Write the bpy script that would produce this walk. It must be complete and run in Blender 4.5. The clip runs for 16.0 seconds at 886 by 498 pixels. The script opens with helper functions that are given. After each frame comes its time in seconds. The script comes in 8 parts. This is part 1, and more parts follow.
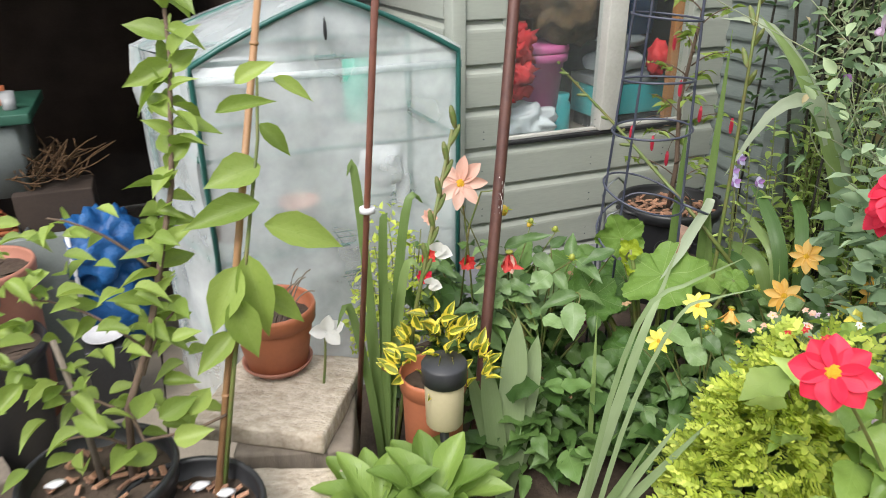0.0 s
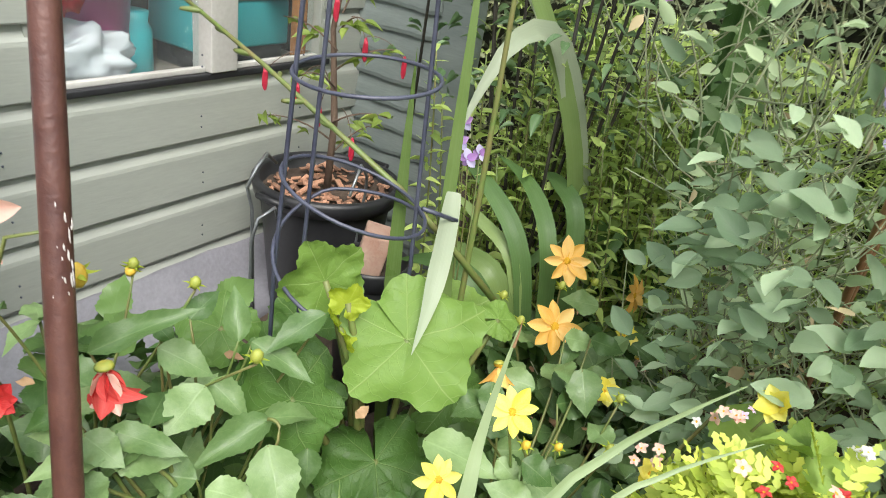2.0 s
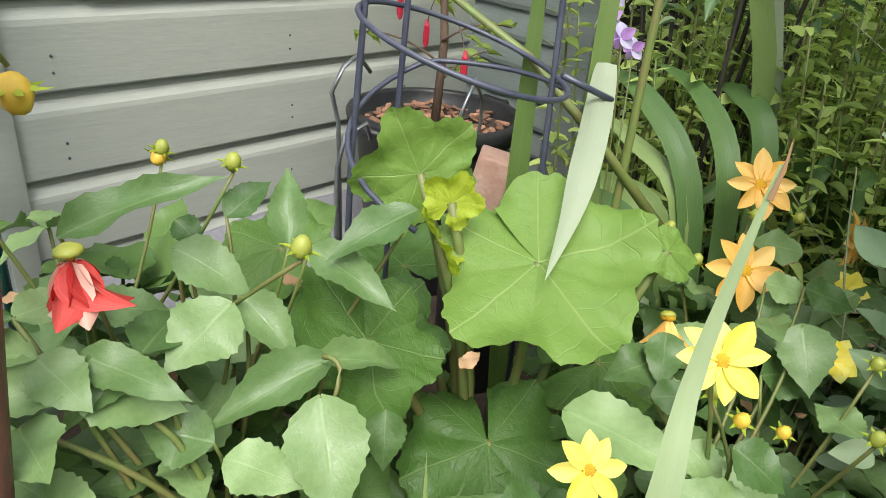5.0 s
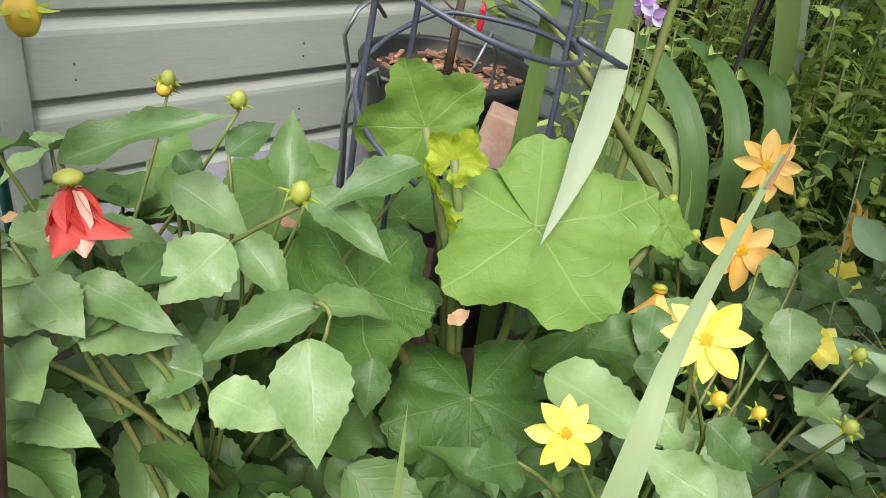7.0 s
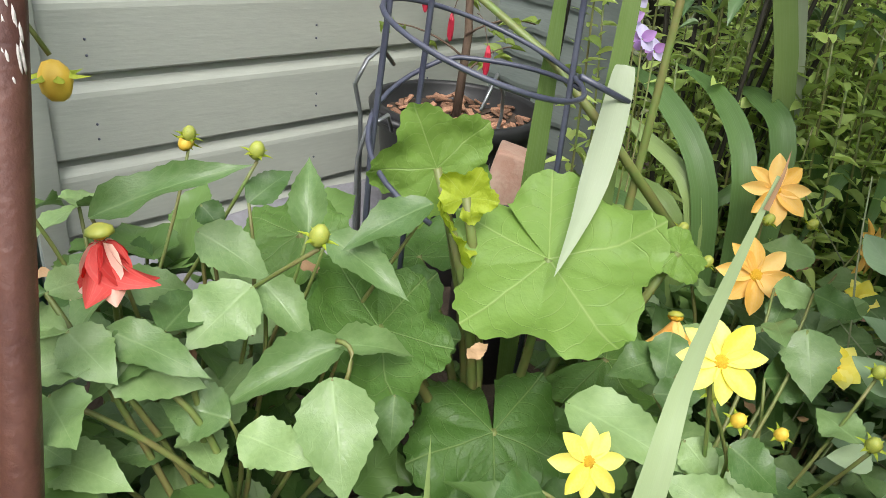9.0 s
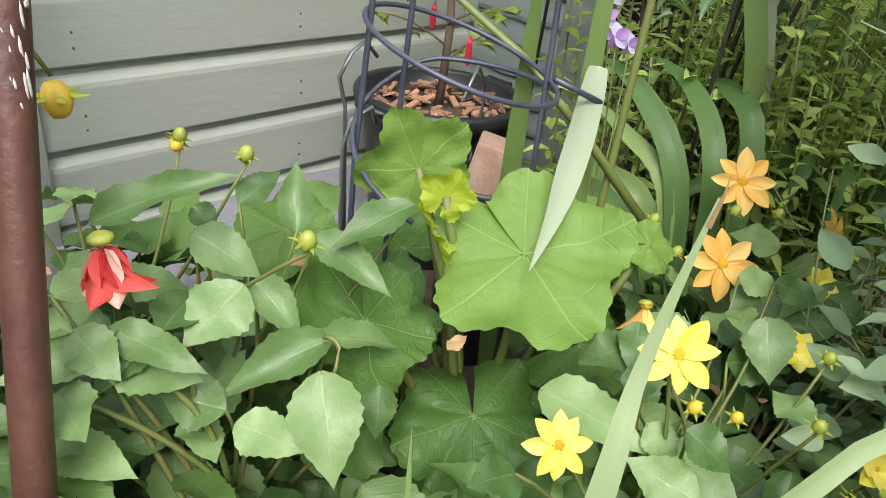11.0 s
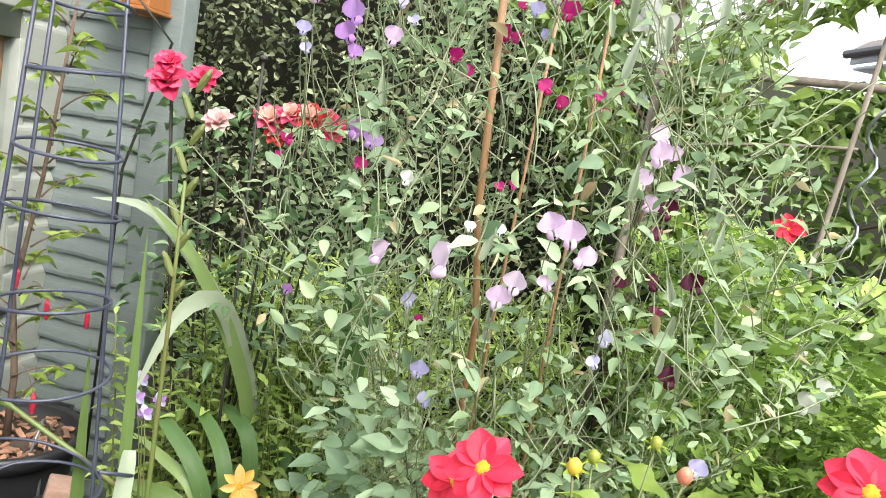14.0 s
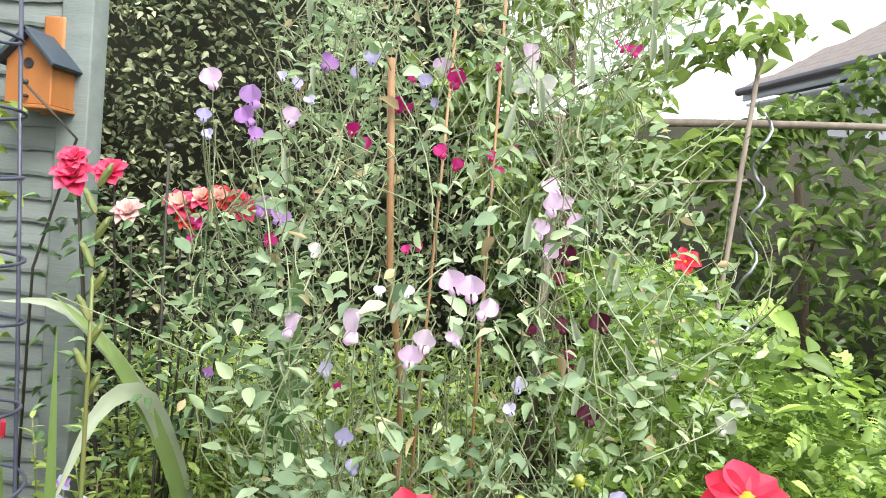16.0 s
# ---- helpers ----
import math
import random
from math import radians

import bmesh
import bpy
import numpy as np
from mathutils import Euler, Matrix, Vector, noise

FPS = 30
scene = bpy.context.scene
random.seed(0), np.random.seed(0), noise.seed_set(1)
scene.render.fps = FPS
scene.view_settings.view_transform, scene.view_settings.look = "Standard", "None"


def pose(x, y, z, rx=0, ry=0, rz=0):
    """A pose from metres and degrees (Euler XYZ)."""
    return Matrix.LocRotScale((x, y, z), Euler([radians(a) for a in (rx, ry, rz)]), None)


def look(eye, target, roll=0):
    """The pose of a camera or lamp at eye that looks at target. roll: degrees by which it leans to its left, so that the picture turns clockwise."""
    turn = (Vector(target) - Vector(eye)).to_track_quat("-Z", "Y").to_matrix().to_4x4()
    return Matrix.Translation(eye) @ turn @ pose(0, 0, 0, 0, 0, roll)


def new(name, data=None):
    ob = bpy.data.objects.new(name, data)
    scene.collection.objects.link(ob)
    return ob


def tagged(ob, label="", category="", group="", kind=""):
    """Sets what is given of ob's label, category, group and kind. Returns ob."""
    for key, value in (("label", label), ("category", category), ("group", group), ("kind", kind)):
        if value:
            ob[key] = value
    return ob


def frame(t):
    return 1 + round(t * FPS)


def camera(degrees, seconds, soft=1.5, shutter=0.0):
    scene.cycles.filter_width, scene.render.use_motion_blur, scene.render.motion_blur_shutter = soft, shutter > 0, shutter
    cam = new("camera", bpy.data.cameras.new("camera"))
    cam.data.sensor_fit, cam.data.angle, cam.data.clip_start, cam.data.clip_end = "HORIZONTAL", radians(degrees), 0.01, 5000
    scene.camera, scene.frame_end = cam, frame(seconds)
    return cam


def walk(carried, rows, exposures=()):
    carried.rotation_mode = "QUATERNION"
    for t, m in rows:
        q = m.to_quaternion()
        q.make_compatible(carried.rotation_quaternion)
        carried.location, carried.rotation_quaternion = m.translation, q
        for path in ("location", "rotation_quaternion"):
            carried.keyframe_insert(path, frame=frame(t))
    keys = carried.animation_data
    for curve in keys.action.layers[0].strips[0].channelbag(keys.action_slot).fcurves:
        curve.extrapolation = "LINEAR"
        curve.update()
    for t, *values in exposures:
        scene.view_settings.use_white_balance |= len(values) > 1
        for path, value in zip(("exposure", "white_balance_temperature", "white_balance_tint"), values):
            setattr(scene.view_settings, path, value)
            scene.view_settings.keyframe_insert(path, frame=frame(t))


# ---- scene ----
cam = camera(64.9, 16.0, soft=0.85, shutter=0.25)
PATH = [
    (0, (0.919, 0.142, 1.628), (1.617, 1.83, 0.812), -0.3),
    (0.5, (0.987, 0.469, 1.539), (1.905, 2.057, 0.741), 0.4),
    (1, (1.171, 0.767, 1.483), (2.377, 2.085, 0.584), 4.7),
    (1.5, (1.302, 1.01, 1.414), (2.824, 2.024, 0.604), 2.9),
    (2, (1.393, 1.092, 1.366), (2.961, 1.968, 0.486), 9.3),
    (2.5, (1.536, 1.15, 1.234), (2.99, 2.107, 0.249), 6.4),
    (3, (1.637, 1.142, 1.117), (3.082, 2.097, 0.117), 5.7),
    (3.5, (1.689, 1.175, 1.031), (3.067, 2.309, 0.128), 2.5),
    (4, (1.656, 1.247, 1.019), (2.963, 2.399, 0.038), 4.7),
    (4.5, (1.654, 1.218, 1.037), (2.956, 2.358, 0.035), 3.2),
    (5, (1.617, 1.232, 1.071), (2.993, 2.375, 0.176), 5.5),
    (7.5, (1.621, 1.229, 1.078), (2.954, 2.298, 0.039), 11.2),
    (8, (1.63, 1.236, 1.074), (2.992, 2.266, 0.034), 10.0),
    (8.5, (1.612, 1.222, 1.081), (2.97, 2.323, 0.109), 7.6),
    (9, (1.606, 1.216, 1.084), (2.939, 2.387, 0.16), 7.0),
    (11.5, (1.57, 1.177, 1.171), (2.918, 2.258, 0.163), 7.2),
    (12, (1.526, 1.108, 1.255), (2.979, 2.063, 0.266), 5.5),
    (12.5, (1.418, 1.023, 1.416), (3.052, 1.77, 0.537), 3.4),
    (13, (1.257, 1.005, 1.533), (3.115, 1.334, 0.871), 11.9),
    (13.5, (1.158, 0.911, 1.646), (3.1, 1.167, 1.246), 12.3),
    (14, (1.12, 0.876, 1.674), (3.076, 1.169, 1.376), 10.5),
    (14.5, (1.108, 0.854, 1.683), (3.082, 1.078, 1.451), 8.1),
    (15, (1.094, 0.831, 1.691), (3.075, 1.014, 1.491), 6.2),
    (15.5, (1.08, 0.831, 1.688), (3.065, 1.026, 1.541), 5.9),
    (16, (1.081, 0.812, 1.69), (3.073, 0.961, 1.588), 5.0),
]
walk(cam, [(t, look(eye, target, roll)) for t, eye, target, roll in PATH],
     exposures=[(0, 1.1), (1, 1.25), (2, 1.45), (4, 1.4), (11.5, 1.4), (13, 1.75), (14, 1.7), (16, 1.7)])

# ---- light: bright overcast sky ----
world = bpy.data.worlds.new("overcast_sky")
scene.world = world
world.use_nodes = True
wt = world.node_tree
wt.nodes.clear()
sky = wt.nodes.new("ShaderNodeTexSky")
sky.sky_type = "NISHITA"
sky.sun_disc = False
sky.sun_elevation, sky.sun_rotation = radians(52), radians(230)
sky.air_density, sky.dust_density, sky.ozone_density = 1.0, 6.0, 1.0
white = wt.nodes.new("ShaderNodeMix")
white.data_type = "RGBA"
white.inputs[0].default_value = 0.72
white.inputs[7].default_value = (7.4, 7.6, 7.9, 1)
wt.links.new(sky.outputs[0], white.inputs[6])
bg = wt.nodes.new("ShaderNodeBackground")
bg.inputs[1].default_value = 0.125
wo = wt.nodes.new("ShaderNodeOutputWorld")
wt.links.new(white.outputs[2], bg.inputs[0])
wt.links.new(bg.outputs[0], wo.inputs[0])
sun = new("sun", bpy.data.lights.new("sun", "SUN"))
sun.data.energy, sun.data.angle, sun.data.color = 1.75, radians(30), (1.0, 0.975, 0.93)
sun.matrix_basis = look((0, 0, 20), (9.3, 7.9, 4.5))

# ---- materials ----
def mat(name, c1, c2=None, rough=0.6, scale=8.0, bump=0.15, metal=0.0, fine=90.0, spec=0.5, stretch=(1, 1, 1), rnd=0.0):
    """A painted, stone, wood or metal surface: two colours mixed by broad noise, with fine grain, relief and uneven gloss."""
    c1 = tuple(v * 0.74 for v in c1)
    c2 = tuple(v * 0.74 for v in c2) if c2 else None
    m = bpy.data.materials.new(name)
    m.use_nodes = True
    nt = m.node_tree
    b = nt.nodes["Principled BSDF"]
    tc = nt.nodes.new("ShaderNodeTexCoord")
    mp = nt.nodes.new("ShaderNodeMapping")
    mp.inputs["Scale"].default_value = stretch
    nt.links.new(tc.outputs["Object"], mp.inputs[0])
    n1, n2 = nt.nodes.new("ShaderNodeTexNoise"), nt.nodes.new("ShaderNodeTexNoise")
    n1.inputs["Scale"].default_value, n1.inputs["Detail"].default_value = scale, 6
    n2.inputs["Scale"].default_value, n2.inputs["Detail"].default_value = fine, 4
    nt.links.new(mp.outputs[0], n1.inputs["Vector"])
    nt.links.new(mp.outputs[0], n2.inputs["Vector"])
    add = nt.nodes.new("ShaderNodeMath")
    add.operation = "MULTIPLY_ADD"
    nt.links.new(n2.outputs[0], add.inputs[0])
    add.inputs[1].default_value = 0.45
    nt.links.new(n1.outputs[0], add.inputs[2])
    ramp = nt.nodes.new("ShaderNodeValToRGB")
    ramp.color_ramp.elements[0].position, ramp.color_ramp.elements[1].position = 0.5, 0.95
    c2 = c2 or tuple(v * 0.7 for v in c1)
    ramp.color_ramp.elements[0].color, ramp.color_ramp.elements[1].color = (*c1, 1), (*c2, 1)
    nt.links.new(add.outputs[0], ramp.inputs[0])
    out = ramp.outputs[0]
    if rnd:
        info, hsv, mr = nt.nodes.new("ShaderNodeObjectInfo"), nt.nodes.new("ShaderNodeHueSaturation"), nt.nodes.new("ShaderNodeMapRange")
        mr.inputs[3].default_value, mr.inputs[4].default_value = 1 - rnd, 1 + rnd
        nt.links.new(info.outputs["Random"], mr.inputs[0])
        nt.links.new(mr.outputs[0], hsv.inputs["Value"])
        nt.links.new(out, hsv.inputs["Color"])
        out = hsv.outputs[0]
    nt.links.new(out, b.inputs["Base Color"])
    rr = nt.nodes.new("ShaderNodeMapRange")
    rr.inputs[3].default_value, rr.inputs[4].default_value = max(rough - 0.12, 0.02), min(rough + 0.15, 1)
    nt.links.new(n1.outputs[0], rr.inputs[0])
    nt.links.new(rr.outputs[0], b.inputs["Roughness"])
    b.inputs["Metallic"].default_value = metal
    b.inputs["Specular IOR Level"].default_value = spec
    if bump:
        bp = nt.nodes.new("ShaderNodeBump")
        bp.inputs["Strength"].default_value, bp.inputs["Distance"].default_value = bump, 0.01
        nt.links.new(add.outputs[0], bp.inputs["Height"])
        nt.links.new(bp.outputs[0], b.inputs["Normal"])
    return m


def leaf_mat(name, c1, c2, vein=None, trans=0.35, rough=0.42, ribs=7.0, island=False, vary=0.3, blotch=None, along=False, spec=0.34, show=0.2, relief=0.14):
    """Living leaf or petal: colour varied from piece to piece, veins from the leaf's own length and width, light shining through."""
    if c1[1] > c1[0] and c1[1] > c1[2]:
        c1, c2 = [(c[0] * 0.70, c[1] * 0.64, c[2] * 0.74) for c in (c1, c2)]
        vein = tuple(v * 0.68 for v in vein) if vein else None
    else:
        c1, c2 = [tuple(v * 0.8 for v in c) for c in (c1, c2)]
        vein = tuple(v * 0.8 for v in vein) if vein else None
    m = bpy.data.materials.new(name)
    m.use_nodes = True
    nt = m.node_tree
    b = nt.nodes["Principled BSDF"]
    N, Lk = nt.nodes.new, nt.links.new

    def math_(op, a, c=None, d=None):
        n = N("ShaderNodeMath")
        n.operation = op
        for i, v in enumerate((a, c, d)):
            if v is None:
                continue
            if isinstance(v, (int, float)):
                n.inputs[i].default_value = v
            else:
                Lk(v, n.inputs[i])
        return n.outputs[0]

    if island:
        r = N("ShaderNodeNewGeometry").outputs["Random Per Island"]
    else:
        r = N("ShaderNodeObjectInfo").outputs["Random"]
    tc = N("ShaderNodeTexCoord")
    noise1 = N("ShaderNodeTexNoise")
    noise1.inputs["Scale"].default_value = 14.0
    noise1.inputs["Detail"].default_value = 5
    Lk(tc.outputs["Object"], noise1.inputs["Vector"])
    mixf = math_("MULTIPLY_ADD", noise1.outputs[0], 0.6, math_("MULTIPLY_ADD", r, 0.8, -0.22))
    mx = N("ShaderNodeMix")
    mx.data_type = "RGBA"
    Lk(mixf, mx.inputs[0])
    mx.inputs[6].default_value, mx.inputs[7].default_value = (*c1, 1), (*c2, 1)
    col = mx.outputs[2]
    uv = N("ShaderNodeSeparateXYZ")
    Lk(tc.outputs["UV"], uv.inputs[0])
    side = math_("ABSOLUTE", math_("MULTIPLY_ADD", uv.outputs[1], 2.0, -1.0))
    if along:
        f = math_("FRACT", math_("MULTIPLY", side, ribs))
    else:
        f = math_("FRACT", math_("SUBTRACT", math_("MULTIPLY", uv.outputs[0], ribs), math_("MULTIPLY", side, ribs * 0.4)))
    tri_ = math_("ABSOLUTE", math_("SUBTRACT", f, 0.5))
    line_ = math_("SMOOTH_MIN", math_("MULTIPLY", tri_, 7.0), 1.0, 0.1)
    if show > 0.3:
        line_ = math_("SMOOTH_MIN", math_("MULTIPLY", tri_, 22.0), 1.0, 0.1)
        mid = math_("MINIMUM", math_("MULTIPLY", side, math_("MULTIPLY_ADD", uv.outputs[0], 34.0, 4.0)), 1.0)
    else:
        mid = math_("MINIMUM", math_("MULTIPLY", side, 14.0), 1.0)
    height = math_("MINIMUM", line_, mid)
    if vein:
        vm = N("ShaderNodeMix")
        vm.data_type = "RGBA"
        strong, faint = math_("MULTIPLY", math_("SUBTRACT", 1.0, mid), 0.18 if along else show), math_("MULTIPLY", math_("SUBTRACT", 1.0, line_), 0.18 if along else show * 0.45)
        Lk(math_("MAXIMUM", strong, faint), vm.inputs[0])
        Lk(col, vm.inputs[6])
        vm.inputs[7].default_value = (*vein, 1)
        col = vm.outputs[2]
    if blotch:
        vm = N("ShaderNodeMix")
        vm.data_type = "RGBA"
        n3 = N("ShaderNodeTexNoise")
        n3.inputs["Scale"].default_value = 3.0
        Lk(tc.outputs["UV"], n3.inputs["Vector"])
        edge = math_("GREATER_THAN", math_("MULTIPLY_ADD", n3.outputs[0], 0.7, side), 0.88)
        Lk(edge, vm.inputs[0])
        Lk(col, vm.inputs[6])
        vm.inputs[7].default_value = (*blotch, 1)
        col = vm.outputs[2]
    hsv = N("ShaderNodeHueSaturation")
    Lk(col, hsv.inputs["Color"])
    Lk(math_("MULTIPLY_ADD", r, vary, 1 - vary / 2), hsv.inputs["Value"])
    Lk(hsv.outputs[0], b.inputs["Base Color"])
    sheen = N("ShaderNodeMapRange")
    sheen.inputs[1].default_value, sheen.inputs[2].default_value = 0.3, 0.7
    sheen.inputs[3].default_value, sheen.inputs[4].default_value = max(rough - 0.1, 0.05), rough + 0.14
    Lk(noise1.outputs[0], sheen.inputs[0])
    Lk(sheen.outputs[0], b.inputs["Roughness"])
    b.inputs["Specular IOR Level"].default_value = spec
    pucker = N("ShaderNodeTexNoise")
    pucker.inputs["Scale"].default_value, pucker.inputs["Detail"].default_value = 34.0, 3
    Lk(tc.outputs["Object"], pucker.inputs["Vector"])
    bp = N("ShaderNodeBump")
    bp.inputs["Strength"].default_value, bp.inputs["Distance"].default_value = (0.12 if along else relief), 0.004
    Lk(math_("MULTIPLY_ADD", pucker.outputs[0], 0.9, math_("MULTIPLY_ADD", noise1.outputs[0], 0.9, height)), bp.inputs["Height"])
    Lk(bp.outputs[0], b.inputs["Normal"])
    tl = N("ShaderNodeBsdfTranslucent")
    bright = N("ShaderNodeHueSaturation")
    bright.inputs["Value"].default_value, bright.inputs["Saturation"].default_value = 1.3, 1.1
    Lk(hsv.outputs[0], bright.inputs["Color"])
    Lk(bright.outputs[0], tl.inputs[0])
    ms = N("ShaderNodeMixShader")
    ms.inputs[0].default_value = trans
    Lk(b.outputs[0], ms.inputs[1])
    Lk(tl.outputs[0], ms.inputs[2])
    Lk(ms.outputs[0], nt.nodes["Material Output"].inputs[0])
    return m


M = dict(
    sage=mat("sage_paint", (0.455, 0.485, 0.43), (0.375, 0.405, 0.36), 0.55, 3, 0.12, fine=60, stretch=(0.4, 3, 3), rnd=0.05),
    sage2=mat("weathered_sage_paint", (0.255, 0.30, 0.285), (0.18, 0.22, 0.21), 0.65, 5, 0.25, fine=70, stretch=(3, 0.4, 3), rnd=0.08),
    white=mat("white_frame_paint", (0.72, 0.72, 0.68), (0.55, 0.54, 0.5), 0.45, 5, 0.1),
    black=mat("black_plastic", (0.018, 0.019, 0.022), (0.035, 0.036, 0.04), 0.42, 6, 0.06),
    grey_sheet=mat("grey_plastic_sheet", (0.19, 0.19, 0.215), (0.30, 0.30, 0.335), 0.35, 5, 0.3),
    soil=mat("soil", (0.045, 0.03, 0.02), (0.10, 0.07, 0.05), 0.95, 14, 1.0, fine=60),
    chip=mat("wood_chip", (0.30, 0.13, 0.07), (0.50, 0.30, 0.2), 0.8, 20, 0.4, rnd=0.5),
    paving=mat("concrete_paving", (0.36, 0.31, 0.25), (0.24, 0.21, 0.17), 0.85, 7, 0.5, fine=120, rnd=0.1),
    stone=mat("riven_slab", (0.74, 0.65, 0.54), (0.44, 0.36, 0.27), 0.85, 26, 1.0, fine=90, stretch=(1, 1.8, 1)),
    terra=mat("terracotta", (0.52, 0.17, 0.075), (0.42, 0.14, 0.07), 0.6, 6, 0.12, fine=80),
    terra2=mat("pale_terracotta", (0.50, 0.22, 0.15), (0.40, 0.17, 0.12), 0.7, 6, 0.15),
    cane=mat("bamboo", (0.46, 0.27, 0.13), (0.33, 0.17, 0.08), 0.5, 10, 0.2, stretch=(6, 6, 0.6)),
    darkcane=mat("brown_stake", (0.24, 0.09, 0.055), (0.15, 0.055, 0.04), 0.55, 10, 0.25, stretch=(6, 6, 0.8)),
    rust=mat("rusty_brown_metal", (0.085, 0.035, 0.03), (0.14, 0.06, 0.045), 0.45, 25, 0.25, metal=0.1, fine=140),
    flake=mat("flaked_white_paint", (0.7, 0.68, 0.66), (0.5, 0.45, 0.42), 0.6, 40, 0.3),
    cage=mat("dark_blue_wire", (0.045, 0.05, 0.085), (0.08, 0.09, 0.13), 0.4, 15, 0.1),
    zinc=mat("galvanised_wire", (0.42, 0.45, 0.47), (0.3, 0.32, 0.34), 0.35, 12, 0.1, metal=0.7),
    frame_green=mat("dark_green_tube", (0.015, 0.10, 0.085), (0.03, 0.15, 0.13), 0.35, 8, 0.05),
    teal=mat("teal_plastic", (0.03, 0.42, 0.30), (0.05, 0.5, 0.36), 0.4, 5, 0.05),
    turq=mat("turquoise_plastic", (0.05, 0.42, 0.46), (0.07, 0.48, 0.5), 0.35, 5, 0.05),
    pink=mat("pink_plastic", (0.62, 0.13, 0.33), (0.55, 0.1, 0.28), 0.4, 5, 0.05),
    red=mat("red_cloth", (0.75, 0.02, 0.025), (0.6, 0.012, 0.02), 0.7, 20, 0.3),
    bluecl=mat("blue_tarpaulin", (0.006, 0.08, 0.27), (0.012, 0.13, 0.38), 0.5, 14, 0.8),
    navy=mat("dark_blue_plastic", (0.02, 0.06, 0.2), None, 0.4, 6, 0.05),
    whitepl=mat("white_plastic", (0.78, 0.78, 0.80), (0.66, 0.66, 0.7), 0.35, 12, 0.25),
    greypl=mat("grey_plastic", (0.36, 0.37, 0.38), (0.28, 0.29, 0.3), 0.45, 6, 0.08),
    cream=mat("cream_plastic", (0.62, 0.55, 0.36), (0.55, 0.48, 0.3), 0.3, 6, 0.05),
    slate=mat("black_cap", (0.03, 0.032, 0.038), (0.045, 0.047, 0.052), 0.5, 30, 0.05),
    # near-black wood: the gloom inside shed and lean-to is in its colour
    shadewood=mat("shade_dark_wood", (0.05, 0.032, 0.022), (0.025, 0.016, 0.012), 0.85, 6, 0.3),
    wood=mat("orange_stained_wood", (0.50, 0.20, 0.055), (0.40, 0.15, 0.04), 0.5, 5, 0.15, stretch=(3, 3, 0.5)),
    oldwood=mat("grey_old_wood", (0.30, 0.25, 0.20), (0.18, 0.15, 0.12), 0.85, 6, 0.5, stretch=(5, 5, 0.6)),
    roofblue=mat("dark_blue_paint", (0.035, 0.055, 0.08), (0.05, 0.075, 0.1), 0.6, 12, 0.2),
    basket=mat("coir", (0.16, 0.085, 0.035), (0.08, 0.045, 0.02), 0.95, 30, 0.8),
    brickm=mat("old_brick", (0.40, 0.22, 0.16), (0.5, 0.36, 0.28), 0.85, 15, 0.5),
    bark=mat("bark", (0.13, 0.085, 0.06), (0.2, 0.14, 0.1), 0.85, 20, 0.5, stretch=(4, 4, 0.8)),
    stem=mat("green_stem", (0.13, 0.22, 0.05), (0.20, 0.17, 0.06), 0.5, 20, 0.1),
    rosestem=mat("dark_rose_stem", (0.03, 0.028, 0.025), (0.05, 0.045, 0.03), 0.6, 20, 0.2),
    paleStem=mat("pale_pea_stem", (0.26, 0.34, 0.18), (0.32, 0.33, 0.2), 0.6, 20, 0.1),
    tile=mat("brown_roof_tile", (0.14, 0.115, 0.10), (0.22, 0.19, 0.17), 0.8, 8, 0.3),
    render_=mat("white_render", (0.75, 0.78, 0.82), (0.68, 0.7, 0.74), 0.8, 3, 0.1),
    facia=mat("pale_blue_board", (0.60, 0.68, 0.74), (0.5, 0.6, 0.66), 0.5, 3, 0.05),
    greentop=mat("green_table_top", (0.03, 0.13, 0.085), None, 0.6, 6, 0.1),
    hose=mat("rusty_orange", (0.36, 0.09, 0.03), (0.5, 0.16, 0.06), 0.6, 12, 0.2),
    greycab=mat("grey_painted_board", (0.19, 0.22, 0.21), (0.26, 0.29, 0.28), 0.6, 6, 0.15),
    tag=mat("white_plant_tag", (0.8, 0.8, 0.82), (0.72, 0.72, 0.75), 0.4, 10, 0.02),
)


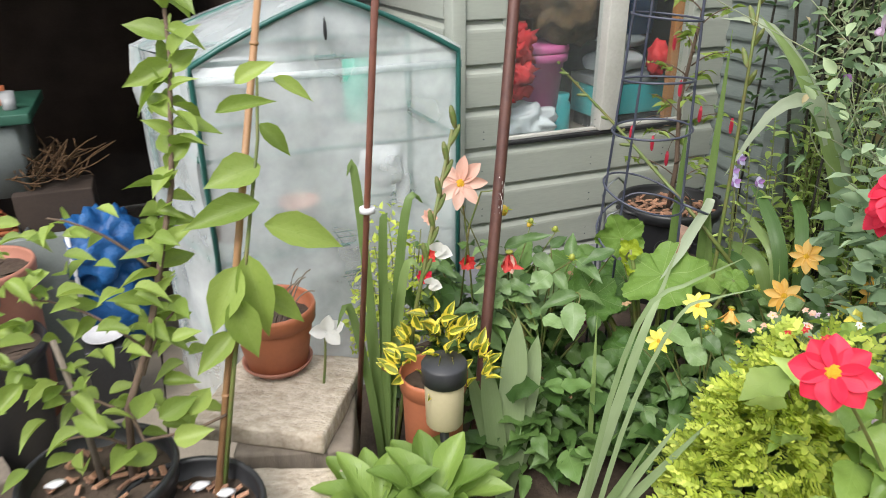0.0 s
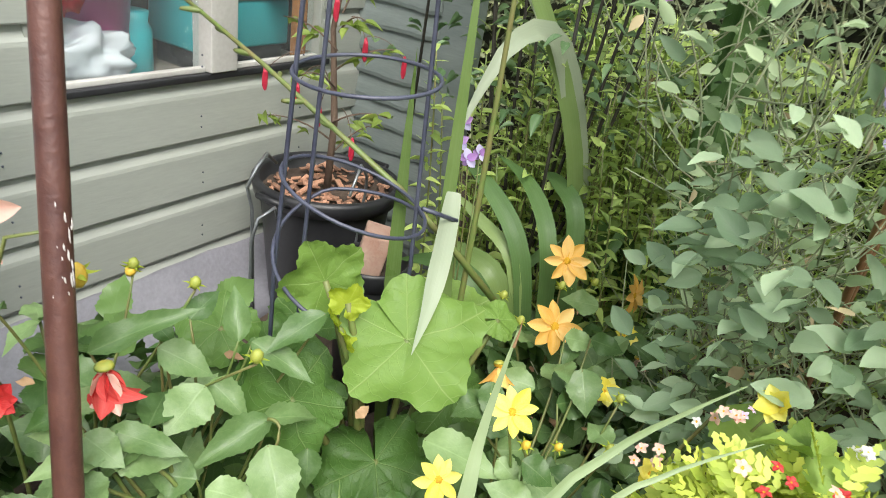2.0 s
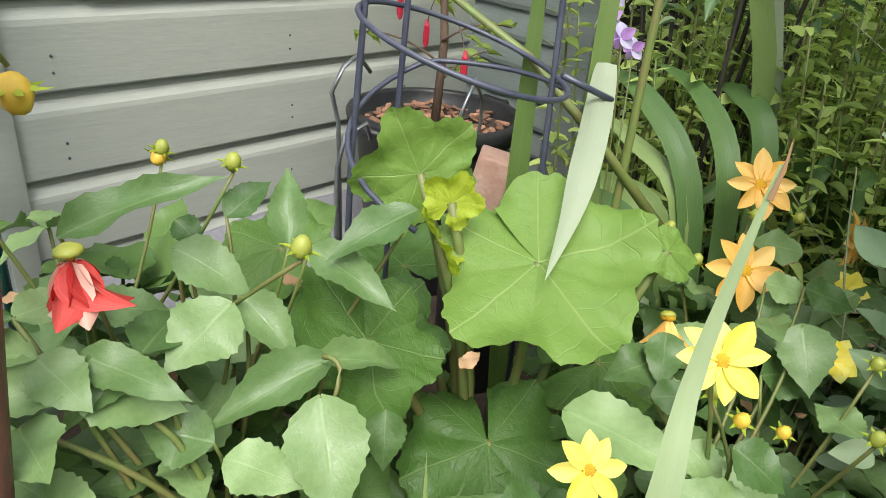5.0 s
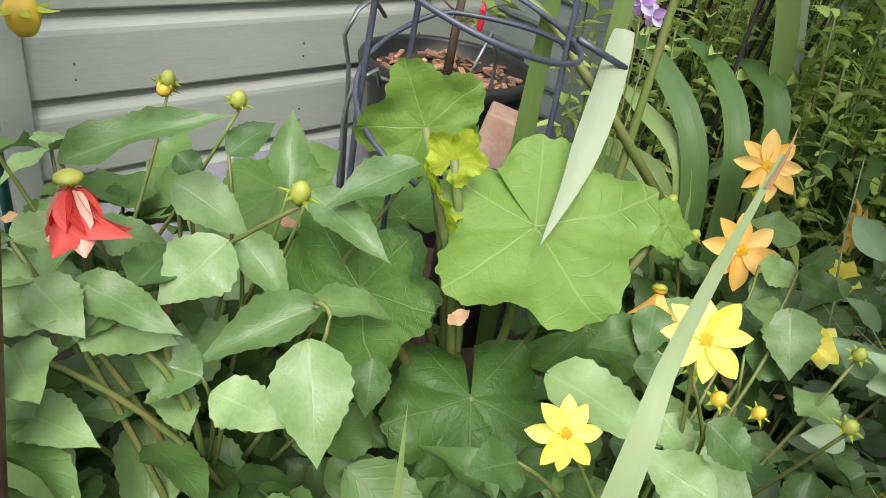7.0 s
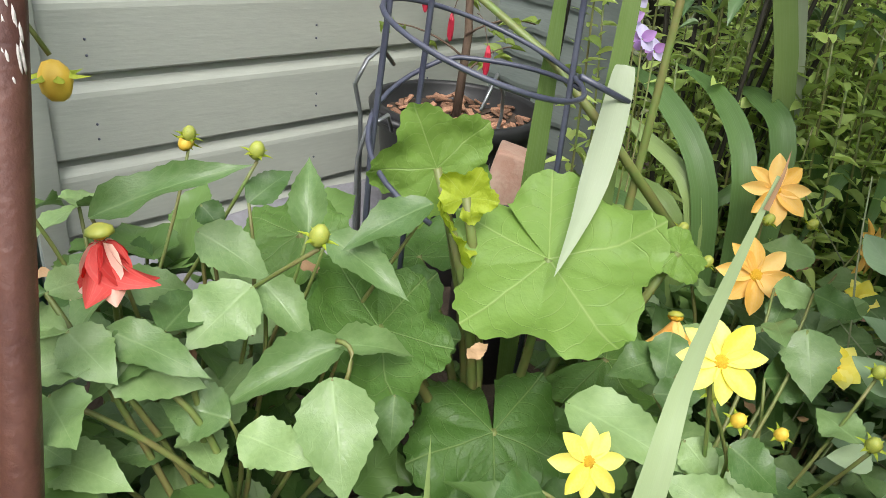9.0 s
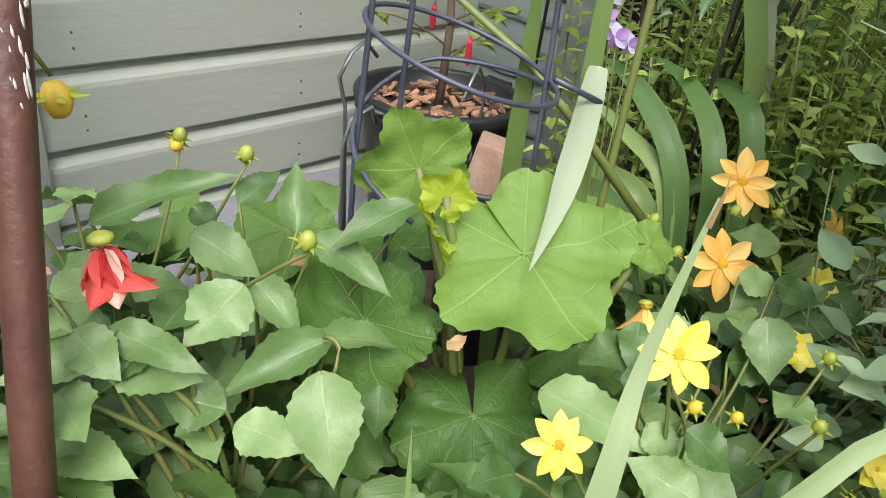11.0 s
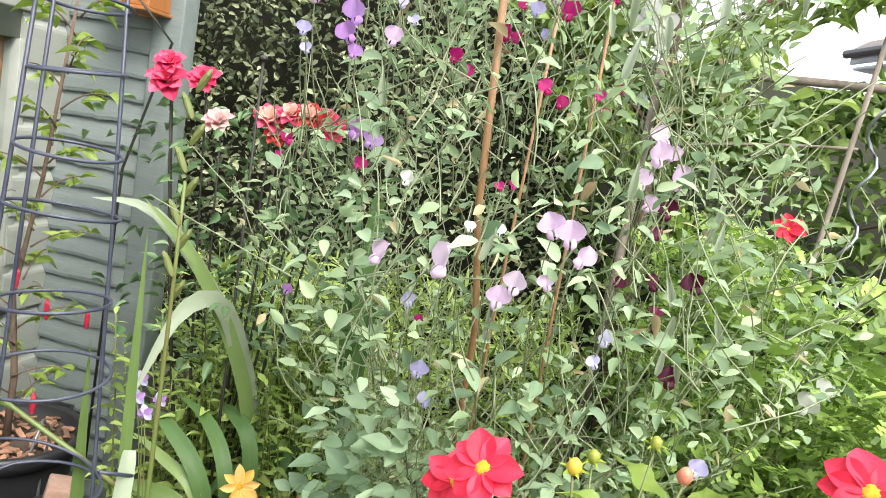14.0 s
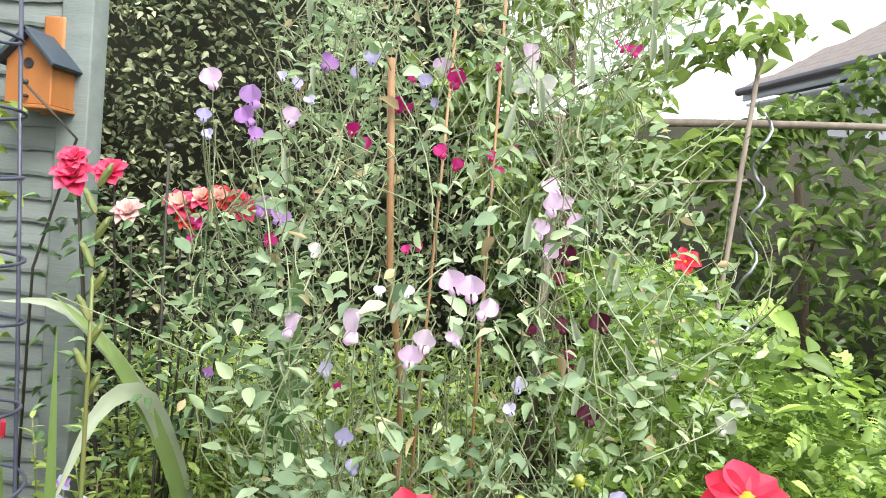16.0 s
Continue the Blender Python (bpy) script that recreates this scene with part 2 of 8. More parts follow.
def glass(name, tint, rough=0.02, alpha=0.3, spec=0.5):
    """Thin clear sheet: gloss over see-through."""
    m = bpy.data.materials.new(name)
    m.use_nodes = True
    nt = m.node_tree
    b = nt.nodes["Principled BSDF"]
    b.inputs["Base Color"].default_value = (*tint, 1)
    b.inputs["Roughness"].default_value = rough
    b.inputs["Specular IOR Level"].default_value = spec
    tr = nt.nodes.new("ShaderNodeBsdfTransparent")
    tr.inputs[0].default_value = (0.93, 0.97, 0.97, 1)
    n = nt.nodes.new("ShaderNodeTexNoise")
    n.inputs["Scale"].default_value = 5.0
    n.inputs["Detail"].default_value = 5.0
    tc = nt.nodes.new("ShaderNodeTexCoord")
    nt.links.new(tc.outputs["Object"], n.inputs["Vector"])
    mr = nt.nodes.new("ShaderNodeMapRange")
    mr.inputs[1].default_value, mr.inputs[2].default_value = 0.3, 0.7
    mr.inputs[3].default_value, mr.inputs[4].default_value = alpha * 0.6, alpha * 1.4
    nt.links.new(n.outputs[0], mr.inputs[0])
    bp = nt.nodes.new("ShaderNodeBump")
    bp.inputs["Strength"].default_value, bp.inputs["Distance"].default_value = 0.25, 0.02
    nt.links.new(n.outputs[0], bp.inputs["Height"])
    nt.links.new(bp.outputs[0], b.inputs["Normal"])
    ms = nt.nodes.new("ShaderNodeMixShader")
    nt.links.new(mr.outputs[0], ms.inputs[0])
    nt.links.new(tr.outputs[0], ms.inputs[1])
    nt.links.new(b.outputs[0], ms.inputs[2])
    nt.links.new(ms.outputs[0], nt.nodes["Material Output"].inputs[0])
    return m


M["film"] = glass("clear_plastic_cover", (0.76, 0.81, 0.83), 0.16, 0.4)
M["pane"] = glass("window_glass", (0.8, 0.85, 0.85), 0.02, 0.03, 0.5)
M["bag"] = glass("clear_bag", (0.85, 0.85, 0.88), 0.2, 0.6)


# ---- building helpers ----
def part(name, bm, material, parent=None, label="", loc=(0, 0, 0), smooth=True):
    """Links a bmesh as one mesh object, under a thing or part if one is given."""
    me = bpy.data.meshes.new(name)
    bm.to_mesh(me)
    bm.free()
    if smooth:
        for p in me.polygons:
            p.use_smooth = True
    return put(name, me, material, parent, label, Matrix.Translation(loc))


def put(name, me, material=None, parent=None, label="", m=None):
    """Links a mesh as an object at a pose given in its parent's space."""
    if material and not me.materials:
        me.materials.append(material)
    ob = new(name, me)
    if parent:
        ob.parent = parent
    if m is not None:
        ob.matrix_basis = m
    return tagged(ob, label) if label else ob


def thing(name, label, category, loc=(0, 0, 0), group="", kind="", rz=0):
    ob = new(name)
    ob.empty_display_size = 0.05
    ob.matrix_basis = pose(*loc, 0, 0, rz)
    return tagged(ob, label, category, group, kind)


def box(bm, x0, y0, z0, x1, y1, z1, bev=0.0):
    vs = bmesh.ops.create_cube(bm, size=1)["verts"]
    bmesh.ops.transform(bm, matrix=Matrix.Translation(((x0 + x1) / 2, (y0 + y1) / 2, (z0 + z1) / 2)) @ Matrix.Diagonal((x1 - x0, y1 - y0, z1 - z0, 1)), verts=vs)
    if bev:
        es = list({e for v in vs for e in v.link_edges})
        bmesh.ops.bevel(bm, geom=es, offset=bev, segments=2, affect="EDGES", profile=0.6)
    return bm


def boxm(*a, bev=0.0):
    return box(bmesh.new(), *a, bev=bev)


def tube(bm, pts, r0, r1=None, sides=6, cap=True):
    """A tapered round bar along points."""
    r1 = r0 if r1 is None else r1
    pts = [Vector(p) for p in pts]
    rings = []
    ref = Vector((0.31, 0.52, 0.8)).normalized()
    for i, p in enumerate(pts):
        d = (pts[min(i + 1, len(pts) - 1)] - pts[max(i - 1, 0)]).normalized()
        a = d.cross(ref)
        if a.length < 0.1:
            a = d.cross(Vector((1, 0, 0)))
        a.normalize()
        b = d.cross(a)
        r = r0 + (r1 - r0) * i / max(len(pts) - 1, 1)
        rings.append([bm.verts.new(p + r * (math.cos(k * math.tau / sides) * a + math.sin(k * math.tau / sides) * b)) for k in range(sides)])
    for u, v in zip(rings, rings[1:]):
        for k in range(sides):
            bm.faces.new((u[k], u[(k + 1) % sides], v[(k + 1) % sides], v[k]))
    if cap:
        bm.faces.new(rings[0][::-1])
        bm.faces.new(rings[-1])
    return bm


def bend(a, b, sag=0.0, n=6, side=(0, 0, 1)):
    """Points from a to b, bowed by sag towards side."""
    a, b, s = Vector(a), Vector(b), Vector(side)
    return [a.lerp(b, i / n) + s * (sag * 4 * (i / n) * (1 - i / n)) for i in range(n + 1)]


def lathe(bm, prof, sides=28):
    """A turned shape from (radius, height) pairs."""
    rings = [[bm.verts.new((r * math.cos(k * math.tau / sides), r * math.sin(k * math.tau / sides), z)) for k in range(sides)] for r, z in prof]
    for u, v in zip(rings, rings[1:]):
        for k in range(sides):
            bm.faces.new((u[k], u[(k + 1) % sides], v[(k + 1) % sides], v[k]))
    bm.faces.new(rings[0][::-1])
    bm.faces.new(rings[-1])
    return bm


def blob(bm, loc, size, seed, rough=0.3, sub=3, freq=2.0):
    """A soft crumpled lump."""
    vs = bmesh.ops.create_icosphere(bm, subdivisions=sub, radius=1)["verts"]
    for v in vs:
        k = 1 + rough * noise.noise(v.co * freq + Vector((seed, seed * 1.7, 0))) + rough * 0.4 * noise.noise(v.co * freq * 3.1 + Vector((0, seed, seed)))
        v.co = Vector(loc) + Vector([v.co[i] * k * size[i] for i in range(3)])
    return bm


def frame_of(base, way, up=(0, 0, 1), s=1.0, roll=0.0):
    """The pose of a leaf or petal that starts at base, grows along way and faces up."""
    y = Vector(way).normalized()
    z = Vector(up) - y * y.dot(Vector(up))
    if z.length < 1e-3:
        z = Vector((1, 0, 0)) - y * y.x
    z.normalize()
    x = y.cross(z)
    m = Matrix((x, y, z)).transposed().to_4x4()
    if roll:
        m = m @ Matrix.Rotation(roll, 4, "Y")
    sc = s if isinstance(s, (tuple, list)) else (s, s, s)
    return Matrix.Translation(base) @ m @ Matrix.Diagonal((*sc, 1))


# ---- leaf and petal meshes: one metre long, growing along +y, facing +z ----
def strip_leaf(name, width, shape, n=9, cup=0.15, droop=0.15, teeth=0, tooth=0.06, wave=0.0, cols=4, twist=0.0):
    vs, fs, uv = [], [], []
    for i in range(n + 1):
        u = i / n
        w = width / 2 * shape(u)
        if teeth and i not in (0, n):
            w *= 1 + tooth * (1 if i % 2 else -1)
        for j in range(cols + 1):
            v = j / cols * 2 - 1
            a = twist * u
            x, z = w * v, cup * w * abs(v) ** 1.5 * 2 + wave * w * math.sin(u * 11 + (2 if v > 0 else 0)) * abs(v)
            vs.append((x * math.cos(a) - z * math.sin(a), u - 0.02 * abs(v) * (1 if teeth else 0), x * math.sin(a) + z * math.cos(a) - droop * u * u))
            uv.append((u, (v + 1) / 2))
    c = cols + 1
    for i in range(n):
        for j in range(cols):
            fs.append((i * c + j, i * c + j + 1, (i + 1) * c + j + 1, (i + 1) * c + j))
    return mesh_of(name, vs, fs, uv)


def mesh_of(name, vs, fs, uv):
    me = bpy.data.meshes.new(name)
    me.from_pydata(vs, [], fs)
    lay = me.uv_layers.new(name="UVMap")
    idx = np.empty(len(me.loops), dtype=np.int32)
    me.loops.foreach_get("vertex_index", idx)
    lay.data.foreach_set("uv", np.array(uv, dtype=np.float32)[idx].ravel())
    me.polygons.foreach_set("use_smooth", [True] * len(me.polygons))
    return me


def lobed_leaf(name, lobes=5, depth=0.15, notch=0.3, wave=0.07, rings=8, seg=80, cup=0.1, teeth=0.02, seed=1):
    """A broad leaf like a squash's: five shallow lobes round the stalk, one metre across, stalk at the origin."""
    vs, fs, uv = [(0, 0, 0)], [], [(0, 0.5)]
    for k in range(1, rings + 1):
        q = k / rings
        for s in range(seg + 1):
            a = (s / seg) * (math.tau - notch) + notch / 2 - math.pi / 2
            g = s / seg
            edge = 0.5 * (1 - depth + depth * abs(math.cos(math.pi * lobes * (g - 0.5))) ** 1.2)
            edge *= 1 + 0.08 * noise.noise(Vector((g * 6, seed, 0)))
            edge *= 1 + (teeth * (1 if s % 4 < 2 else -1) + 0.03 * noise.noise(Vector((g * 30, seed, 3)))) * (q > 0.8)
            edge *= 0.86 + 0.24 * math.sin(math.pi * g)
            r = edge * q
            x, y = r * math.cos(a), r * math.sin(a)
            vein = abs(math.sin(math.pi * lobes * g))
            z = 0.06 * (g - 0.5) * q + cup * q * q * 0.5 - 0.035 * q * (1 - vein) + 0.045 * q ** 4 * noise.noise(Vector((g * 22, seed, 1))) + wave * q * q * noise.noise(Vector((x * 4, y * 4, seed))) * 2 + 0.02 * noise.noise(Vector((x * 14, y * 14, seed))) * q
            vs.append((x, y, z))
            uv.append((q, (g * lobes) % 1.0))
    c = seg + 1
    for s in range(seg):
        fs.append((0, 1 + s, 2 + s))
    for k in range(rings - 1):
        for s in range(seg):
            a = 1 + k * c + s
            fs.append((a, a + c, a + c + 1, a + 1))
    return mesh_of(name, vs, fs, uv)


ovate = lambda u: max(0.03, math.sin(math.pi * min(u, 1) ** 0.72) ** 1.05) if u < 1 else 0.02
lance = lambda u: max(0.02, math.sin(math.pi * min(u * 0.96 + 0.04, 1) ** 0.6))
blade = lambda u: 0.55 + 0.45 * math.sin(math.pi * min(u * 0.9 + 0.1, 1)) if u < 0.6 else max(0.01, (0.55 + 0.45 * math.sin(math.pi * (u * 0.9 + 0.1))) * (1 - ((u - 0.6) / 0.4) ** 1.6))
petal_s = lambda u: max(0.05, math.sin(math.pi * (0.1 + 0.8 * u)) ** 0.8 * (1 - min(u, 1) ** 7) ** 0.6)
oval = lambda u: max(0.04, math.sin(math.pi * min(u * 0.97 + 0.02, 1) ** 0.8) ** 0.85)
LM = dict(
    dahlia=[strip_leaf("dahlia_leaf", 0.62, ovate, 18, 0.14, 0.2, 1, 0.045, 0.16), strip_leaf("dahlia_leaf", 0.52, ovate, 18, 0.34, 0.36, 1, 0.05, 0.2), strip_leaf("dahlia_leaf", 0.7, ovate, 18, 0.06, 0.08, 1, 0.045, 0.22)],
    oval=[strip_leaf("pea_leaf", 0.56, oval, 7, 0.2, 0.12, wave=0.12, cols=4), strip_leaf("pea_leaf", 0.44, oval, 7, 0.4, 0.25, wave=0.16, cols=2)],
    blade=[strip_leaf("blade", 0.075, blade, 12, 0.35, 0.05, cols=2), strip_leaf("blade", 0.07, blade, 12, 0.35, 0.35, cols=2, twist=0.7), strip_leaf("blade", 0.07, blade, 12, 0.3, 0.7, cols=2, twist=-0.5)],
    apple=[strip_leaf("apple_leaf", 0.5, ovate, 9, 0.3, 0.2, 1, 0.03), strip_leaf("apple_leaf", 0.46, ovate, 9, 0.5, 0.35, 1, 0.03)],
    pea=[strip_leaf("pea_leaf", 0.46, ovate, 5, 0.2, 0.15, cols=2), strip_leaf("pea_leaf", 0.36, lance, 5, 0.35, 0.3, cols=2)],
    small=[strip_leaf("small_leaf", 0.5, ovate, 4, 0.25, 0.2, cols=2)],
    narrow=[strip_leaf("narrow_leaf", 0.16, lance, 5, 0.2, 0.35, cols=2), strip_leaf("narrow_leaf", 0.2, lance, 5, 0.2, 0.1, cols=2)],
    spoon=[strip_leaf("spoon_leaf", 0.44, lambda u: 0.25 + 0.75 * math.sin(math.pi * u ** 1.3) if u < 1 else 0.1, 9, 0.35, 0.25, wave=0.2)],
)


def feather_leaf(name, pairs=5, seed=3):
    """A cut, ferny leaf: rows of narrow toothed leaflets along a rib."""
    rng = random.Random(seed)
    vs, fs, uv = [], [], []
    for i in range(pairs + 1):
        for sd in ((-1, 1) if i < pairs else (0,)):
            u = 0.12 + 0.78 * i / pairs
            ln = 0.42 * (1 - 0.55 * abs(u - 0.4)) * rng.uniform(0.85, 1.15)
            a = sd * rng.uniform(0.75, 1.0)
            d, w = (math.sin(a), math.cos(a)), 0.085
            o = len(vs)
            for q, hw in ((0, 0.35), (0.3, 1.0), (0.55, 0.55), (0.75, 0.9), (1.0, 0.08)):
                cx, cy = d[0] * ln * q, u + d[1] * ln * q
                vs += [(cx - d[1] * w * hw, cy + d[0] * w * hw, -0.12 * u + 0.03), (cx + d[1] * w * hw, cy - d[0] * w * hw, -0.12 * u - 0.02 * q)]
                uv += [(q, 0.1), (q, 0.9)]
            fs += [(o + 2 * k, o + 2 * k + 1, o + 2 * k + 3, o + 2 * k + 2) for k in range(4)]
    return mesh_of(name, vs, fs, uv)


LM["feather"] = [feather_leaf("ferny_leaf"), feather_leaf("ferny_leaf", 4, 8)]
LM["squash"] = [lobed_leaf("squash_leaf", depth=0.22, notch=-0.22, wave=0.07, seg=120, teeth=0.014, seed=1), lobed_leaf("squash_leaf", depth=0.24, wave=0.14, seg=120, teeth=0.016, seed=5), lobed_leaf("squash_leaf", depth=0.14, notch=0.2, cup=-0.12, seg=120, teeth=0.014, seed=9)]


def mass(name, metas, poses_, material, parent=None, label=""):
    """Many small leaves joined into one mesh: numpy lays copies of the leaf meshes at the poses."""
    V, F, U, S, off = [], [], [], [], 0
    groups = [[] for _ in metas]
    for i, p in enumerate(poses_):
        groups[i % len(metas)].append(p)
    loops_n, start = [], 0
    for me, ps in zip(metas, groups):
        if not ps:
            continue
        nv = len(me.vertices)
        co = np.empty(nv * 3, dtype=np.float32)
        me.vertices.foreach_get("co", co)
        co = np.hstack([co.reshape(-1, 3), np.ones((nv, 1), dtype=np.float32)])
        mats_ = np.array([[list(r) for r in p] for p in ps], dtype=np.float32)
        w = np.einsum("nij,vj->nvi", mats_, co)[:, :, :3]
        li = np.empty(len(me.loops), dtype=np.int64)
        me.loops.foreach_get("vertex_index", li)
        uvs = np.empty(len(me.loops) * 2, dtype=np.float32)
        me.uv_layers[0].data.foreach_get("uv", uvs)
        tot = np.empty(len(me.polygons), dtype=np.int64)
        me.polygons.foreach_get("loop_total", tot)
        V.append(w.reshape(-1, 3))
        F.append((li[None, :] + off + np.arange(len(ps))[:, None] * nv).ravel())
        U.append(np.tile(uvs, len(ps)))
        S.append(np.tile(tot, len(ps)))
        off += nv * len(ps)
    V, F, U, S = np.vstack(V), np.concatenate(F), np.concatenate(U), np.concatenate(S)
    me = bpy.data.meshes.new(name)
    me.vertices.add(len(V))
    me.vertices.foreach_set("co", V.ravel())
    me.loops.add(len(F))
    me.loops.foreach_set("vertex_index", F.astype(np.int32))
    me.polygons.add(len(S))
    me.polygons.foreach_set("loop_start", np.concatenate([[0], np.cumsum(S)[:-1]]).astype(np.int32))
    me.polygons.foreach_set("use_smooth", np.ones(len(S), dtype=bool))
    lay = me.uv_layers.new(name="UVMap")
    lay.data.foreach_set("uv", U.astype(np.float32))
    me.update(calc_edges=True)
    me.validate()
    ob = put(name, me, material, parent, label)
    ob["kind"] = "stuff"
    return ob


def way_of(az, el):
    return Vector((math.cos(az) * math.cos(el), math.sin(az) * math.cos(el), math.sin(el)))


def scatter(rng, n, where, size, out=None, el=(-0.4, 0.7), up=0.8, facing=0.0):
    """n leaf poses: where() gives places, out the middle that they grow away from."""
    res = []
    for _ in range(n):
        p = Vector(where())
        az = rng.uniform(0, math.tau) if out is None else math.atan2(p.y - out[1], p.x - out[0]) + rng.gauss(0, 0.8)
        w = way_of(az, rng.uniform(*el))
        nrm = Vector((rng.gauss(0, 0.5), rng.gauss(0, 0.5), up))
        if facing:
            nrm += facing * Vector((p.x - out[0], p.y - out[1], 0)).normalized()
        res.append(frame_of(p, w, nrm, rng.uniform(*size)))
    return res


# leaf colours
L = dict(
    dahlia=leaf_mat("dahlia_green", (0.065, 0.18, 0.032), (0.245, 0.395, 0.14), (0.34, 0.48, 0.22), 0.2, 0.42, ribs=6, spec=0.45, show=0.34, relief=0.15, vary=0.5),
    # dahlia green darkened, so shade low in the bushes is in the colour
    dahlia_shade=leaf_mat("dahlia_shade_green_joined", (0.055, 0.15, 0.026), (0.15, 0.28, 0.07), (0.2, 0.32, 0.12), 0.22, 0.42, ribs=6, island=True, spec=0.4, vary=0.6),
    squash=leaf_mat("squash_green", (0.17, 0.35, 0.05), (0.30, 0.50, 0.105), (0.50, 0.64, 0.25), 0.28, 0.5, ribs=5, vary=0.15, spec=0.35, show=0.5, relief=0.34),
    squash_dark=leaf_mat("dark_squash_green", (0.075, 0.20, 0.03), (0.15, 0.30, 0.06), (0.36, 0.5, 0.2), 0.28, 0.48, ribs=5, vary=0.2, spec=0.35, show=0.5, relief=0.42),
    squash_new=leaf_mat("young_squash_green", (0.40, 0.58, 0.03), (0.54, 0.68, 0.07), (0.62, 0.72, 0.2), 0.35, 0.5, ribs=4, vary=0.1, spec=0.35, show=0.45, relief=0.36),
    blade=leaf_mat("blade_green", (0.17, 0.31, 0.07), (0.31, 0.46, 0.15), (0.33, 0.47, 0.22), 0.28, 0.36, ribs=4, along=True),
    fan=leaf_mat("gladiolus_green", (0.23, 0.37, 0.13), (0.36, 0.50, 0.24), (0.4, 0.54, 0.28), 0.25, 0.42, ribs=4, along=True, vary=0.15),
    pale=leaf_mat("pale_blade_green", (0.38, 0.50, 0.28), (0.46, 0.58, 0.38), (0.5, 0.6, 0.42), 0.3, 0.38, ribs=4, along=True, vary=0.1),
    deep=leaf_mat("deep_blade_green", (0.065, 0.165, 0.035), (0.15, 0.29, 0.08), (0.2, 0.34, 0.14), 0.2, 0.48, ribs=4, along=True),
    apple=leaf_mat("apple_green", (0.27, 0.44, 0.075), (0.41, 0.58, 0.13), (0.46, 0.62, 0.2), 0.4, 0.36),
    apple2=leaf_mat("apple_green_joined", (0.22, 0.38, 0.08), (0.40, 0.56, 0.15), (0.43, 0.58, 0.2), 0.35, 0.36, island=True, vary=0.6),
    pea=leaf_mat("pea_green_joined", (0.34, 0.55, 0.24), (0.56, 0.74, 0.40), (0.5, 0.6, 0.42), 0.45, 0.55, island=True, vary=0.6, spec=0.25),
    lime=leaf_mat("lime_green_joined", (0.50, 0.74, 0.09), (0.85, 0.98, 0.2), None, 0.4, 0.42, island=True, vary=0.5),
    mid=leaf_mat("mid_green_joined", (0.34, 0.56, 0.12), (0.62, 0.82, 0.24), None, 0.45, 0.42, island=True, vary=0.8),
    hedge=leaf_mat("hedge_green_joined", (0.15, 0.235, 0.10), (0.40, 0.47, 0.24), None, 0.2, 0.4, island=True, vary=1.2),
    varieg=leaf_mat("variegated_leaf", (0.32, 0.40, 0.04), (0.25, 0.34, 0.04), None, 0.3, 0.35, blotch=(0.82, 0.70, 0.10)),
    lettuce=leaf_mat("fresh_green_leaf", (0.20, 0.37, 0.065), (0.31, 0.49, 0.10), (0.42, 0.57, 0.19), 0.35, 0.38),
    rose=leaf_mat("rose_leaf_joined", (0.11, 0.24, 0.085), (0.25, 0.42, 0.17), (0.18, 0.28, 0.13), 0.2, 0.32, island=True),
)

L["dry"] = leaf_mat("dry_straw_joined", (0.42, 0.32, 0.16), (0.62, 0.54, 0.34), None, 0.2, 0.7, island=True, vary=0.8)
L["drybrown"] = leaf_mat("dry_brown_leaf", (0.24, 0.13, 0.06), (0.42, 0.28, 0.16), None, 0.15, 0.7, vary=0.5)
L["peabig"] = leaf_mat("pea_grey_green_joined", (0.28, 0.48, 0.24), (0.52, 0.71, 0.41), (0.5, 0.6, 0.45), 0.42, 0.52, island=True, vary=0.6, spec=0.3)
L["tom"] = leaf_mat("tomato_green_joined", (0.17, 0.34, 0.06), (0.46, 0.68, 0.16), None, 0.35, 0.42, island=True, vary=1.0)
L["espalier"] = leaf_mat("espalier_green_joined", (0.09, 0.195, 0.036), (0.31, 0.46, 0.125), (0.38, 0.5, 0.18), 0.3, 0.34, island=True, vary=0.9)


# ---- ground ----
def ground_height(x, y):
    k = max(0.0, min(1.0, (x - 1.45) / 0.35)) * max(0.0, min(1.0, (y - 0.3) / 0.5)) if x < 1.85 else max(0.0, min(1.0, (y + 0.2) / 0.9))
    return 0.2 * k * k * (3 - 2 * k)


bm = bmesh.new()
cols, rws = 70, 60
grid = [[bm.verts.new((0, 0, 0)) for _ in range(rws + 1)] for _ in range(cols + 1)]
for i in range(cols + 1):
    for j in range(rws + 1):
        x = -2.4 + 9.0 * i / cols
        y = -3.0 + 6.6 * j / rws
        x += 0 if 0 < i < cols else (-400 if i == 0 else 400)
        y += 0 if 0 < j < rws else (-400 if j == 0 else 400)
        near = 0 < i < cols and 0 < j < rws
        z = (ground_height(x, y) + 0.02 * noise.noise(Vector((x * 3, y * 3, 0))) * (x > 1.4) - 0.02) if near else -0.02
        grid[i][j].co = (x, y, z)
for i in range(cols):
    for j in range(rws):
        bm.faces.new((grid[i][j], grid[i + 1][j], grid[i + 1][j + 1], grid[i][j + 1]))
tagged(part("ground", bm, M["soil"]), "dark brown garden soil, raised into a bed", "ground", kind="structure")

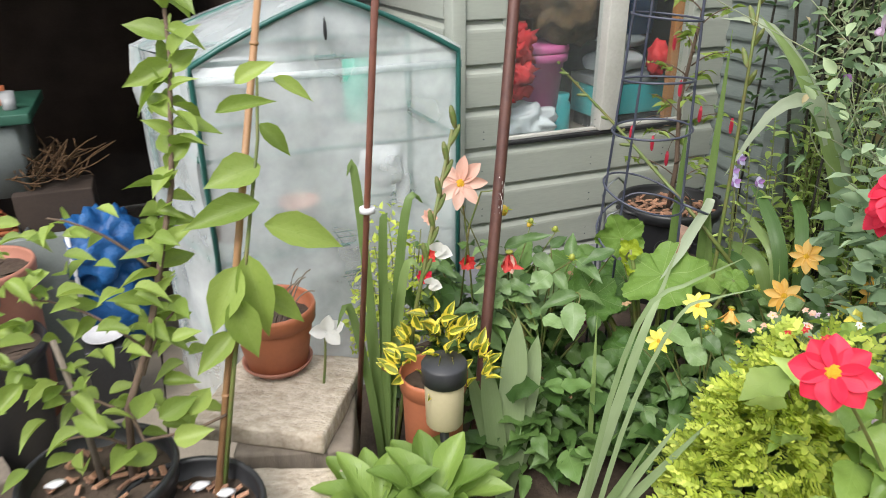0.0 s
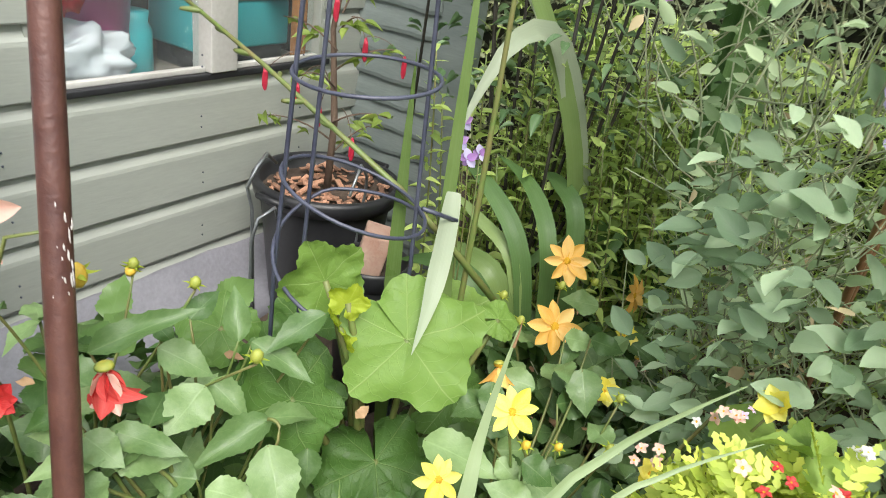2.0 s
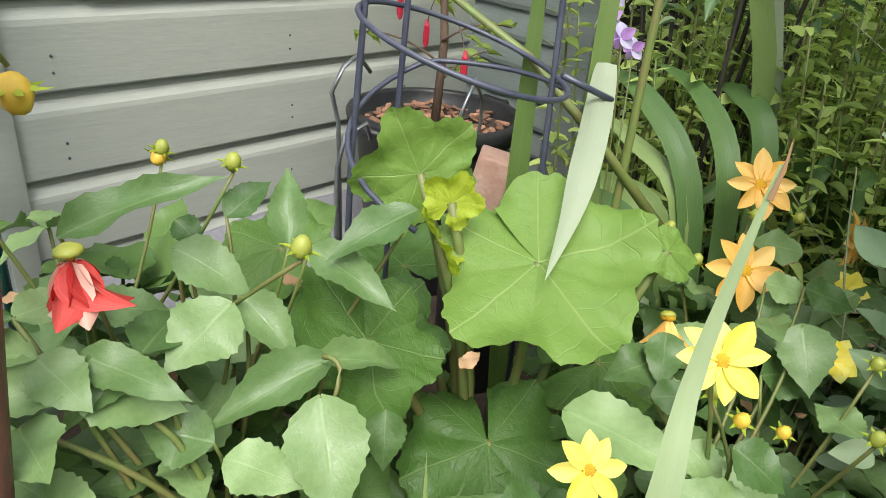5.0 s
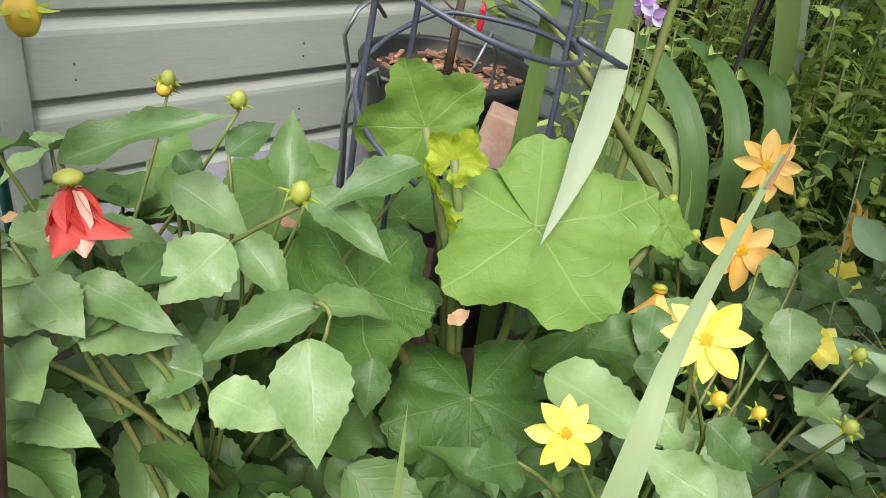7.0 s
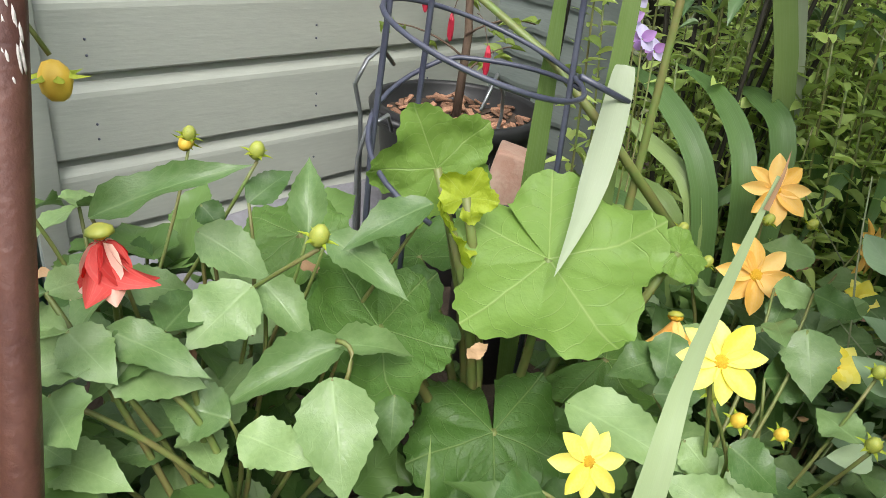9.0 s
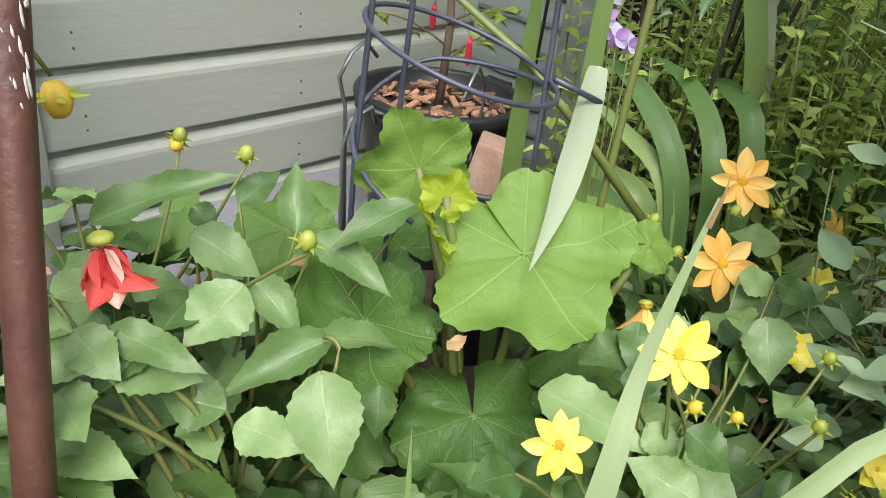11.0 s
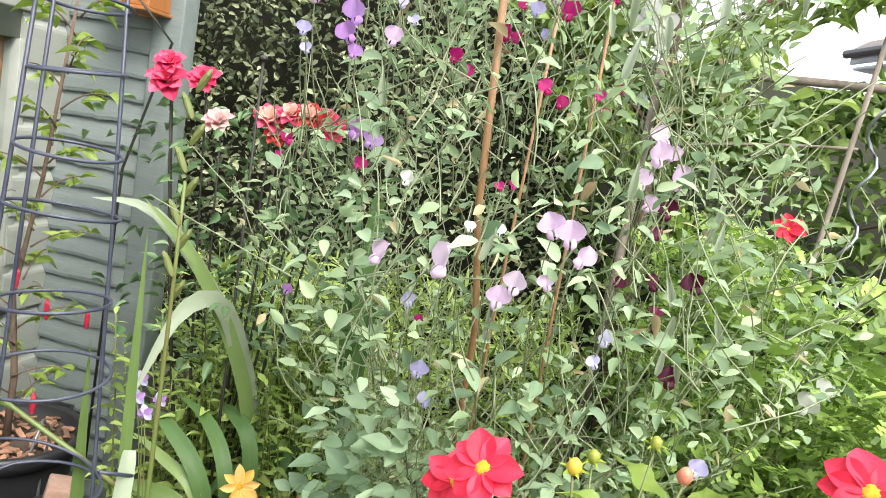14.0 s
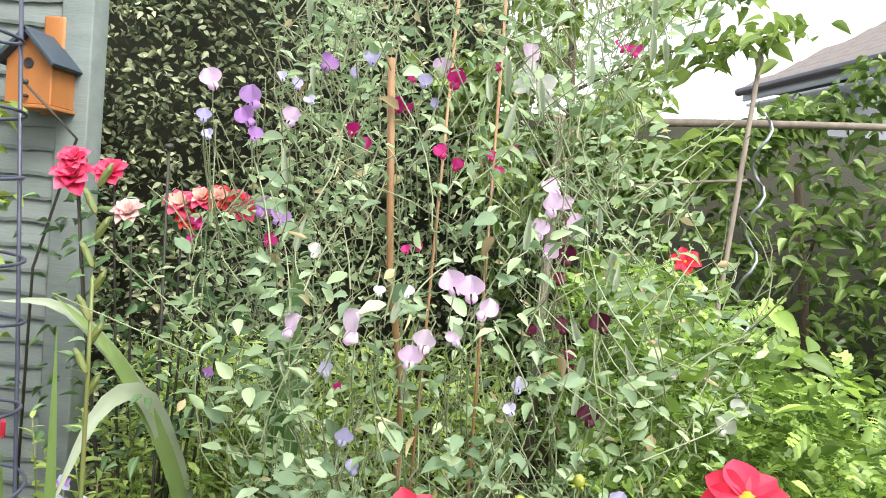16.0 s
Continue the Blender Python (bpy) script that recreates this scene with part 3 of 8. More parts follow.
# patio of concrete slabs, pieces last
patio = thing("pavement", "worn buff concrete patio slabs", "paving", (0, 0, 0), kind="structure")
rng = random.Random(4)
slab_bm = boxm(-0.222, -0.222, -0.04, 0.222, 0.222, 0.0, bev=0.006)
slab_me = bpy.data.meshes.new("paving_slab")
slab_bm.to_mesh(slab_me)
slab_bm.free()
for i in range(8):
    for j in range(13):
        cx, cy = -2.15 + 0.45 * i, -2.1 + 0.45 * j
        if cx < 1.5 or (cx < 1.9 and cy < 1.0):
            put("paving_slab", slab_me, M["paving"], patio, "", pose(cx, cy, 0.0 + rng.uniform(-0.004, 0.004), rng.uniform(-0.4, 0.4), rng.uniform(-0.4, 0.4), rng.uniform(-0.5, 0.5)))

# ---- the painted shed: front wall with shiplap boards ----
PITCH, WALL_Y, X_IN = 0.163, 2.6, 3.29
Z_LINE = 0.86


def shiplap(length):
    """One board: flat face, coved top, as a prism along +x; bottom edge at z 0."""
    bm = bmesh.new()
    prof = [(0.0, 0.0), (-0.017, 0.0), (-0.019, 0.004), (-0.019, 0.118), (-0.017, 0.128), (-0.010, 0.138), (-0.004, 0.146), (-0.002, 0.159), (0.0, 0.159)]
    a = [bm.verts.new((0, y, z)) for y, z in prof]
    b = [bm.verts.new((length, y, z)) for y, z in prof]
    for k in range(len(prof)):
        q = (k + 1) % len(prof)
        bm.faces.new((a[k], b[k], b[q], a[q]))
    bm.faces.new(a[::-1])
    bm.faces.new(b)
    return bm


WIN = (2.19, 3.09, 0.875, 1.75)
wall = thing("wall_front", "sage green painted shiplap shed wall", "wall", (0, 0, 0), kind="structure")
part("backing", boxm(2.02, WALL_Y + 0.001, 0.1, WIN[0], WALL_Y + 0.05, 2.35), M["sage"], wall)
part("backing", boxm(WIN[0], WALL_Y + 0.001, 0.1, WIN[1], WALL_Y + 0.05, WIN[2] - 0.01), M["sage"], wall)
part("backing", boxm(WIN[0], WALL_Y + 0.001, WIN[3], WIN[1], WALL_Y + 0.05, 2.35), M["sage"], wall)
part("backing", boxm(WIN[1], WALL_Y + 0.001, 0.1, X_IN + 0.03, WALL_Y + 0.05, 2.35), M["sage"], wall)
nail_bm = bmesh.new()
bmesh.ops.create_uvsphere(nail_bm, u_segments=6, v_segments=4, radius=0.0028)
nail_me = bpy.data.meshes.new("nail")
nail_bm.to_mesh(nail_me)
nail_bm.free()
for k in range(-3, 9):
    z = Z_LINE - PITCH + k * PITCH
    runs = [(2.02, X_IN)]
    if z + PITCH > WIN[2] and z < WIN[3]:
        runs = [(2.02, WIN[0]), (WIN[1], X_IN)]
    for a, b in runs:
        part("board", shiplap(b - a), M["sage"], wall, loc=(a, WALL_Y, z), smooth=False)
    for dz in (0.035, 0.065) if k < 2 else ():
        for nx in (2.1, 2.62, 3.0):
            put("nail", nail_me, M["cage"], wall, "", Matrix.Translation((nx + 0.004 * (k % 2), WALL_Y - 0.0195, z + dz)))
part("corner_post", boxm(1.965, WALL_Y - 0.03, 0.08, 2.02, WALL_Y + 0.05, 2.4, bev=0.004), M["sage"], wall, "sage green corner board")
side_l = thing("wall_left", "pale sage boarded side of the shed", "wall", (0, 0, 0), kind="structure")
for k in range(-3, 9):
    ob = part("board", shiplap(2.2), M["sage"], side_l, smooth=False)
    ob.matrix_basis = pose(1.985, WALL_Y + 2.26, Z_LINE - PITCH + k * PITCH, 0, 0, -90)
part("backing", boxm(1.99, WALL_Y + 0.06, 0.1, 2.03, WALL_Y + 2.3, 2.4), M["sage"], side_l)
back = tagged(part("wall_back", boxm(2.04, 4.8, 0.1, 5.0, 4.86, 2.4), M["shadewood"]), "back wall inside the shed, coloured dark for indoor shade", "wall", kind="structure")
inner = tagged(part("wall_inner", boxm(X_IN + 0.05, WALL_Y + 0.06, 0.1, X_IN + 0.1, 4.79, 2.4), M["shadewood"]), "inner shed wall, coloured dark for indoor shade", "wall", kind="structure")
tagged(part("floor", boxm(2.04, WALL_Y + 0.06, 0.12, X_IN + 0.05, 4.79, 0.2), M["shadewood"]), "shed floor boards, coloured dark for indoor shade", "floor", kind="structure")
tagged(part("ceiling", boxm(1.85, WALL_Y - 0.12, 2.41, X_IN + 0.2, 4.9, 2.47), M["shadewood"]), "underside of the shed roof", "roof", kind="structure")
# plastic skirt at the foot of the wall
bm = bmesh.new()
prof = [(-0.005, 0.34), (-0.03, 0.335), (-0.06, 0.26), (-0.13, 0.235), (-0.2, 0.23), (-0.22, 0.14), (0.0, 0.1)]
prev = None
for i in range(15):
    x = 2.0 + (X_IN - 2.0) * i / 14
    ring = [bm.verts.new((x, WALL_Y + y + 0.008 * noise.noise(Vector((x * 5, z * 9, 1))), z + 0.008 * noise.noise(Vector((x * 7, y * 9, 4))))) for y, z in prof]
    if prev:
        for k in range(len(prof)):
            q = (k + 1) % len(prof)
            bm.faces.new((prev[k], prev[q], ring[q], ring[k]))
    prev = ring
tagged(part("plastic_skirt", bm, M["grey_sheet"]), "dark grey plastic sheet along the foot of the wall", "damp sheet", kind="structure")

# window
win = thing("window_1", "two-light shed window in peeling pale frames", "window", (0, 0, 0), kind="structure")
x0, x1, z0, z1 = WIN
part("window_frame", boxm(x0 - 0.01, WALL_Y - 0.012, z0 - 0.012, x0 + 0.012, WALL_Y + 0.045, z1, bev=0.003), M["sage"], win)
part("window_frame", boxm(x1 - 0.012, WALL_Y - 0.012, z0 - 0.012, x1 + 0.03, WALL_Y + 0.045, z1, bev=0.003), M["sage"], win)
part("mullion", boxm(2.645, WALL_Y - 0.03, z0 + 0.001, 2.735, WALL_Y + 0.045, z1, bev=0.004), M["white"], win, "off-white window post")
part("window_sill", boxm(x0 - 0.015, WALL_Y - 0.024, z0 - 0.018, x1 + 0.03, WALL_Y + 0.05, z0, bev=0.004), M["black"], win, "black rubber sill strip")
part("glazing_bar", boxm(x0 + 0.012, WALL_Y - 0.008, z0, 2.645, WALL_Y + 0.012, z0 + 0.014, bev=0.002), M["white"], win)
part("glazing_bar", boxm(2.735, WALL_Y - 0.008, z0, x1 - 0.012, WALL_Y + 0.012, z0 + 0.014, bev=0.002), M["white"], win)
for a, b in ((x0 + 0.012, 2.645), (2.735, x1 - 0.012)):
    p = part("pane", boxm(a, WALL_Y + 0.018, z0, b, WALL_Y + 0.022, z1), M["pane"], win)
    p.visible_shadow = False

# side wall with waney boards and post
wside = thing("wall_side", "weathered sage green wall of wavy-edged boards", "wall", (0, 0, 0), kind="structure")
part("backing", boxm(X_IN + 0.02, 2.17, 0.1, X_IN + 0.05, WALL_Y - 0.002, 2.5), M["sage2"], wside)
rng = random.Random(7)


def waney(seed):
    """A lapped board with a wavy lower edge, along y."""
    bm = bmesh.new()
    prev = None
    for i in range(13):
        y = 2.275 + (WALL_Y - 2.277) * i / 12
        dz = 0.010 * noise.noise(Vector((y * 7, seed * 3.1, 0))) + 0.006 * noise.noise(Vector((y * 22, seed * 1.3, 5)))
        ring = [bm.verts.new((X_IN + a, y, z)) for a, z in ((-0.020, dz), (-0.022, dz + 0.012), (-0.004, 0.1), (0.02, 0.1), (0.018, dz))]
        if prev:
            for k in range(5):
                q = (k + 1) % 5
                bm.faces.new((prev[k], prev[q], ring[q], ring[k]))
        else:
            bm.faces.new(ring)
        prev = ring
    bm.faces.new(prev[::-1])
    return bm


for k in range(29):
    part("board", waney(k), M["sage2"], wside, loc=(0, 0, 0.18 + 0.08 * k), smooth=False)
part("post", boxm(X_IN - 0.03, 2.165, 0.1, X_IN + 0.06, 2.272, 2.5, bev=0.005), M["sage2"], wside, "sage green corner post")

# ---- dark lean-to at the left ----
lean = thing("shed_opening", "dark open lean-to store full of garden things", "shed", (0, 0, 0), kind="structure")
part("wall", boxm(-1.6, 5.0, 0, 1.95, 5.06, 2.5), M["shadewood"], lean)
part("wall", boxm(-1.66, 3.1, 0, -1.6, 5.06, 2.5), M["shadewood"], lean)
part("roof", boxm(-1.7, 2.95, 2.3, 1.95, 5.1, 2.36), M["shadewood"], lean)
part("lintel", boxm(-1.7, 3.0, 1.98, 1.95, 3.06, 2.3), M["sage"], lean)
part("wall", boxm(1.25, 3.3, 0, 1.3, 4.99, 2.28), M["shadewood"], lean)


# ---- mini greenhouse ----
def mini_greenhouse():
    gx0, gx1, gy, d, eave, apex = 1.03, 1.90, 2.4, 0.46, 1.28, 1.46
    g = thing("mini_greenhouse", "small greenhouse of dark green tubes under a clear plastic cover", "greenhouse", (0, 0, 0))
    xm = (gx0 + gx1) / 2
    splay = lambda x, y: x - 0.13 * (y - gy) / d * (gx1 + 0.05 - x) / (gx1 - gx0)
    for y in (gy, gy + d):
        for x in (gx0, gx1):
            part("upright", tube(bmesh.new(), [(splay(x, y), y, 0.0), (splay(x, y), y, eave)], 0.011, sides=8), M["frame_green"], g)
            part("roof_tube", tube(bmesh.new(), bend((splay(x, y), y, eave), (splay(xm, y), y, apex), 0.01), 0.011, sides=8), M["frame_green"], g)
        part("cross_tube", tube(bmesh.new(), [(splay(gx0, y), y, eave), (splay(gx1, y), y, eave)], 0.009, sides=8), M["frame_green"], g)
    part("ridge_tube", tube(bmesh.new(), [(xm, gy, apex), (splay(xm, gy + d), gy + d, apex)], 0.011, sides=8), M["frame_green"], g)
    for z in (0.28, 0.62, 0.98):
        for x in (gx0, gx1):
            part("side_tube", tube(bmesh.new(), [(x, gy, z), (splay(x, gy + d), gy + d, z)], 0.009, sides=8), M["frame_green"], g)
        for y in (gy, gy + d):
            part("shelf_tube", tube(bmesh.new(), [(gx0, y, z), (gx1, y, z)], 0.007, sides=6), M["frame_green"], g)
        bm = bmesh.new()
        if z < 0.9:
            for i in range(1, 18):
                x = gx0 + (gx1 - gx0) * i / 18
                tube(bm, [(x, gy, z + 0.006), (x, gy + d, z + 0.006)], 0.0016, sides=4, cap=False)
            for i in range(1, 9):
                y = gy + d * i / 9
                tube(bm, [(gx0, y, z + 0.009), (gx1, y, z + 0.009)], 0.0016, sides=4, cap=False)
            part("wire_shelf", bm, M["frame_green"], g)

    def sheet(name, pts_fn, nu, nv, label=""):
        bm = bmesh.new()
        gr = [[bm.verts.new(pts_fn(i / nu, j / nv)) for j in range(nv + 1)] for i in range(nu + 1)]
        for v in bm.verts:
            v.co.x = splay(v.co.x, v.co.y)
        for i in range(nu):
            for j in range(nv):
                bm.faces.new((gr[i][j], gr[i + 1][j], gr[i + 1][j + 1], gr[i][j + 1]))
        ob = part(name, bm, M["film"], g, label)
        ob.visible_shadow = False
        return ob

    wob = lambda a, b, s: 0.012 * noise.noise(Vector((a * 5, b * 5, s))) + 0.005 * noise.noise(Vector((a * 17, b * 13, s)))
    o = 0.016
    top = lambda u: eave + (apex - eave) * (1 - abs(2 * u - 1)) ** 0.85 + 0.012
    sheet("front_cover", lambda u, v: (gx0 - o + (gx1 - gx0 + 2 * o) * u, gy - o - abs(wob(u, v, 1)) * 1.2, 0.02 + (top(u) - 0.02) * v), 24, 30, "clear zipped front cover")
    sheet("back_cover", lambda u, v: (gx0 - o + (gx1 - gx0 + 2 * o) * u, gy + d + o + wob(u, v, 2), 0.02 + (top(u) - 0.02) * v), 12, 14)
    for x, s in ((gx0 - o, 3), (gx1 + o, 4)):
        sheet("side_cover", lambda u, v: (x + wob(u, v, s) * (2 if s == 3 else 0.4) - (0.05 * math.sin(math.pi * u) * (1 - v) if s == 3 else 0), gy - o + (d + 2 * o) * u, 0.02 + (eave - 0.01) * v), 10, 16)
    for k in (0, 1):
        sheet("roof_cover", lambda u, v: ((gx0 - o if k == 0 else gx1 + o) + (xm - (gx0 - o if k == 0 else gx1 + o)) * u, gy - o + (d + 2 * o) * v, eave + 0.014 + (apex - eave) * (1 - (1 - u) ** 0.95) + 0.5 * wob(u, v, 6)), 10, 8)
    for z in (eave - 0.045,):
        part("cover_band", boxm(gx0 - o, gy - o - 0.012, z - 0.012, gx1 + o, gy - o - 0.008, z + 0.012), M["film"], g, "translucent white seam band")
    for x in (gx0, gx1):
        part("cover_piping", tube(bmesh.new(), [(x, gy - o - 0.016, 0.03), (x, gy - o - 0.016, eave - 0.04)] + bend((x, gy - o - 0.016, eave), (xm, gy - o - 0.016, apex + 0.012), 0.012, 5), 0.009, sides=8), M["frame_green"], g, "dark green cover piping")
    part("toggle", blob(bmesh.new(), (xm - 0.02, gy - o - 0.02, apex - 0.09), (0.006, 0.006, 0.035), 2, 0.2, 2), M["black"], g, "black cord toggle")
    return gx0, gx1, gy, d


gx0, gx1, gy, gd = mini_greenhouse()
ob = thing("plastic_bag", "crumpled white plastic bag hung in the greenhouse", "bag", (1.66, gy + 0.12, 0.86))
part("body", blob(bmesh.new(), (0, 0, 0), (0.085, 0.06, 0.075), 3, 0.5, 3, 2.2), M["whitepl"], ob)
part("tail", blob(bmesh.new(), (0.08, 0, -0.09), (0.03, 0.03, 0.11), 5, 0.5, 2, 2.0), M["whitepl"], ob)
ob = thing("white_cloth", "folded white fleece on the greenhouse shelf", "cloth", (1.22, gy + 0.2, 1.2))
part("fold", blob(bmesh.new(), (0, 0, 0), (0.19, 0.09, 0.06), 8, 0.35, 3, 1.7), M["whitepl"], ob)
ob = thing("teal_tube", "upright teal plastic tube in the greenhouse", "tube", (1.63, gy + 0.3, 0.99))
bm = lathe(bmesh.new(), [(0.05, 0), (0.052, 0.01), (0.05, 0.24), (0.047, 0.24), (0.046, 0.02)], 20)
part("tube_wall", bm, M["teal"], ob)
for px, pz in ((1.1, 0.63), (1.36, 0.63)):
    ob = thing("plant_pot", "pink-brown plastic plant pot on the wire shelf", "pot", (px, gy + 0.2, pz), "pots in the greenhouse")
    part("pot_wall", lathe(bmesh.new(), [(0.05, 0), (0.066, 0.09), (0.074, 0.092), (0.076, 0.115), (0.07, 0.115), (0.062, 0.08), (0.05, 0.07)], 20), M["terra2"], ob)

# ---- black tub with small bush by the wall ----
TUB = (2.85, 2.32, 0.62)


def round_pot(name, label, loc, r, h, material, soil, taper=0.78, lip=0.014, group="", cat="pot"):
    p = thing(name, label, cat, loc, group)
    part("pot_wall", lathe(bmesh.new(), [(r * taper, 0), (r * taper + 0.004, 0.004), (r * 0.965, h - 0.055), (r * 0.97, h - 0.05), (r + lip * 0.6, h - 0.046), (r + lip, h - 0.01), (r + lip * 0.7, h), (r, h), (r * 0.985, h - 0.008), (r * 0.95, h - 0.06)], 40), material, p)
    bm = bmesh.new()
    bmesh.ops.create_circle(bm, cap_ends=True, cap_tris=True, segments=28, radius=r * 0.955)
    bmesh.ops.subdivide_edges(bm, edges=bm.edges[:], cuts=2)
    for v in bm.verts:
        v.co.z = 0.012 * noise.noise(v.co * 30)
    part("compost", bm, M[soil], p, loc=(0, 0, h - 0.045))
    return p


tub = round_pot("plant_tub", "large black plastic tub topped with wood chips", (TUB[0], TUB[1], 0.15), 0.195, TUB[2] - 0.15, M["black"], "soil", 0.72, 0.02)
for sgn in (-1, 1):
    part("handle", tube(bmesh.new(), [(0.195 * sgn, -0.05, TUB[2] - 0.175), (0.235 * sgn, -0.035, TUB[2] - 0.16), (0.235 * sgn, 0.035, TUB[2] - 0.16), (0.195 * sgn, 0.05, TUB[2] - 0.175)], 0.009, sides=6), M["black"], tub)
chip_bm = boxm(-0.5, -0.18, -0.08, 0.5, 0.18, 0.08, bev=0.04)
chip_me = bpy.data.meshes.new("wood_chip")
chip_bm.to_mesh(chip_me)
chip_bm.free()
rng = random.Random(12)
for _ in range(110):
    a, r = rng.uniform(0, math.tau), 0.175 * math.sqrt(rng.random())
    put("wood_chip", chip_me, M["chip"], tub, "", pose(r * math.cos(a), r * math.sin(a), TUB[2] - 0.15 - 0.035 + rng.uniform(0, 0.012), rng.uniform(-25, 25), rng.uniform(-25, 25), rng.uniform(0, 360)) @ Matrix.Scale(rng.uniform(0.02, 0.045), 4))

# brick beside the tub
ob = thing("brick", "chipped old red brick on edge", "brick", (2.6, 1.95, 0.615))
part("brick_body", boxm(-0.05, -0.03, -0.07, 0.05, 0.035, 0.05, bev=0.006), M["brickm"], ob)
ob.rotation_euler = (0.2, 0.1, 0.6)
round_pot("black_plant_pot", "black pot holding up a loose brick", (2.6, 1.95, 0.15), 0.085, 0.44, M["black"], "soil", 0.85, 0.006)


# ---- wire plant support rings ----
def wire_cage():
    g = thing("plant_support", "dark blue-grey wire plant support with many rings", "plant support", (2.225, 1.735, 0.18))
    rad = lambda z: 0.122 - 0.052 * max(z - 0.7, 0)
    lean = lambda z: Vector((0.03 * (z - 0.6), 0.012 * (z - 0.6), 0))
    for k in range(3):
        a = math.radians((128, 80, -28)[k])
        pts = [Vector((rad(z) * math.cos(a), rad(z) * math.sin(a), z)) + lean(z) for z in (0.0, 0.6, 1.2, 1.9)]
        part("leg", tube(bmesh.new(), pts, 0.004, sides=7), M["cage"], g)
    for i, z in enumerate((0.745, 0.94, 1.08, 1.25, 1.36, 1.5, 1.62, 1.76)):
        rr = rad(z) * (1 + 0.04 * math.sin(i * 2.3))
        pts = [Vector((rr * math.cos(q * math.tau / 36), rr * math.sin(q * math.tau / 36), z + (0.035 * math.cos(q * math.tau / 36 - 2.1) if i == 0 else 0.008 * math.sin(q * math.tau / 36 + i * 1.7)))) + lean(z) for q in range(36)]
        part("ring", tube(bmesh.new(), pts + [pts[0]], 0.0033, sides=7, cap=False), M["cage"], g)
    coil = [(math.radians(q), 0.745 - 0.04 - 0.0009 * max(0, q - 60)) for q in range(-35, 215, 10)]
    part("ring", tube(bmesh.new(), [Vector((0.125 * math.cos(q), 0.125 * math.sin(q), z)) for q, z in coil], 0.0034, sides=7), M["cage"], g)
    zt = 0.72
    part("ring_tail", tube(bmesh.new(), [(0.1, -0.07, zt), (0.165, -0.105, zt - 0.03)], 0.004, sides=6), M["cage"], g)
    return g


wire_cage()
ob = thing("wire_hook", "bent grey galvanised wire hooks at the tub rim", "wire", (2.42, 2.15, 0.2))
for pts in (((0.0, 0.0, 0.0), (-0.02, 0.0, 0.3), (-0.02, 0.0, 0.42), (-0.01, -0.01, 0.48), (0.03, -0.02, 0.5), (0.06, 0.0, 0.46)),
            ((0.02, 0.02, 0.0), (-0.01, 0.01, 0.5), (-0.035, 0.0, 0.56), (-0.01, 0.0, 0.6), (0.05, 0.03, 0.61), (0.1, 0.05, 0.57)),
            ((0.36, 0.0, 0.0), (0.37, 0.0, 0.36), (0.39, 0.0, 0.44), (0.36, -0.02, 0.5), (0.28, -0.06, 0.56), (0.22, -0.08, 0.5))):
    part("wire", tube(bmesh.new(), pts, 0.0042, sides=7), M["zinc"], ob)

# ---- rusty stake ----
ob = thing("rusty_stake", "rusty brown metal stake with flaked white paint", "stake", (1.58, 1.544, 0.2))
top = Vector((0.425, 0.553, 2.1))
part("pole", tube(bmesh.new(), bend((0, 0, -0.05), top, 0.008, 10, (1, 0, 0)), 0.0165, 0.0155, 14), M["rust"], ob)
rng = random.Random(3)
for k in range(26):
    f = rng.choice((0.375, 0.385, 0.395, 0.4)) + rng.gauss(0, 0.009)
    c = Vector((0, 0, -0.05)).lerp(top, f)
    a = rng.uniform(3.4, 5.0)
    n = Vector((math.cos(a), math.sin(a), -0.15))
    bm = blob(bmesh.new(), (0, 0, 0), (0.0013, 0.0008, rng.uniform(0.002, 0.014)), k, 0.5, 1)
    o2 = part("paint_flake", bm, M["flake"], ob)
    o2.matrix_basis = Matrix.Translation(c + n * 0.0165 + Vector((0.012 * 4 * f * (1 - f), 0, 0))) @ Matrix.Rotation(a - math.pi / 2, 4, "Z")

# ---- plinth, slabs, terracotta pot ----
def rough_slab(w, d, h, seed):
    bm = boxm(-w / 2, -d / 2, 0, w / 2, d / 2, h, bev=0.008)
    bmesh.ops.subdivide_edges(bm, edges=[e for e in bm.edges if e.calc_length() > 0.05], cuts=5, use_grid_fill=True)
    for v in bm.verts:
        v.co += Vector((noise.noise(v.co * 14 + Vector((seed, 0, 0))), noise.noise(v.co * 14 + Vector((0, seed, 0))), noise.noise(v.co * 18 + Vector((0, 0, seed))) * 0.8)) * 0.006
    return bm


pl = thing("plinth", "rough timber block stand under stone slabs", "stand", (1.14, 1.66, 0.0), rz=-18)
part("block", boxm(-0.15, -0.13, 0.0, 0.15, 0.15, 0.5, bev=0.01), M["oldwood"], pl)
part("block", boxm(-0.13, -0.38, 0.0, 0.1, -0.14, 0.44, bev=0.01), M["oldwood"], pl)
sl = thing("stone_slab", "square buff stone slab under the clay pot", "slab", (1.12, 1.745, 0.5), rz=-33)
part("slab", rough_slab(0.36, 0.36, 0.055, 1), M["stone"], sl)
sl = thing("stone_slab", "lower buff stone slab", "slab", (1.05, 1.38, 0.44), rz=-24)
part("slab", rough_slab(0.24, 0.24, 0.05, 6), M["stone"], sl)
ob = thing("flower_pot_saucer", "pale clay saucer under a pot", "saucer", (1.13, 1.86, 0.558))
part("saucer", lathe(bmesh.new(), [(0.075, 0), (0.08, 0.003), (0.098, 0.02), (0.1, 0.027), (0.094, 0.027), (0.085, 0.012), (0.07, 0.009)], 36), M["terra2"], ob)
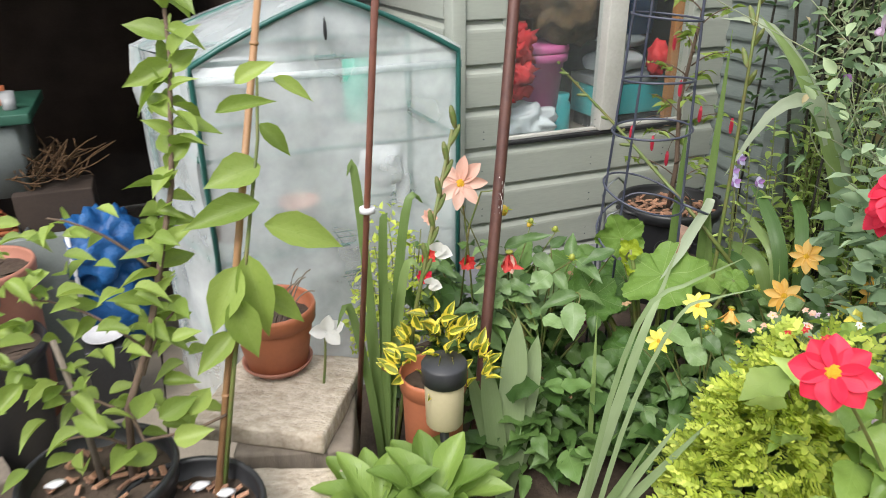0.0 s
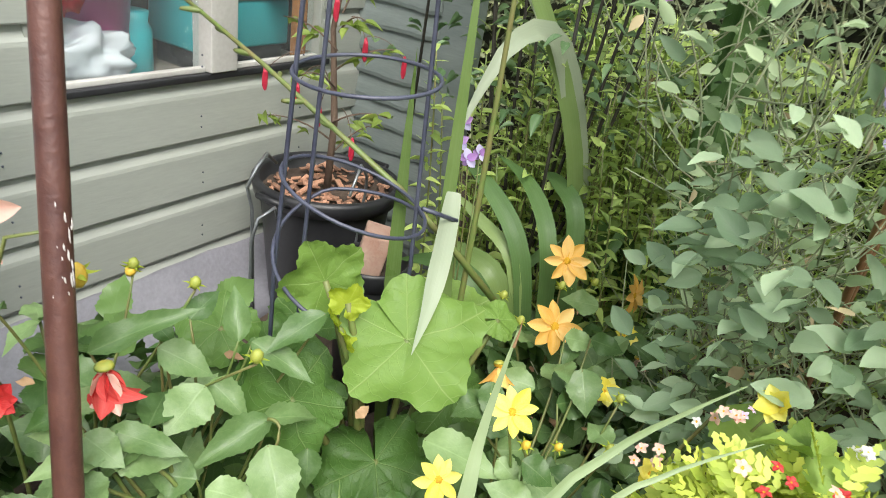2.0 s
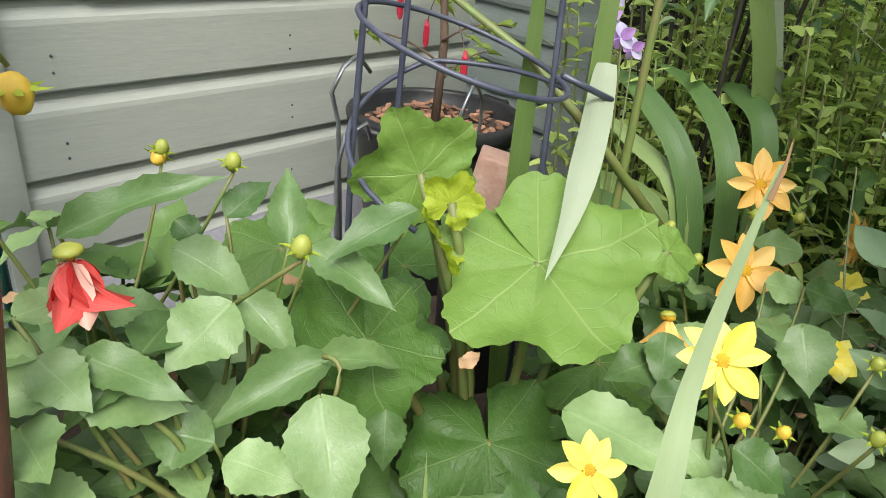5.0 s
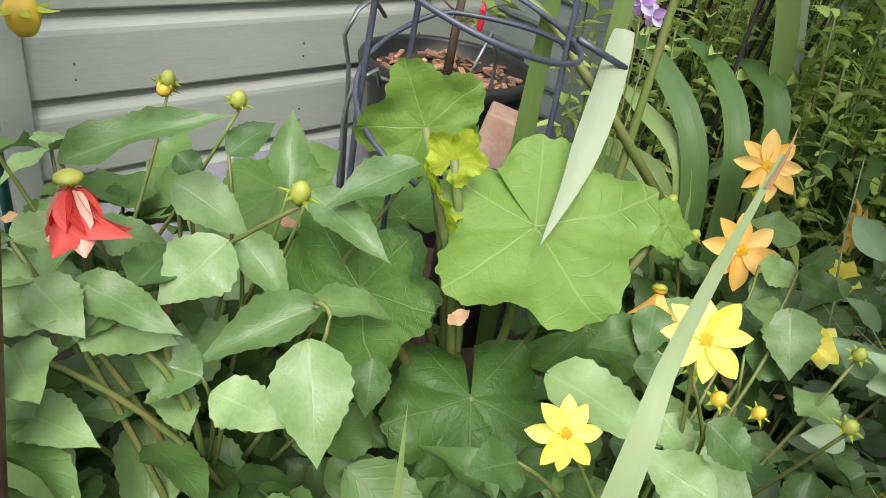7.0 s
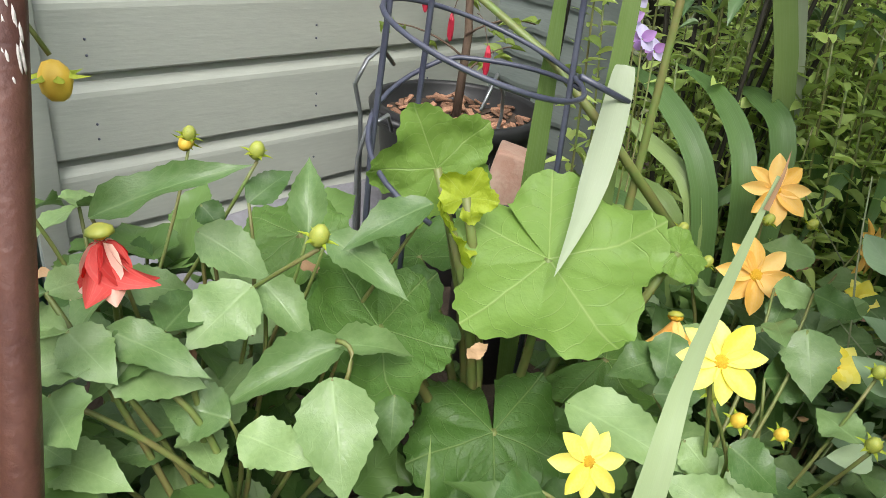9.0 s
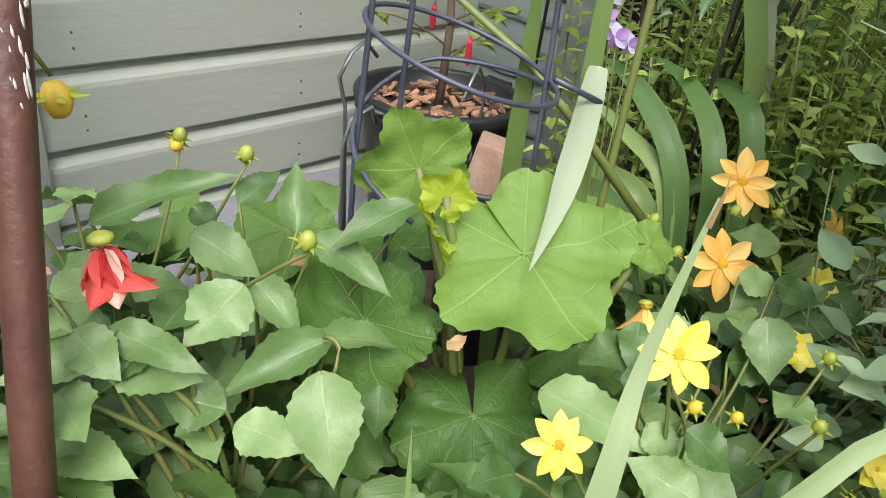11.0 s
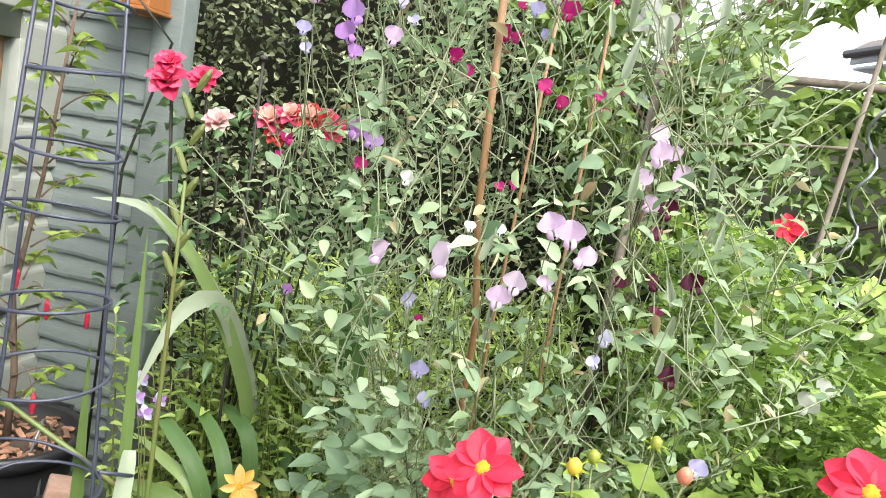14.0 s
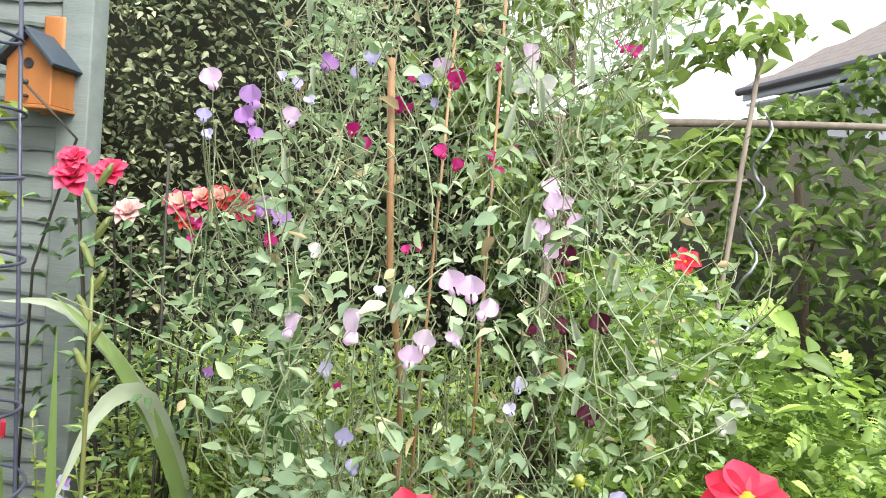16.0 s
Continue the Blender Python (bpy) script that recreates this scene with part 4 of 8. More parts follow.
pot = round_pot("terracotta_pot", "orange plastic terracotta-coloured pot with dry stalks", (1.13, 1.86, 0.568), 0.112, 0.19, M["terra"], "soil", 0.72, 0.008)
rng = random.Random(5)
for _ in range(9):
    a = rng.uniform(0, math.tau)
    part("stalk", tube(bmesh.new(), bend((0.04 * math.cos(a), 0.04 * math.sin(a), 0.14), (0.12 * math.cos(a + 0.5), 0.12 * math.sin(a + 0.5), rng.uniform(0.2, 0.3)), 0.03), 0.002, sides=5), M["oldwood"], pot)
ob = thing("solar_light", "cream solar garden light with a black cap", "garden light", (1.47, 1.43, 0.2))
part("stem", tube(bmesh.new(), [(0, 0, -0.05), (0, 0, 0.4)], 0.012, sides=10), M["black"], ob)
part("shade", lathe(bmesh.new(), [(0.044, 0.36), (0.047, 0.365), (0.05, 0.49), (0.048, 0.495)], 32), M["cream"], ob, "cream lamp body")
part("cap", lathe(bmesh.new(), [(0.05, 0.488), (0.056, 0.49), (0.057, 0.535), (0.054, 0.54), (0.012, 0.541)], 32), M["slate"], ob, "flat black solar cap")

# ---- nest box on the side wall ----
def nest_box():
    nb = thing("nest_box", "orange-stained wooden nest box with a dark blue roof", "nest box", (X_IN - 0.022, 2.29, 1.915))
    w, d, h, hp = 0.15, 0.125, 0.135, 0.215
    bm = bmesh.new()
    pr = [(-w / 2, 0), (w / 2, 0), (w / 2, h), (0, hp), (-w / 2, h)]
    f = [bm.verts.new((-d, y, z)) for y, z in pr]
    b = [bm.verts.new((0, y, z)) for y, z in pr]
    bm.faces.new(f[::-1])
    bm.faces.new(b)
    for k in range(5):
        q = (k + 1) % 5
        bm.faces.new((f[k], f[q], b[q], b[k]))
    bmesh.ops.bevel(bm, geom=bm.edges[:], offset=0.003, segments=1, affect="EDGES")
    part("body", bm, M["wood"], nb, smooth=False)
    part("base_board", boxm(-d - 0.012, -w / 2 - 0.008, -0.012, 0, w / 2 + 0.008, -0.001, bev=0.002), M["wood"], nb)
    part("back_board", boxm(-0.016, -0.035, -0.02, 0, 0.035, 0.3, bev=0.008), M["wood"], nb, "rounded hanging board")
    for s in (-1, 1):
        ob = part("roof_panel", boxm(-d - 0.03, -0.006, -0.006, 0.0, 0.142, 0.007, bev=0.002), M["roofblue"], nb, "dark blue roof board")
        ang = math.degrees(math.atan2(hp - h, w / 2))
        ob.matrix_basis = pose(0, 0, hp + 0.008, 0, 0, 0) @ (pose(0, 0, 0, -ang, 0, 0) if s > 0 else pose(0, 0, 0, ang, 0, 0) @ Matrix.Scale(-1, 4, (0, 1, 0)))
    # black disc on the uncut front paints the darkness of the entrance
    h1 = part("entrance_hole", lathe(bmesh.new(), [(0.016, 0), (0.0165, 0.002), (0.015, 0.0022), (0.013, 0.001)], 24), M["black"], nb, "round black disc painted as the dark entrance hole")
    h1.matrix_basis = pose(-d - 0.0005, 0, 0.125, 0, -90, 0)
    p1 = part("perch", tube(bmesh.new(), [(-d + 0.01, 0.0, 0.025), (-d - 0.035, 0.0, 0.022)], 0.005, sides=8), M["rosestem"], nb)
    return nb


nest_box()

# ---- clutter inside the shed window ----
shelf = tagged(part("window_bench", boxm(2.08, 2.68, 0.78, 3.25, 3.2, 0.82), M["oldwood"]), "grey wooden bench behind the shed window", "bench")
ob = thing("pink_tub", "pink plastic tub with a rim inside the window", "tub", (2.47, 2.86, 0.82))
part("tub_wall", lathe(bmesh.new(), [(0.1, 0), (0.135, 0.32), (0.15, 0.325), (0.152, 0.36), (0.14, 0.362), (0.13, 0.3)], 32), M["pink"], ob)
part("lid", lathe(bmesh.new(), [(0.15, 0.362), (0.155, 0.37), (0.15, 0.395), (0.03, 0.42)], 32), M["pink"], ob)
ob = thing("red_flowers", "bright red cloth flowers hung in the window", "cloth flowers", (2.28, 2.69, 1.18))
for k in range(12):
    part("bloom", blob(bmesh.new(), (0.045 * math.sin(k * 2.1), 0.015 * math.cos(k * 1.3), -0.03 * k * 0.75 + 0.1), (0.055, 0.03, 0.045), k, 0.9, 3, 4.0), M["red"], ob)
ob = thing("plastic_sack", "clear plastic sack on the bench", "bag", (2.38, 2.76, 0.9))
part("sack", blob(bmesh.new(), (0, 0, 0), (0.15, 0.07, 0.085), 4, 0.45, 4, 3.0), M["bag"], ob)
part("filling", blob(bmesh.new(), (0, 0.01, -0.01), (0.12, 0.05, 0.055), 9, 0.4, 3, 3.0), M["whitepl"], ob)
ob = thing("storage_box", "turquoise plastic storage box behind glass", "box", (2.93, 2.86, 0.82))
part("box_body", boxm(-0.19, -0.1, 0.06, 0.19, 0.1, 0.2, bev=0.01), M["turq"], ob)
part("lid", boxm(-0.195, -0.105, 0.2, 0.195, 0.105, 0.24, bev=0.008), M["greypl"], ob, "grey lid")
part("base", boxm(-0.17, -0.09, 0.0, 0.17, 0.09, 0.06), M["black"], ob)
ob = thing("folded_sheet", "folded white plastic sheet on a storage box", "plastic sheet", (2.9, 2.86, 1.06))
part("fold", blob(bmesh.new(), (0, 0, 0.05), (0.16, 0.09, 0.05), 14, 0.3, 3, 2.0), M["whitepl"], ob)
part("fold", blob(bmesh.new(), (0.03, 0, 0.14), (0.13, 0.08, 0.035), 17, 0.3, 3, 2.0), M["greypl"], ob)
ob = thing("blue_tub", "blue plastic tub on the folded sheet", "tub", (2.98, 2.9, 1.23))
part("tub_wall", lathe(bmesh.new(), [(0.11, 0), (0.13, 0.2), (0.14, 0.2), (0.13, 0.19)], 24), M["bluecl"], ob)
ob = thing("red_cloth", "red cloth beside the blue tub", "cloth", (3.03, 2.72, 1.13))
part("fold", blob(bmesh.new(), (0, 0, 0), (0.05, 0.04, 0.08), 21, 0.5, 3, 3.0), M["red"], ob)
ob = thing("wooden_post", "orange timber post inside the window", "post", (3.06, 2.66, 0.82))
part("post_body", boxm(-0.02, -0.015, 0, 0.02, 0.015, 1.0, bev=0.003), M["wood"], ob)
ob = thing("teal_jar", "dark teal jar on the bench", "jar", (2.6, 2.84, 0.82))
part("jar_wall", lathe(bmesh.new(), [(0.05, 0), (0.055, 0.01), (0.055, 0.12), (0.045, 0.14), (0.048, 0.17), (0.02, 0.172)], 24), M["turq"], ob)
ob = thing("hanging_basket", "brown coir hanging basket liner in the window top", "basket", (2.57, 2.8, 1.38))
part("liner", blob(bmesh.new(), (0, 0, 0), (0.23, 0.13, 0.16), 31, 0.4, 4, 3.0), M["basket"], ob)

# ---- clutter at the lean-to ----
tb = thing("green_table", "small green-topped table with clutter", "table", (0.28, 3.3, 0))
part("tabletop", boxm(-0.36, -0.2, 1.0, 0.2, 0.3, 1.04, bev=0.006), M["greentop"], tb)
part("apron", boxm(-0.33, -0.18, 0.72, 0.14, 0.28, 0.99), M["greycab"], tb)
for x, y in ((-0.3, -0.15), (0.12, -0.15), (-0.3, 0.25), (0.12, 0.25)):
    part("leg", boxm(x - 0.02, y - 0.02, 0, x + 0.02, y + 0.02, 0.73), M["oldwood"], tb)
rng = random.Random(21)
for k in range(9):
    x, y = 0.05 + 0.045 * k, 3.2 + rng.uniform(0, 0.15)
    c = rng.choice(("whitepl", "terra", "greypl", "hose", "white"))
    ob = thing("small_tin", "small jumbled tin or pot on the table", "tin", (x, y, 1.04), "clutter on the green table")
    part("tin_wall", lathe(bmesh.new(), [(0.022, 0), (0.024, 0.003), (0.026, rng.uniform(0.03, 0.1)), (0.02, 0.02)], 14), M[c], ob)
ob = thing("coiled_hose", "coiled orange-brown hose in a metal basin", "hose", (0.22, 3.05, 0.62))
for k in range(5):
    pts = [((0.13 - 0.012 * k) * math.cos(q * math.tau / 24), (0.1 - 0.01 * k) * math.sin(q * math.tau / 24), 0.02 * k + 0.01 * math.sin(q)) for q in range(25)]
    part("coil", tube(bmesh.new(), pts, 0.011, sides=7, cap=False), M["hose"], ob)
part("basin", lathe(bmesh.new(), [(0.12, -0.12), (0.16, -0.02), (0.175, -0.015), (0.17, -0.005), (0.15, -0.03)], 28), M["zinc"], ob, "grey metal basin")
ob = thing("blue_sack", "crumpled blue tarpaulin sack", "sack", (0.64, 3.0, 0.0))
part("sack_body", blob(bmesh.new(), (0, 0, 0.5), (0.15, 0.12, 0.17), 41, 0.45, 4, 3.2), M["bluecl"], ob)
part("sack_base", blob(bmesh.new(), (0, 0.02, 0.22), (0.17, 0.13, 0.24), 43, 0.2, 4, 1.5), M["bluecl"], ob)
cr = thing("wooden_crate", "old brown crate piled with dried stalks", "crate", (0.5, 3.16, 0.0))
part("crate_body", boxm(-0.14, -0.09, 0.0, 0.14, 0.1, 0.74, bev=0.006), M["shadewood"], cr)
rng = random.Random(91)
bm = bmesh.new()
for k in range(70):
    a = Vector((rng.uniform(-0.15, 0.12), rng.uniform(-0.08, 0.08), 0.75 + rng.uniform(0, 0.06)))
    tube(bm, bend(a, a + Vector((rng.gauss(0.03, 0.1), rng.gauss(0, 0.06), rng.uniform(0.0, 0.13))), rng.gauss(0, 0.02), 4), 0.004, 0.002, 4)
part("dried_stalks", bm, M["basket"], cr, "tangled dry brown stalks")["kind"] = "stuff"
ob = thing("grey_cabinet", "grey painted board cabinet side", "cabinet", (0.36, 2.93, 0.0))
part("panel", boxm(-0.3, -0.02, 0.0, 0.17, 0.02, 0.62, bev=0.004), M["greycab"], ob)
part("edge_strip", tube(bmesh.new(), [(0.172, -0.025, 0.0), (0.176, -0.025, 0.62)], 0.009, sides=6), M["whitepl"], ob, "black and white beaded edge")
ob = round_pot("large_clay_pot", "large pale clay-coloured pot behind the black pot", (0.27, 2.72, 0.0), 0.17, 0.62, M["terra2"], "soil", 0.8, 0.01)
potato = round_pot("black_plant_pot", "large black plastic pot with leafy potato plant", (0.26, 2.52, 0.0), 0.19, 0.42, M["black"], "soil", 0.78, 0.01, "black pots on the patio")
round_pot("black_plant_pot", "small black pot stacked on a larger one", (0.22, 2.6, 0.41), 0.12, 0.16, M["black"], "soil", 0.78, 0.01, "black pots on the patio")
ob = thing("broken_kerb", "broken grey concrete kerb piece on the patio", "kerb stone", (0.16, 2.25, 0.0), rz=20)
part("stone", rough_slab(0.3, 0.14, 0.09, 9), M["oldwood"], ob)
ob = thing("white_bowl", "white plastic bowl on the patio", "bowl", (0.62, 2.62, 0.3))
part("bowl_wall", lathe(bmesh.new(), [(0.03, 0), (0.07, 0.03), (0.075, 0.032), (0.07, 0.025)], 24), M["whitepl"], ob)
ob = thing("bowl_stand", "dark crate under the white bowl", "crate", (0.62, 2.62, 0.0))
part("crate_body", boxm(-0.07, -0.07, 0, 0.07, 0.07, 0.3, bev=0.005), M["black"], ob)


# ---- flowers ----
def petal_mesh(name, width, cup, droop, n=9):
    return strip_leaf(name, width, petal_s, n, cup, droop, wave=0.08, cols=4)


PET = dict(flat=petal_mesh("petal", 0.52, 0.25, 0.1), hang=petal_mesh("petal", 0.75, 0.5, 0.5), wide=petal_mesh("petal", 0.8, 0.2, 0.2))
cen_bm = blob(bmesh.new(), (0, 0, 0), (1, 1, 0.55), 2, 0.35, 3, 6.0)
cen_me = bpy.data.meshes.new("centre")
cen_bm.to_mesh(cen_me)
cen_bm.free()
bud_bm = blob(bmesh.new(), (0, 0, 0), (0.75, 0.75, 1.0), 2, 0.12, 2, 3.0)
bud_me = bpy.data.meshes.new("bud")
bud_bm.to_mesh(bud_me)
bud_bm.free()
for q in cen_me.polygons:
    q.use_smooth = True
for q in bud_me.polygons:
    q.use_smooth = True
FL = dict(
    red=leaf_mat("red_petal", (0.78, 0.018, 0.06), (0.88, 0.05, 0.11), (0.6, 0.02, 0.05), 0.3, 0.5, ribs=5, along=True, vary=0.15),
    peach=leaf_mat("peach_petal", (0.88, 0.50, 0.40), (0.90, 0.66, 0.57), (0.85, 0.62, 0.5), 0.35, 0.5, ribs=4, along=True, vary=0.1),
    coral=leaf_mat("coral_petal", (0.58, 0.022, 0.028), (0.76, 0.10, 0.085), (0.8, 0.3, 0.25), 0.35, 0.5, ribs=4, along=True, vary=0.2),
    orange=leaf_mat("orange_petal", (0.96, 0.55, 0.10), (0.98, 0.68, 0.25), (0.95, 0.66, 0.36), 0.35, 0.5, ribs=4, along=True, vary=0.1),
    yellow=leaf_mat("yellow_petal", (0.98, 0.86, 0.09), (1.0, 0.94, 0.30), (0.95, 0.85, 0.2), 0.35, 0.5, ribs=4, along=True, vary=0.08),
    white=leaf_mat("white_petal", (0.85, 0.85, 0.83), (0.88, 0.88, 0.84), None, 0.35, 0.5, vary=0.05),
    lilac=leaf_mat("lilac_petal", (0.80, 0.56, 0.82), (0.88, 0.74, 0.90), (0.84, 0.66, 0.87), 0.4, 0.5, vary=0.15),
    violet=leaf_mat("violet_petal", (0.56, 0.26, 0.70), (0.66, 0.46, 0.84), None, 0.4, 0.5, vary=0.2),
    blue=leaf_mat("blue_violet_petal", (0.52, 0.48, 0.82), (0.70, 0.66, 0.88), None, 0.4, 0.5, vary=0.15),
    magenta=leaf_mat("magenta_petal", (0.58, 0.02, 0.20), (0.70, 0.06, 0.30), None, 0.4, 0.5, vary=0.2),
    maroon=leaf_mat("maroon_petal", (0.085, 0.006, 0.03), (0.16, 0.012, 0.06), None, 0.3, 0.5, vary=0.3),
    rosered=leaf_mat("rose_red_petal", (0.74, 0.03, 0.13), (0.85, 0.16, 0.27), None, 0.3, 0.5, vary=0.25),
    rosewhite=leaf_mat("rose_cream_petal", (0.85, 0.70, 0.64), (0.85, 0.35, 0.38), None, 0.3, 0.5, vary=0.2),
)
M["eye"] = mat("yellow_flower_centre", (1.0, 0.66, 0.03), (0.9, 0.42, 0.02), 0.8, 60, 0.6)
M["budgreen"] = mat("green_bud", (0.20, 0.32, 0.06), (0.45, 0.42, 0.06), 0.5, 30, 0.1)
M["budred"] = mat("red_tipped_bud", (0.70, 0.10, 0.09), (0.78, 0.42, 0.22), 0.5, 30, 0.1)


def single_dahlia(parent, at_, face, r, col, n=8, tilt=0.1, seed=0, kind="flat", eye=0.2):
    """An open eight-petalled bloom: flower (green back) > petals, centre."""
    rg = random.Random(seed)
    face = Vector(face).normalized()
    base = frame_of((0, 0, 0), Vector((0.12, 0.21, 1)).cross(face), face)
    org = Vector(at_) - parent.matrix_basis.translation
    bm = lathe(bmesh.new(), [(0.1 * r, -0.16 * r), (0.2 * r, -0.1 * r), (0.22 * r, -0.03 * r), (0.1 * r, -0.01 * r)], 10)
    f = part("flower", bm, M["budgreen"], parent)
    f.matrix_basis = Matrix.Translation(org) @ base
    c = put("centre", cen_me, M["eye"], f, "", Matrix.Diagonal((r * eye, r * eye, r * eye, 1)))
    for k in range(n):
        a = k * math.tau / n + rg.uniform(-0.12, 0.12)
        e = tilt + rg.uniform(-0.14, 0.14)
        w = Vector((math.cos(a) * math.cos(e), math.sin(a) * math.cos(e), math.sin(e)))
        s = r * rg.uniform(0.9, 1.06)
        put("petal", PET[kind], None, f, "", frame_of(w * 0.1 * r + Vector((0, 0, 0.012 * r * (k % 2))), w, (0, 0, 1), (s * rg.uniform(0.9, 1.1), s, s), rg.uniform(-0.2, 0.2)))
    for ob in f.children:
        if ob.name.startswith("petal"):
            colour_of(ob, col)
    return f


_pet_cache = {}


def colour_of(ob, col):
    """Gives a petal the mesh copy that carries its colour."""
    key = (ob.data.name.split("@")[0], col)
    if key not in _pet_cache:
        me = ob.data.copy()
        me.materials.clear()
        me.materials.append(FL[col])
        _pet_cache[key] = me
    ob.data = _pet_cache[key]


_bud_cache = {}


def bud(parent, at_, face, r, material):
    org = Vector(at_) - parent.matrix_basis.translation
    if material not in _bud_cache:
        _bud_cache[material] = bud_me.copy()
    b = put("bud", _bud_cache[material], M[material], parent, "", Matrix.Translation(org) @ frame_of((0, 0, 0), Vector((0.3, 0.2, 1)).cross(Vector(face)), face, r))
    if material in ("budgreen", "budyellow"):
        for k in range(6):
            a = k * math.tau / 6
            w = Vector((math.cos(a), math.sin(a), 0.55))
            sp_ = put("sepal", SEPAL, None, b, "", frame_of(w * 0.45 - Vector((0, 0, 0.7)), w, (-w.x, -w.y, 1), 1.15))
    return b


SEPAL = strip_leaf("sepal", 0.42, lance, 4, 0.4, 0.3, cols=2)
SEPAL.materials.append(L["squash_new"])


def stem(parent, a, b, r0=0.004, r1=0.0025, sag=0.02, material="stem", name="stem"):
    o = parent.matrix_basis.translation
    a, b = Vector(a) - o, Vector(b) - o
    return part(name, tube(bmesh.new(), bend(a, b, sag, 6, (0.4, -0.3, 0.6)), r0, r1, 6), M[material], parent)


def leaf(parent, kind, base, way, up, length, material, idx=0, wide=1.0, name="leaf"):
    me = LM[kind][idx % len(LM[kind])]
    key = (me.name, material)
    if key not in _leaf_cache:
        m2 = me.copy()
        m2.materials.append(L[material])
        _leaf_cache[key] = m2
    o = parent.matrix_basis.translation
    return put(name, _leaf_cache[key], None, parent, "", frame_of(Vector(base) - o, way, up, (length * wide, length, length)))


_leaf_cache = {}


def dahlia_bush(label, loc, reach, z0, z1, nstem, seed, size=(0.08, 0.14), trios=3, under=160, mat1="dahlia", mat2="dahlia_shade", name="dahlia_plant"):
    """A bushy dahlia: stems, pairs of single leaves up them, a joined shaded underlayer."""
    rg = random.Random(seed)
    p = thing(name, label, "plant", (loc[0], loc[1], loc[2]))
    for s in range(nstem):
        a = s * math.tau / nstem + rg.uniform(-0.4, 0.4)
        rr = reach * math.sqrt(rg.uniform(0.1, 1.0))
        tip = Vector((loc[0] + rr * math.cos(a), loc[1] + rr * math.sin(a), z1 - 0.18 * (rr / reach) ** 2 * (z1 - z0) * 2 - rg.uniform(0, 0.12)))
        foot = Vector((loc[0] + 0.25 * rr * math.cos(a), loc[1] + 0.25 * rr * math.sin(a), loc[2]))
        stem(p, foot, tip, 0.0045, 0.0025, 0.03)
        for k in range(trios):
            f = 1.0 - 0.2 * k
            q = foot.lerp(tip, f)
            az0 = rg.uniform(0, math.tau)
            for j in range(2 if k else 3):
                az = az0 + j * (math.pi if k else 2.1)
                el = rg.uniform(-0.35, 0.35)
                leaf(p, "dahlia", q, way_of(az, el), (rg.gauss(0, 0.3), rg.gauss(0, 0.3), 1), rg.uniform(*size) * (0.8 if k == 0 else 1), mat1, rg.randrange(3))
    pos = lambda: (loc[0] + rg.gauss(0, reach * 0.5), loc[1] + rg.gauss(0, reach * 0.5), rg.uniform(loc[2] + 0.02, z0 + 0.6 * (z1 - z0)))
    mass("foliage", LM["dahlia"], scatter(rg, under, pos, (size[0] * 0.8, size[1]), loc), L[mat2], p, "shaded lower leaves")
    # masses are laid in world places
    for ob in p.children:
        if ob.name.startswith("foliage"):
            ob.matrix_basis = Matrix.Translation(-p.matrix_basis.translation)
    return p


def joined(parent, name, kinds, poses_, material, label=""):
    ob = mass(name, kinds, poses_, material, parent, label)
    ob.matrix_basis = Matrix.Translation(-parent.matrix_basis.translation)
    return ob


# peach and coral dahlias by the rusty stake
d1 = dahlia_bush("bushy dahlia with peach and coral flowers beside a stake", (1.82, 1.98, 0.2), 0.3, 0.4, 0.76, 15, 1)
single_dahlia(d1, (1.711, 1.921, 0.969), (-0.45, -0.85, 0.25), 0.072, "peach", 8, 0.12, 1)
stem(d1, (1.78, 1.95, 0.3), (1.713, 1.926, 0.955))
for k, (x, y, z, c, fz) in enumerate(((1.62, 1.95, 0.735, "coral", 0.5), (1.72, 1.88, 0.725, "coral", 0.4), (1.66, 2.04, 0.825, "peach", 0.4), (1.58, 1.88, 0.705, "red", 0.4))):
    single_dahlia(d1, (x, y, z), (-0.3, -0.6, fz), 0.028, c, 8, 0.8, k + 5, "wide")
f = single_dahlia(d1, (1.797, 1.764, 0.795), (0.05, -0.1, -1.0), 0.056, "coral", 8, 1.3, 9, "hang", 0.12)
for n_, ob in enumerate(q for q in f.children if q.name.startswith("petal")):
    if n_ % 3 == 1:
        colour_of(ob, "peach")
stem(d1, (1.8, 1.92, 0.35), (1.797, 1.764, 0.80), sag=0.05)
for x, y, z in ((1.988, 1.978, 0.785), (1.991, 1.834, 0.811), (1.926, 1.636, 0.812), (1.75, 2.01, 0.865)):
    bud(d1, (x, y, z), (0.2, -0.2, 1), 0.0115, "budgreen")
    stem(d1, (1.87, 1.95, 0.5), (x, y, z - 0.012), 0.0028, 0.002)

rg = random.Random(19)
joined(d1, "front_foliage", LM["dahlia"], scatter(rg, 130, lambda: (rg.gauss(1.78, 0.09), rg.gauss(1.64, 0.1), rg.uniform(0.22, 0.52)), (0.07, 0.12), (1.8, 1.9), (-0.2, 0.6)), L["dahlia_shade"], "shaded lower leaves")
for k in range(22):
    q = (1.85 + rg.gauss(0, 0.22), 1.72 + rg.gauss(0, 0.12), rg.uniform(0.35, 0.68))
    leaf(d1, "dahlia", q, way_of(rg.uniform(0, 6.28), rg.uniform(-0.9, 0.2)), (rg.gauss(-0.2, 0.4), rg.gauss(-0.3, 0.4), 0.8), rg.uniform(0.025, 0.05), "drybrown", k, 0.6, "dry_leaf")

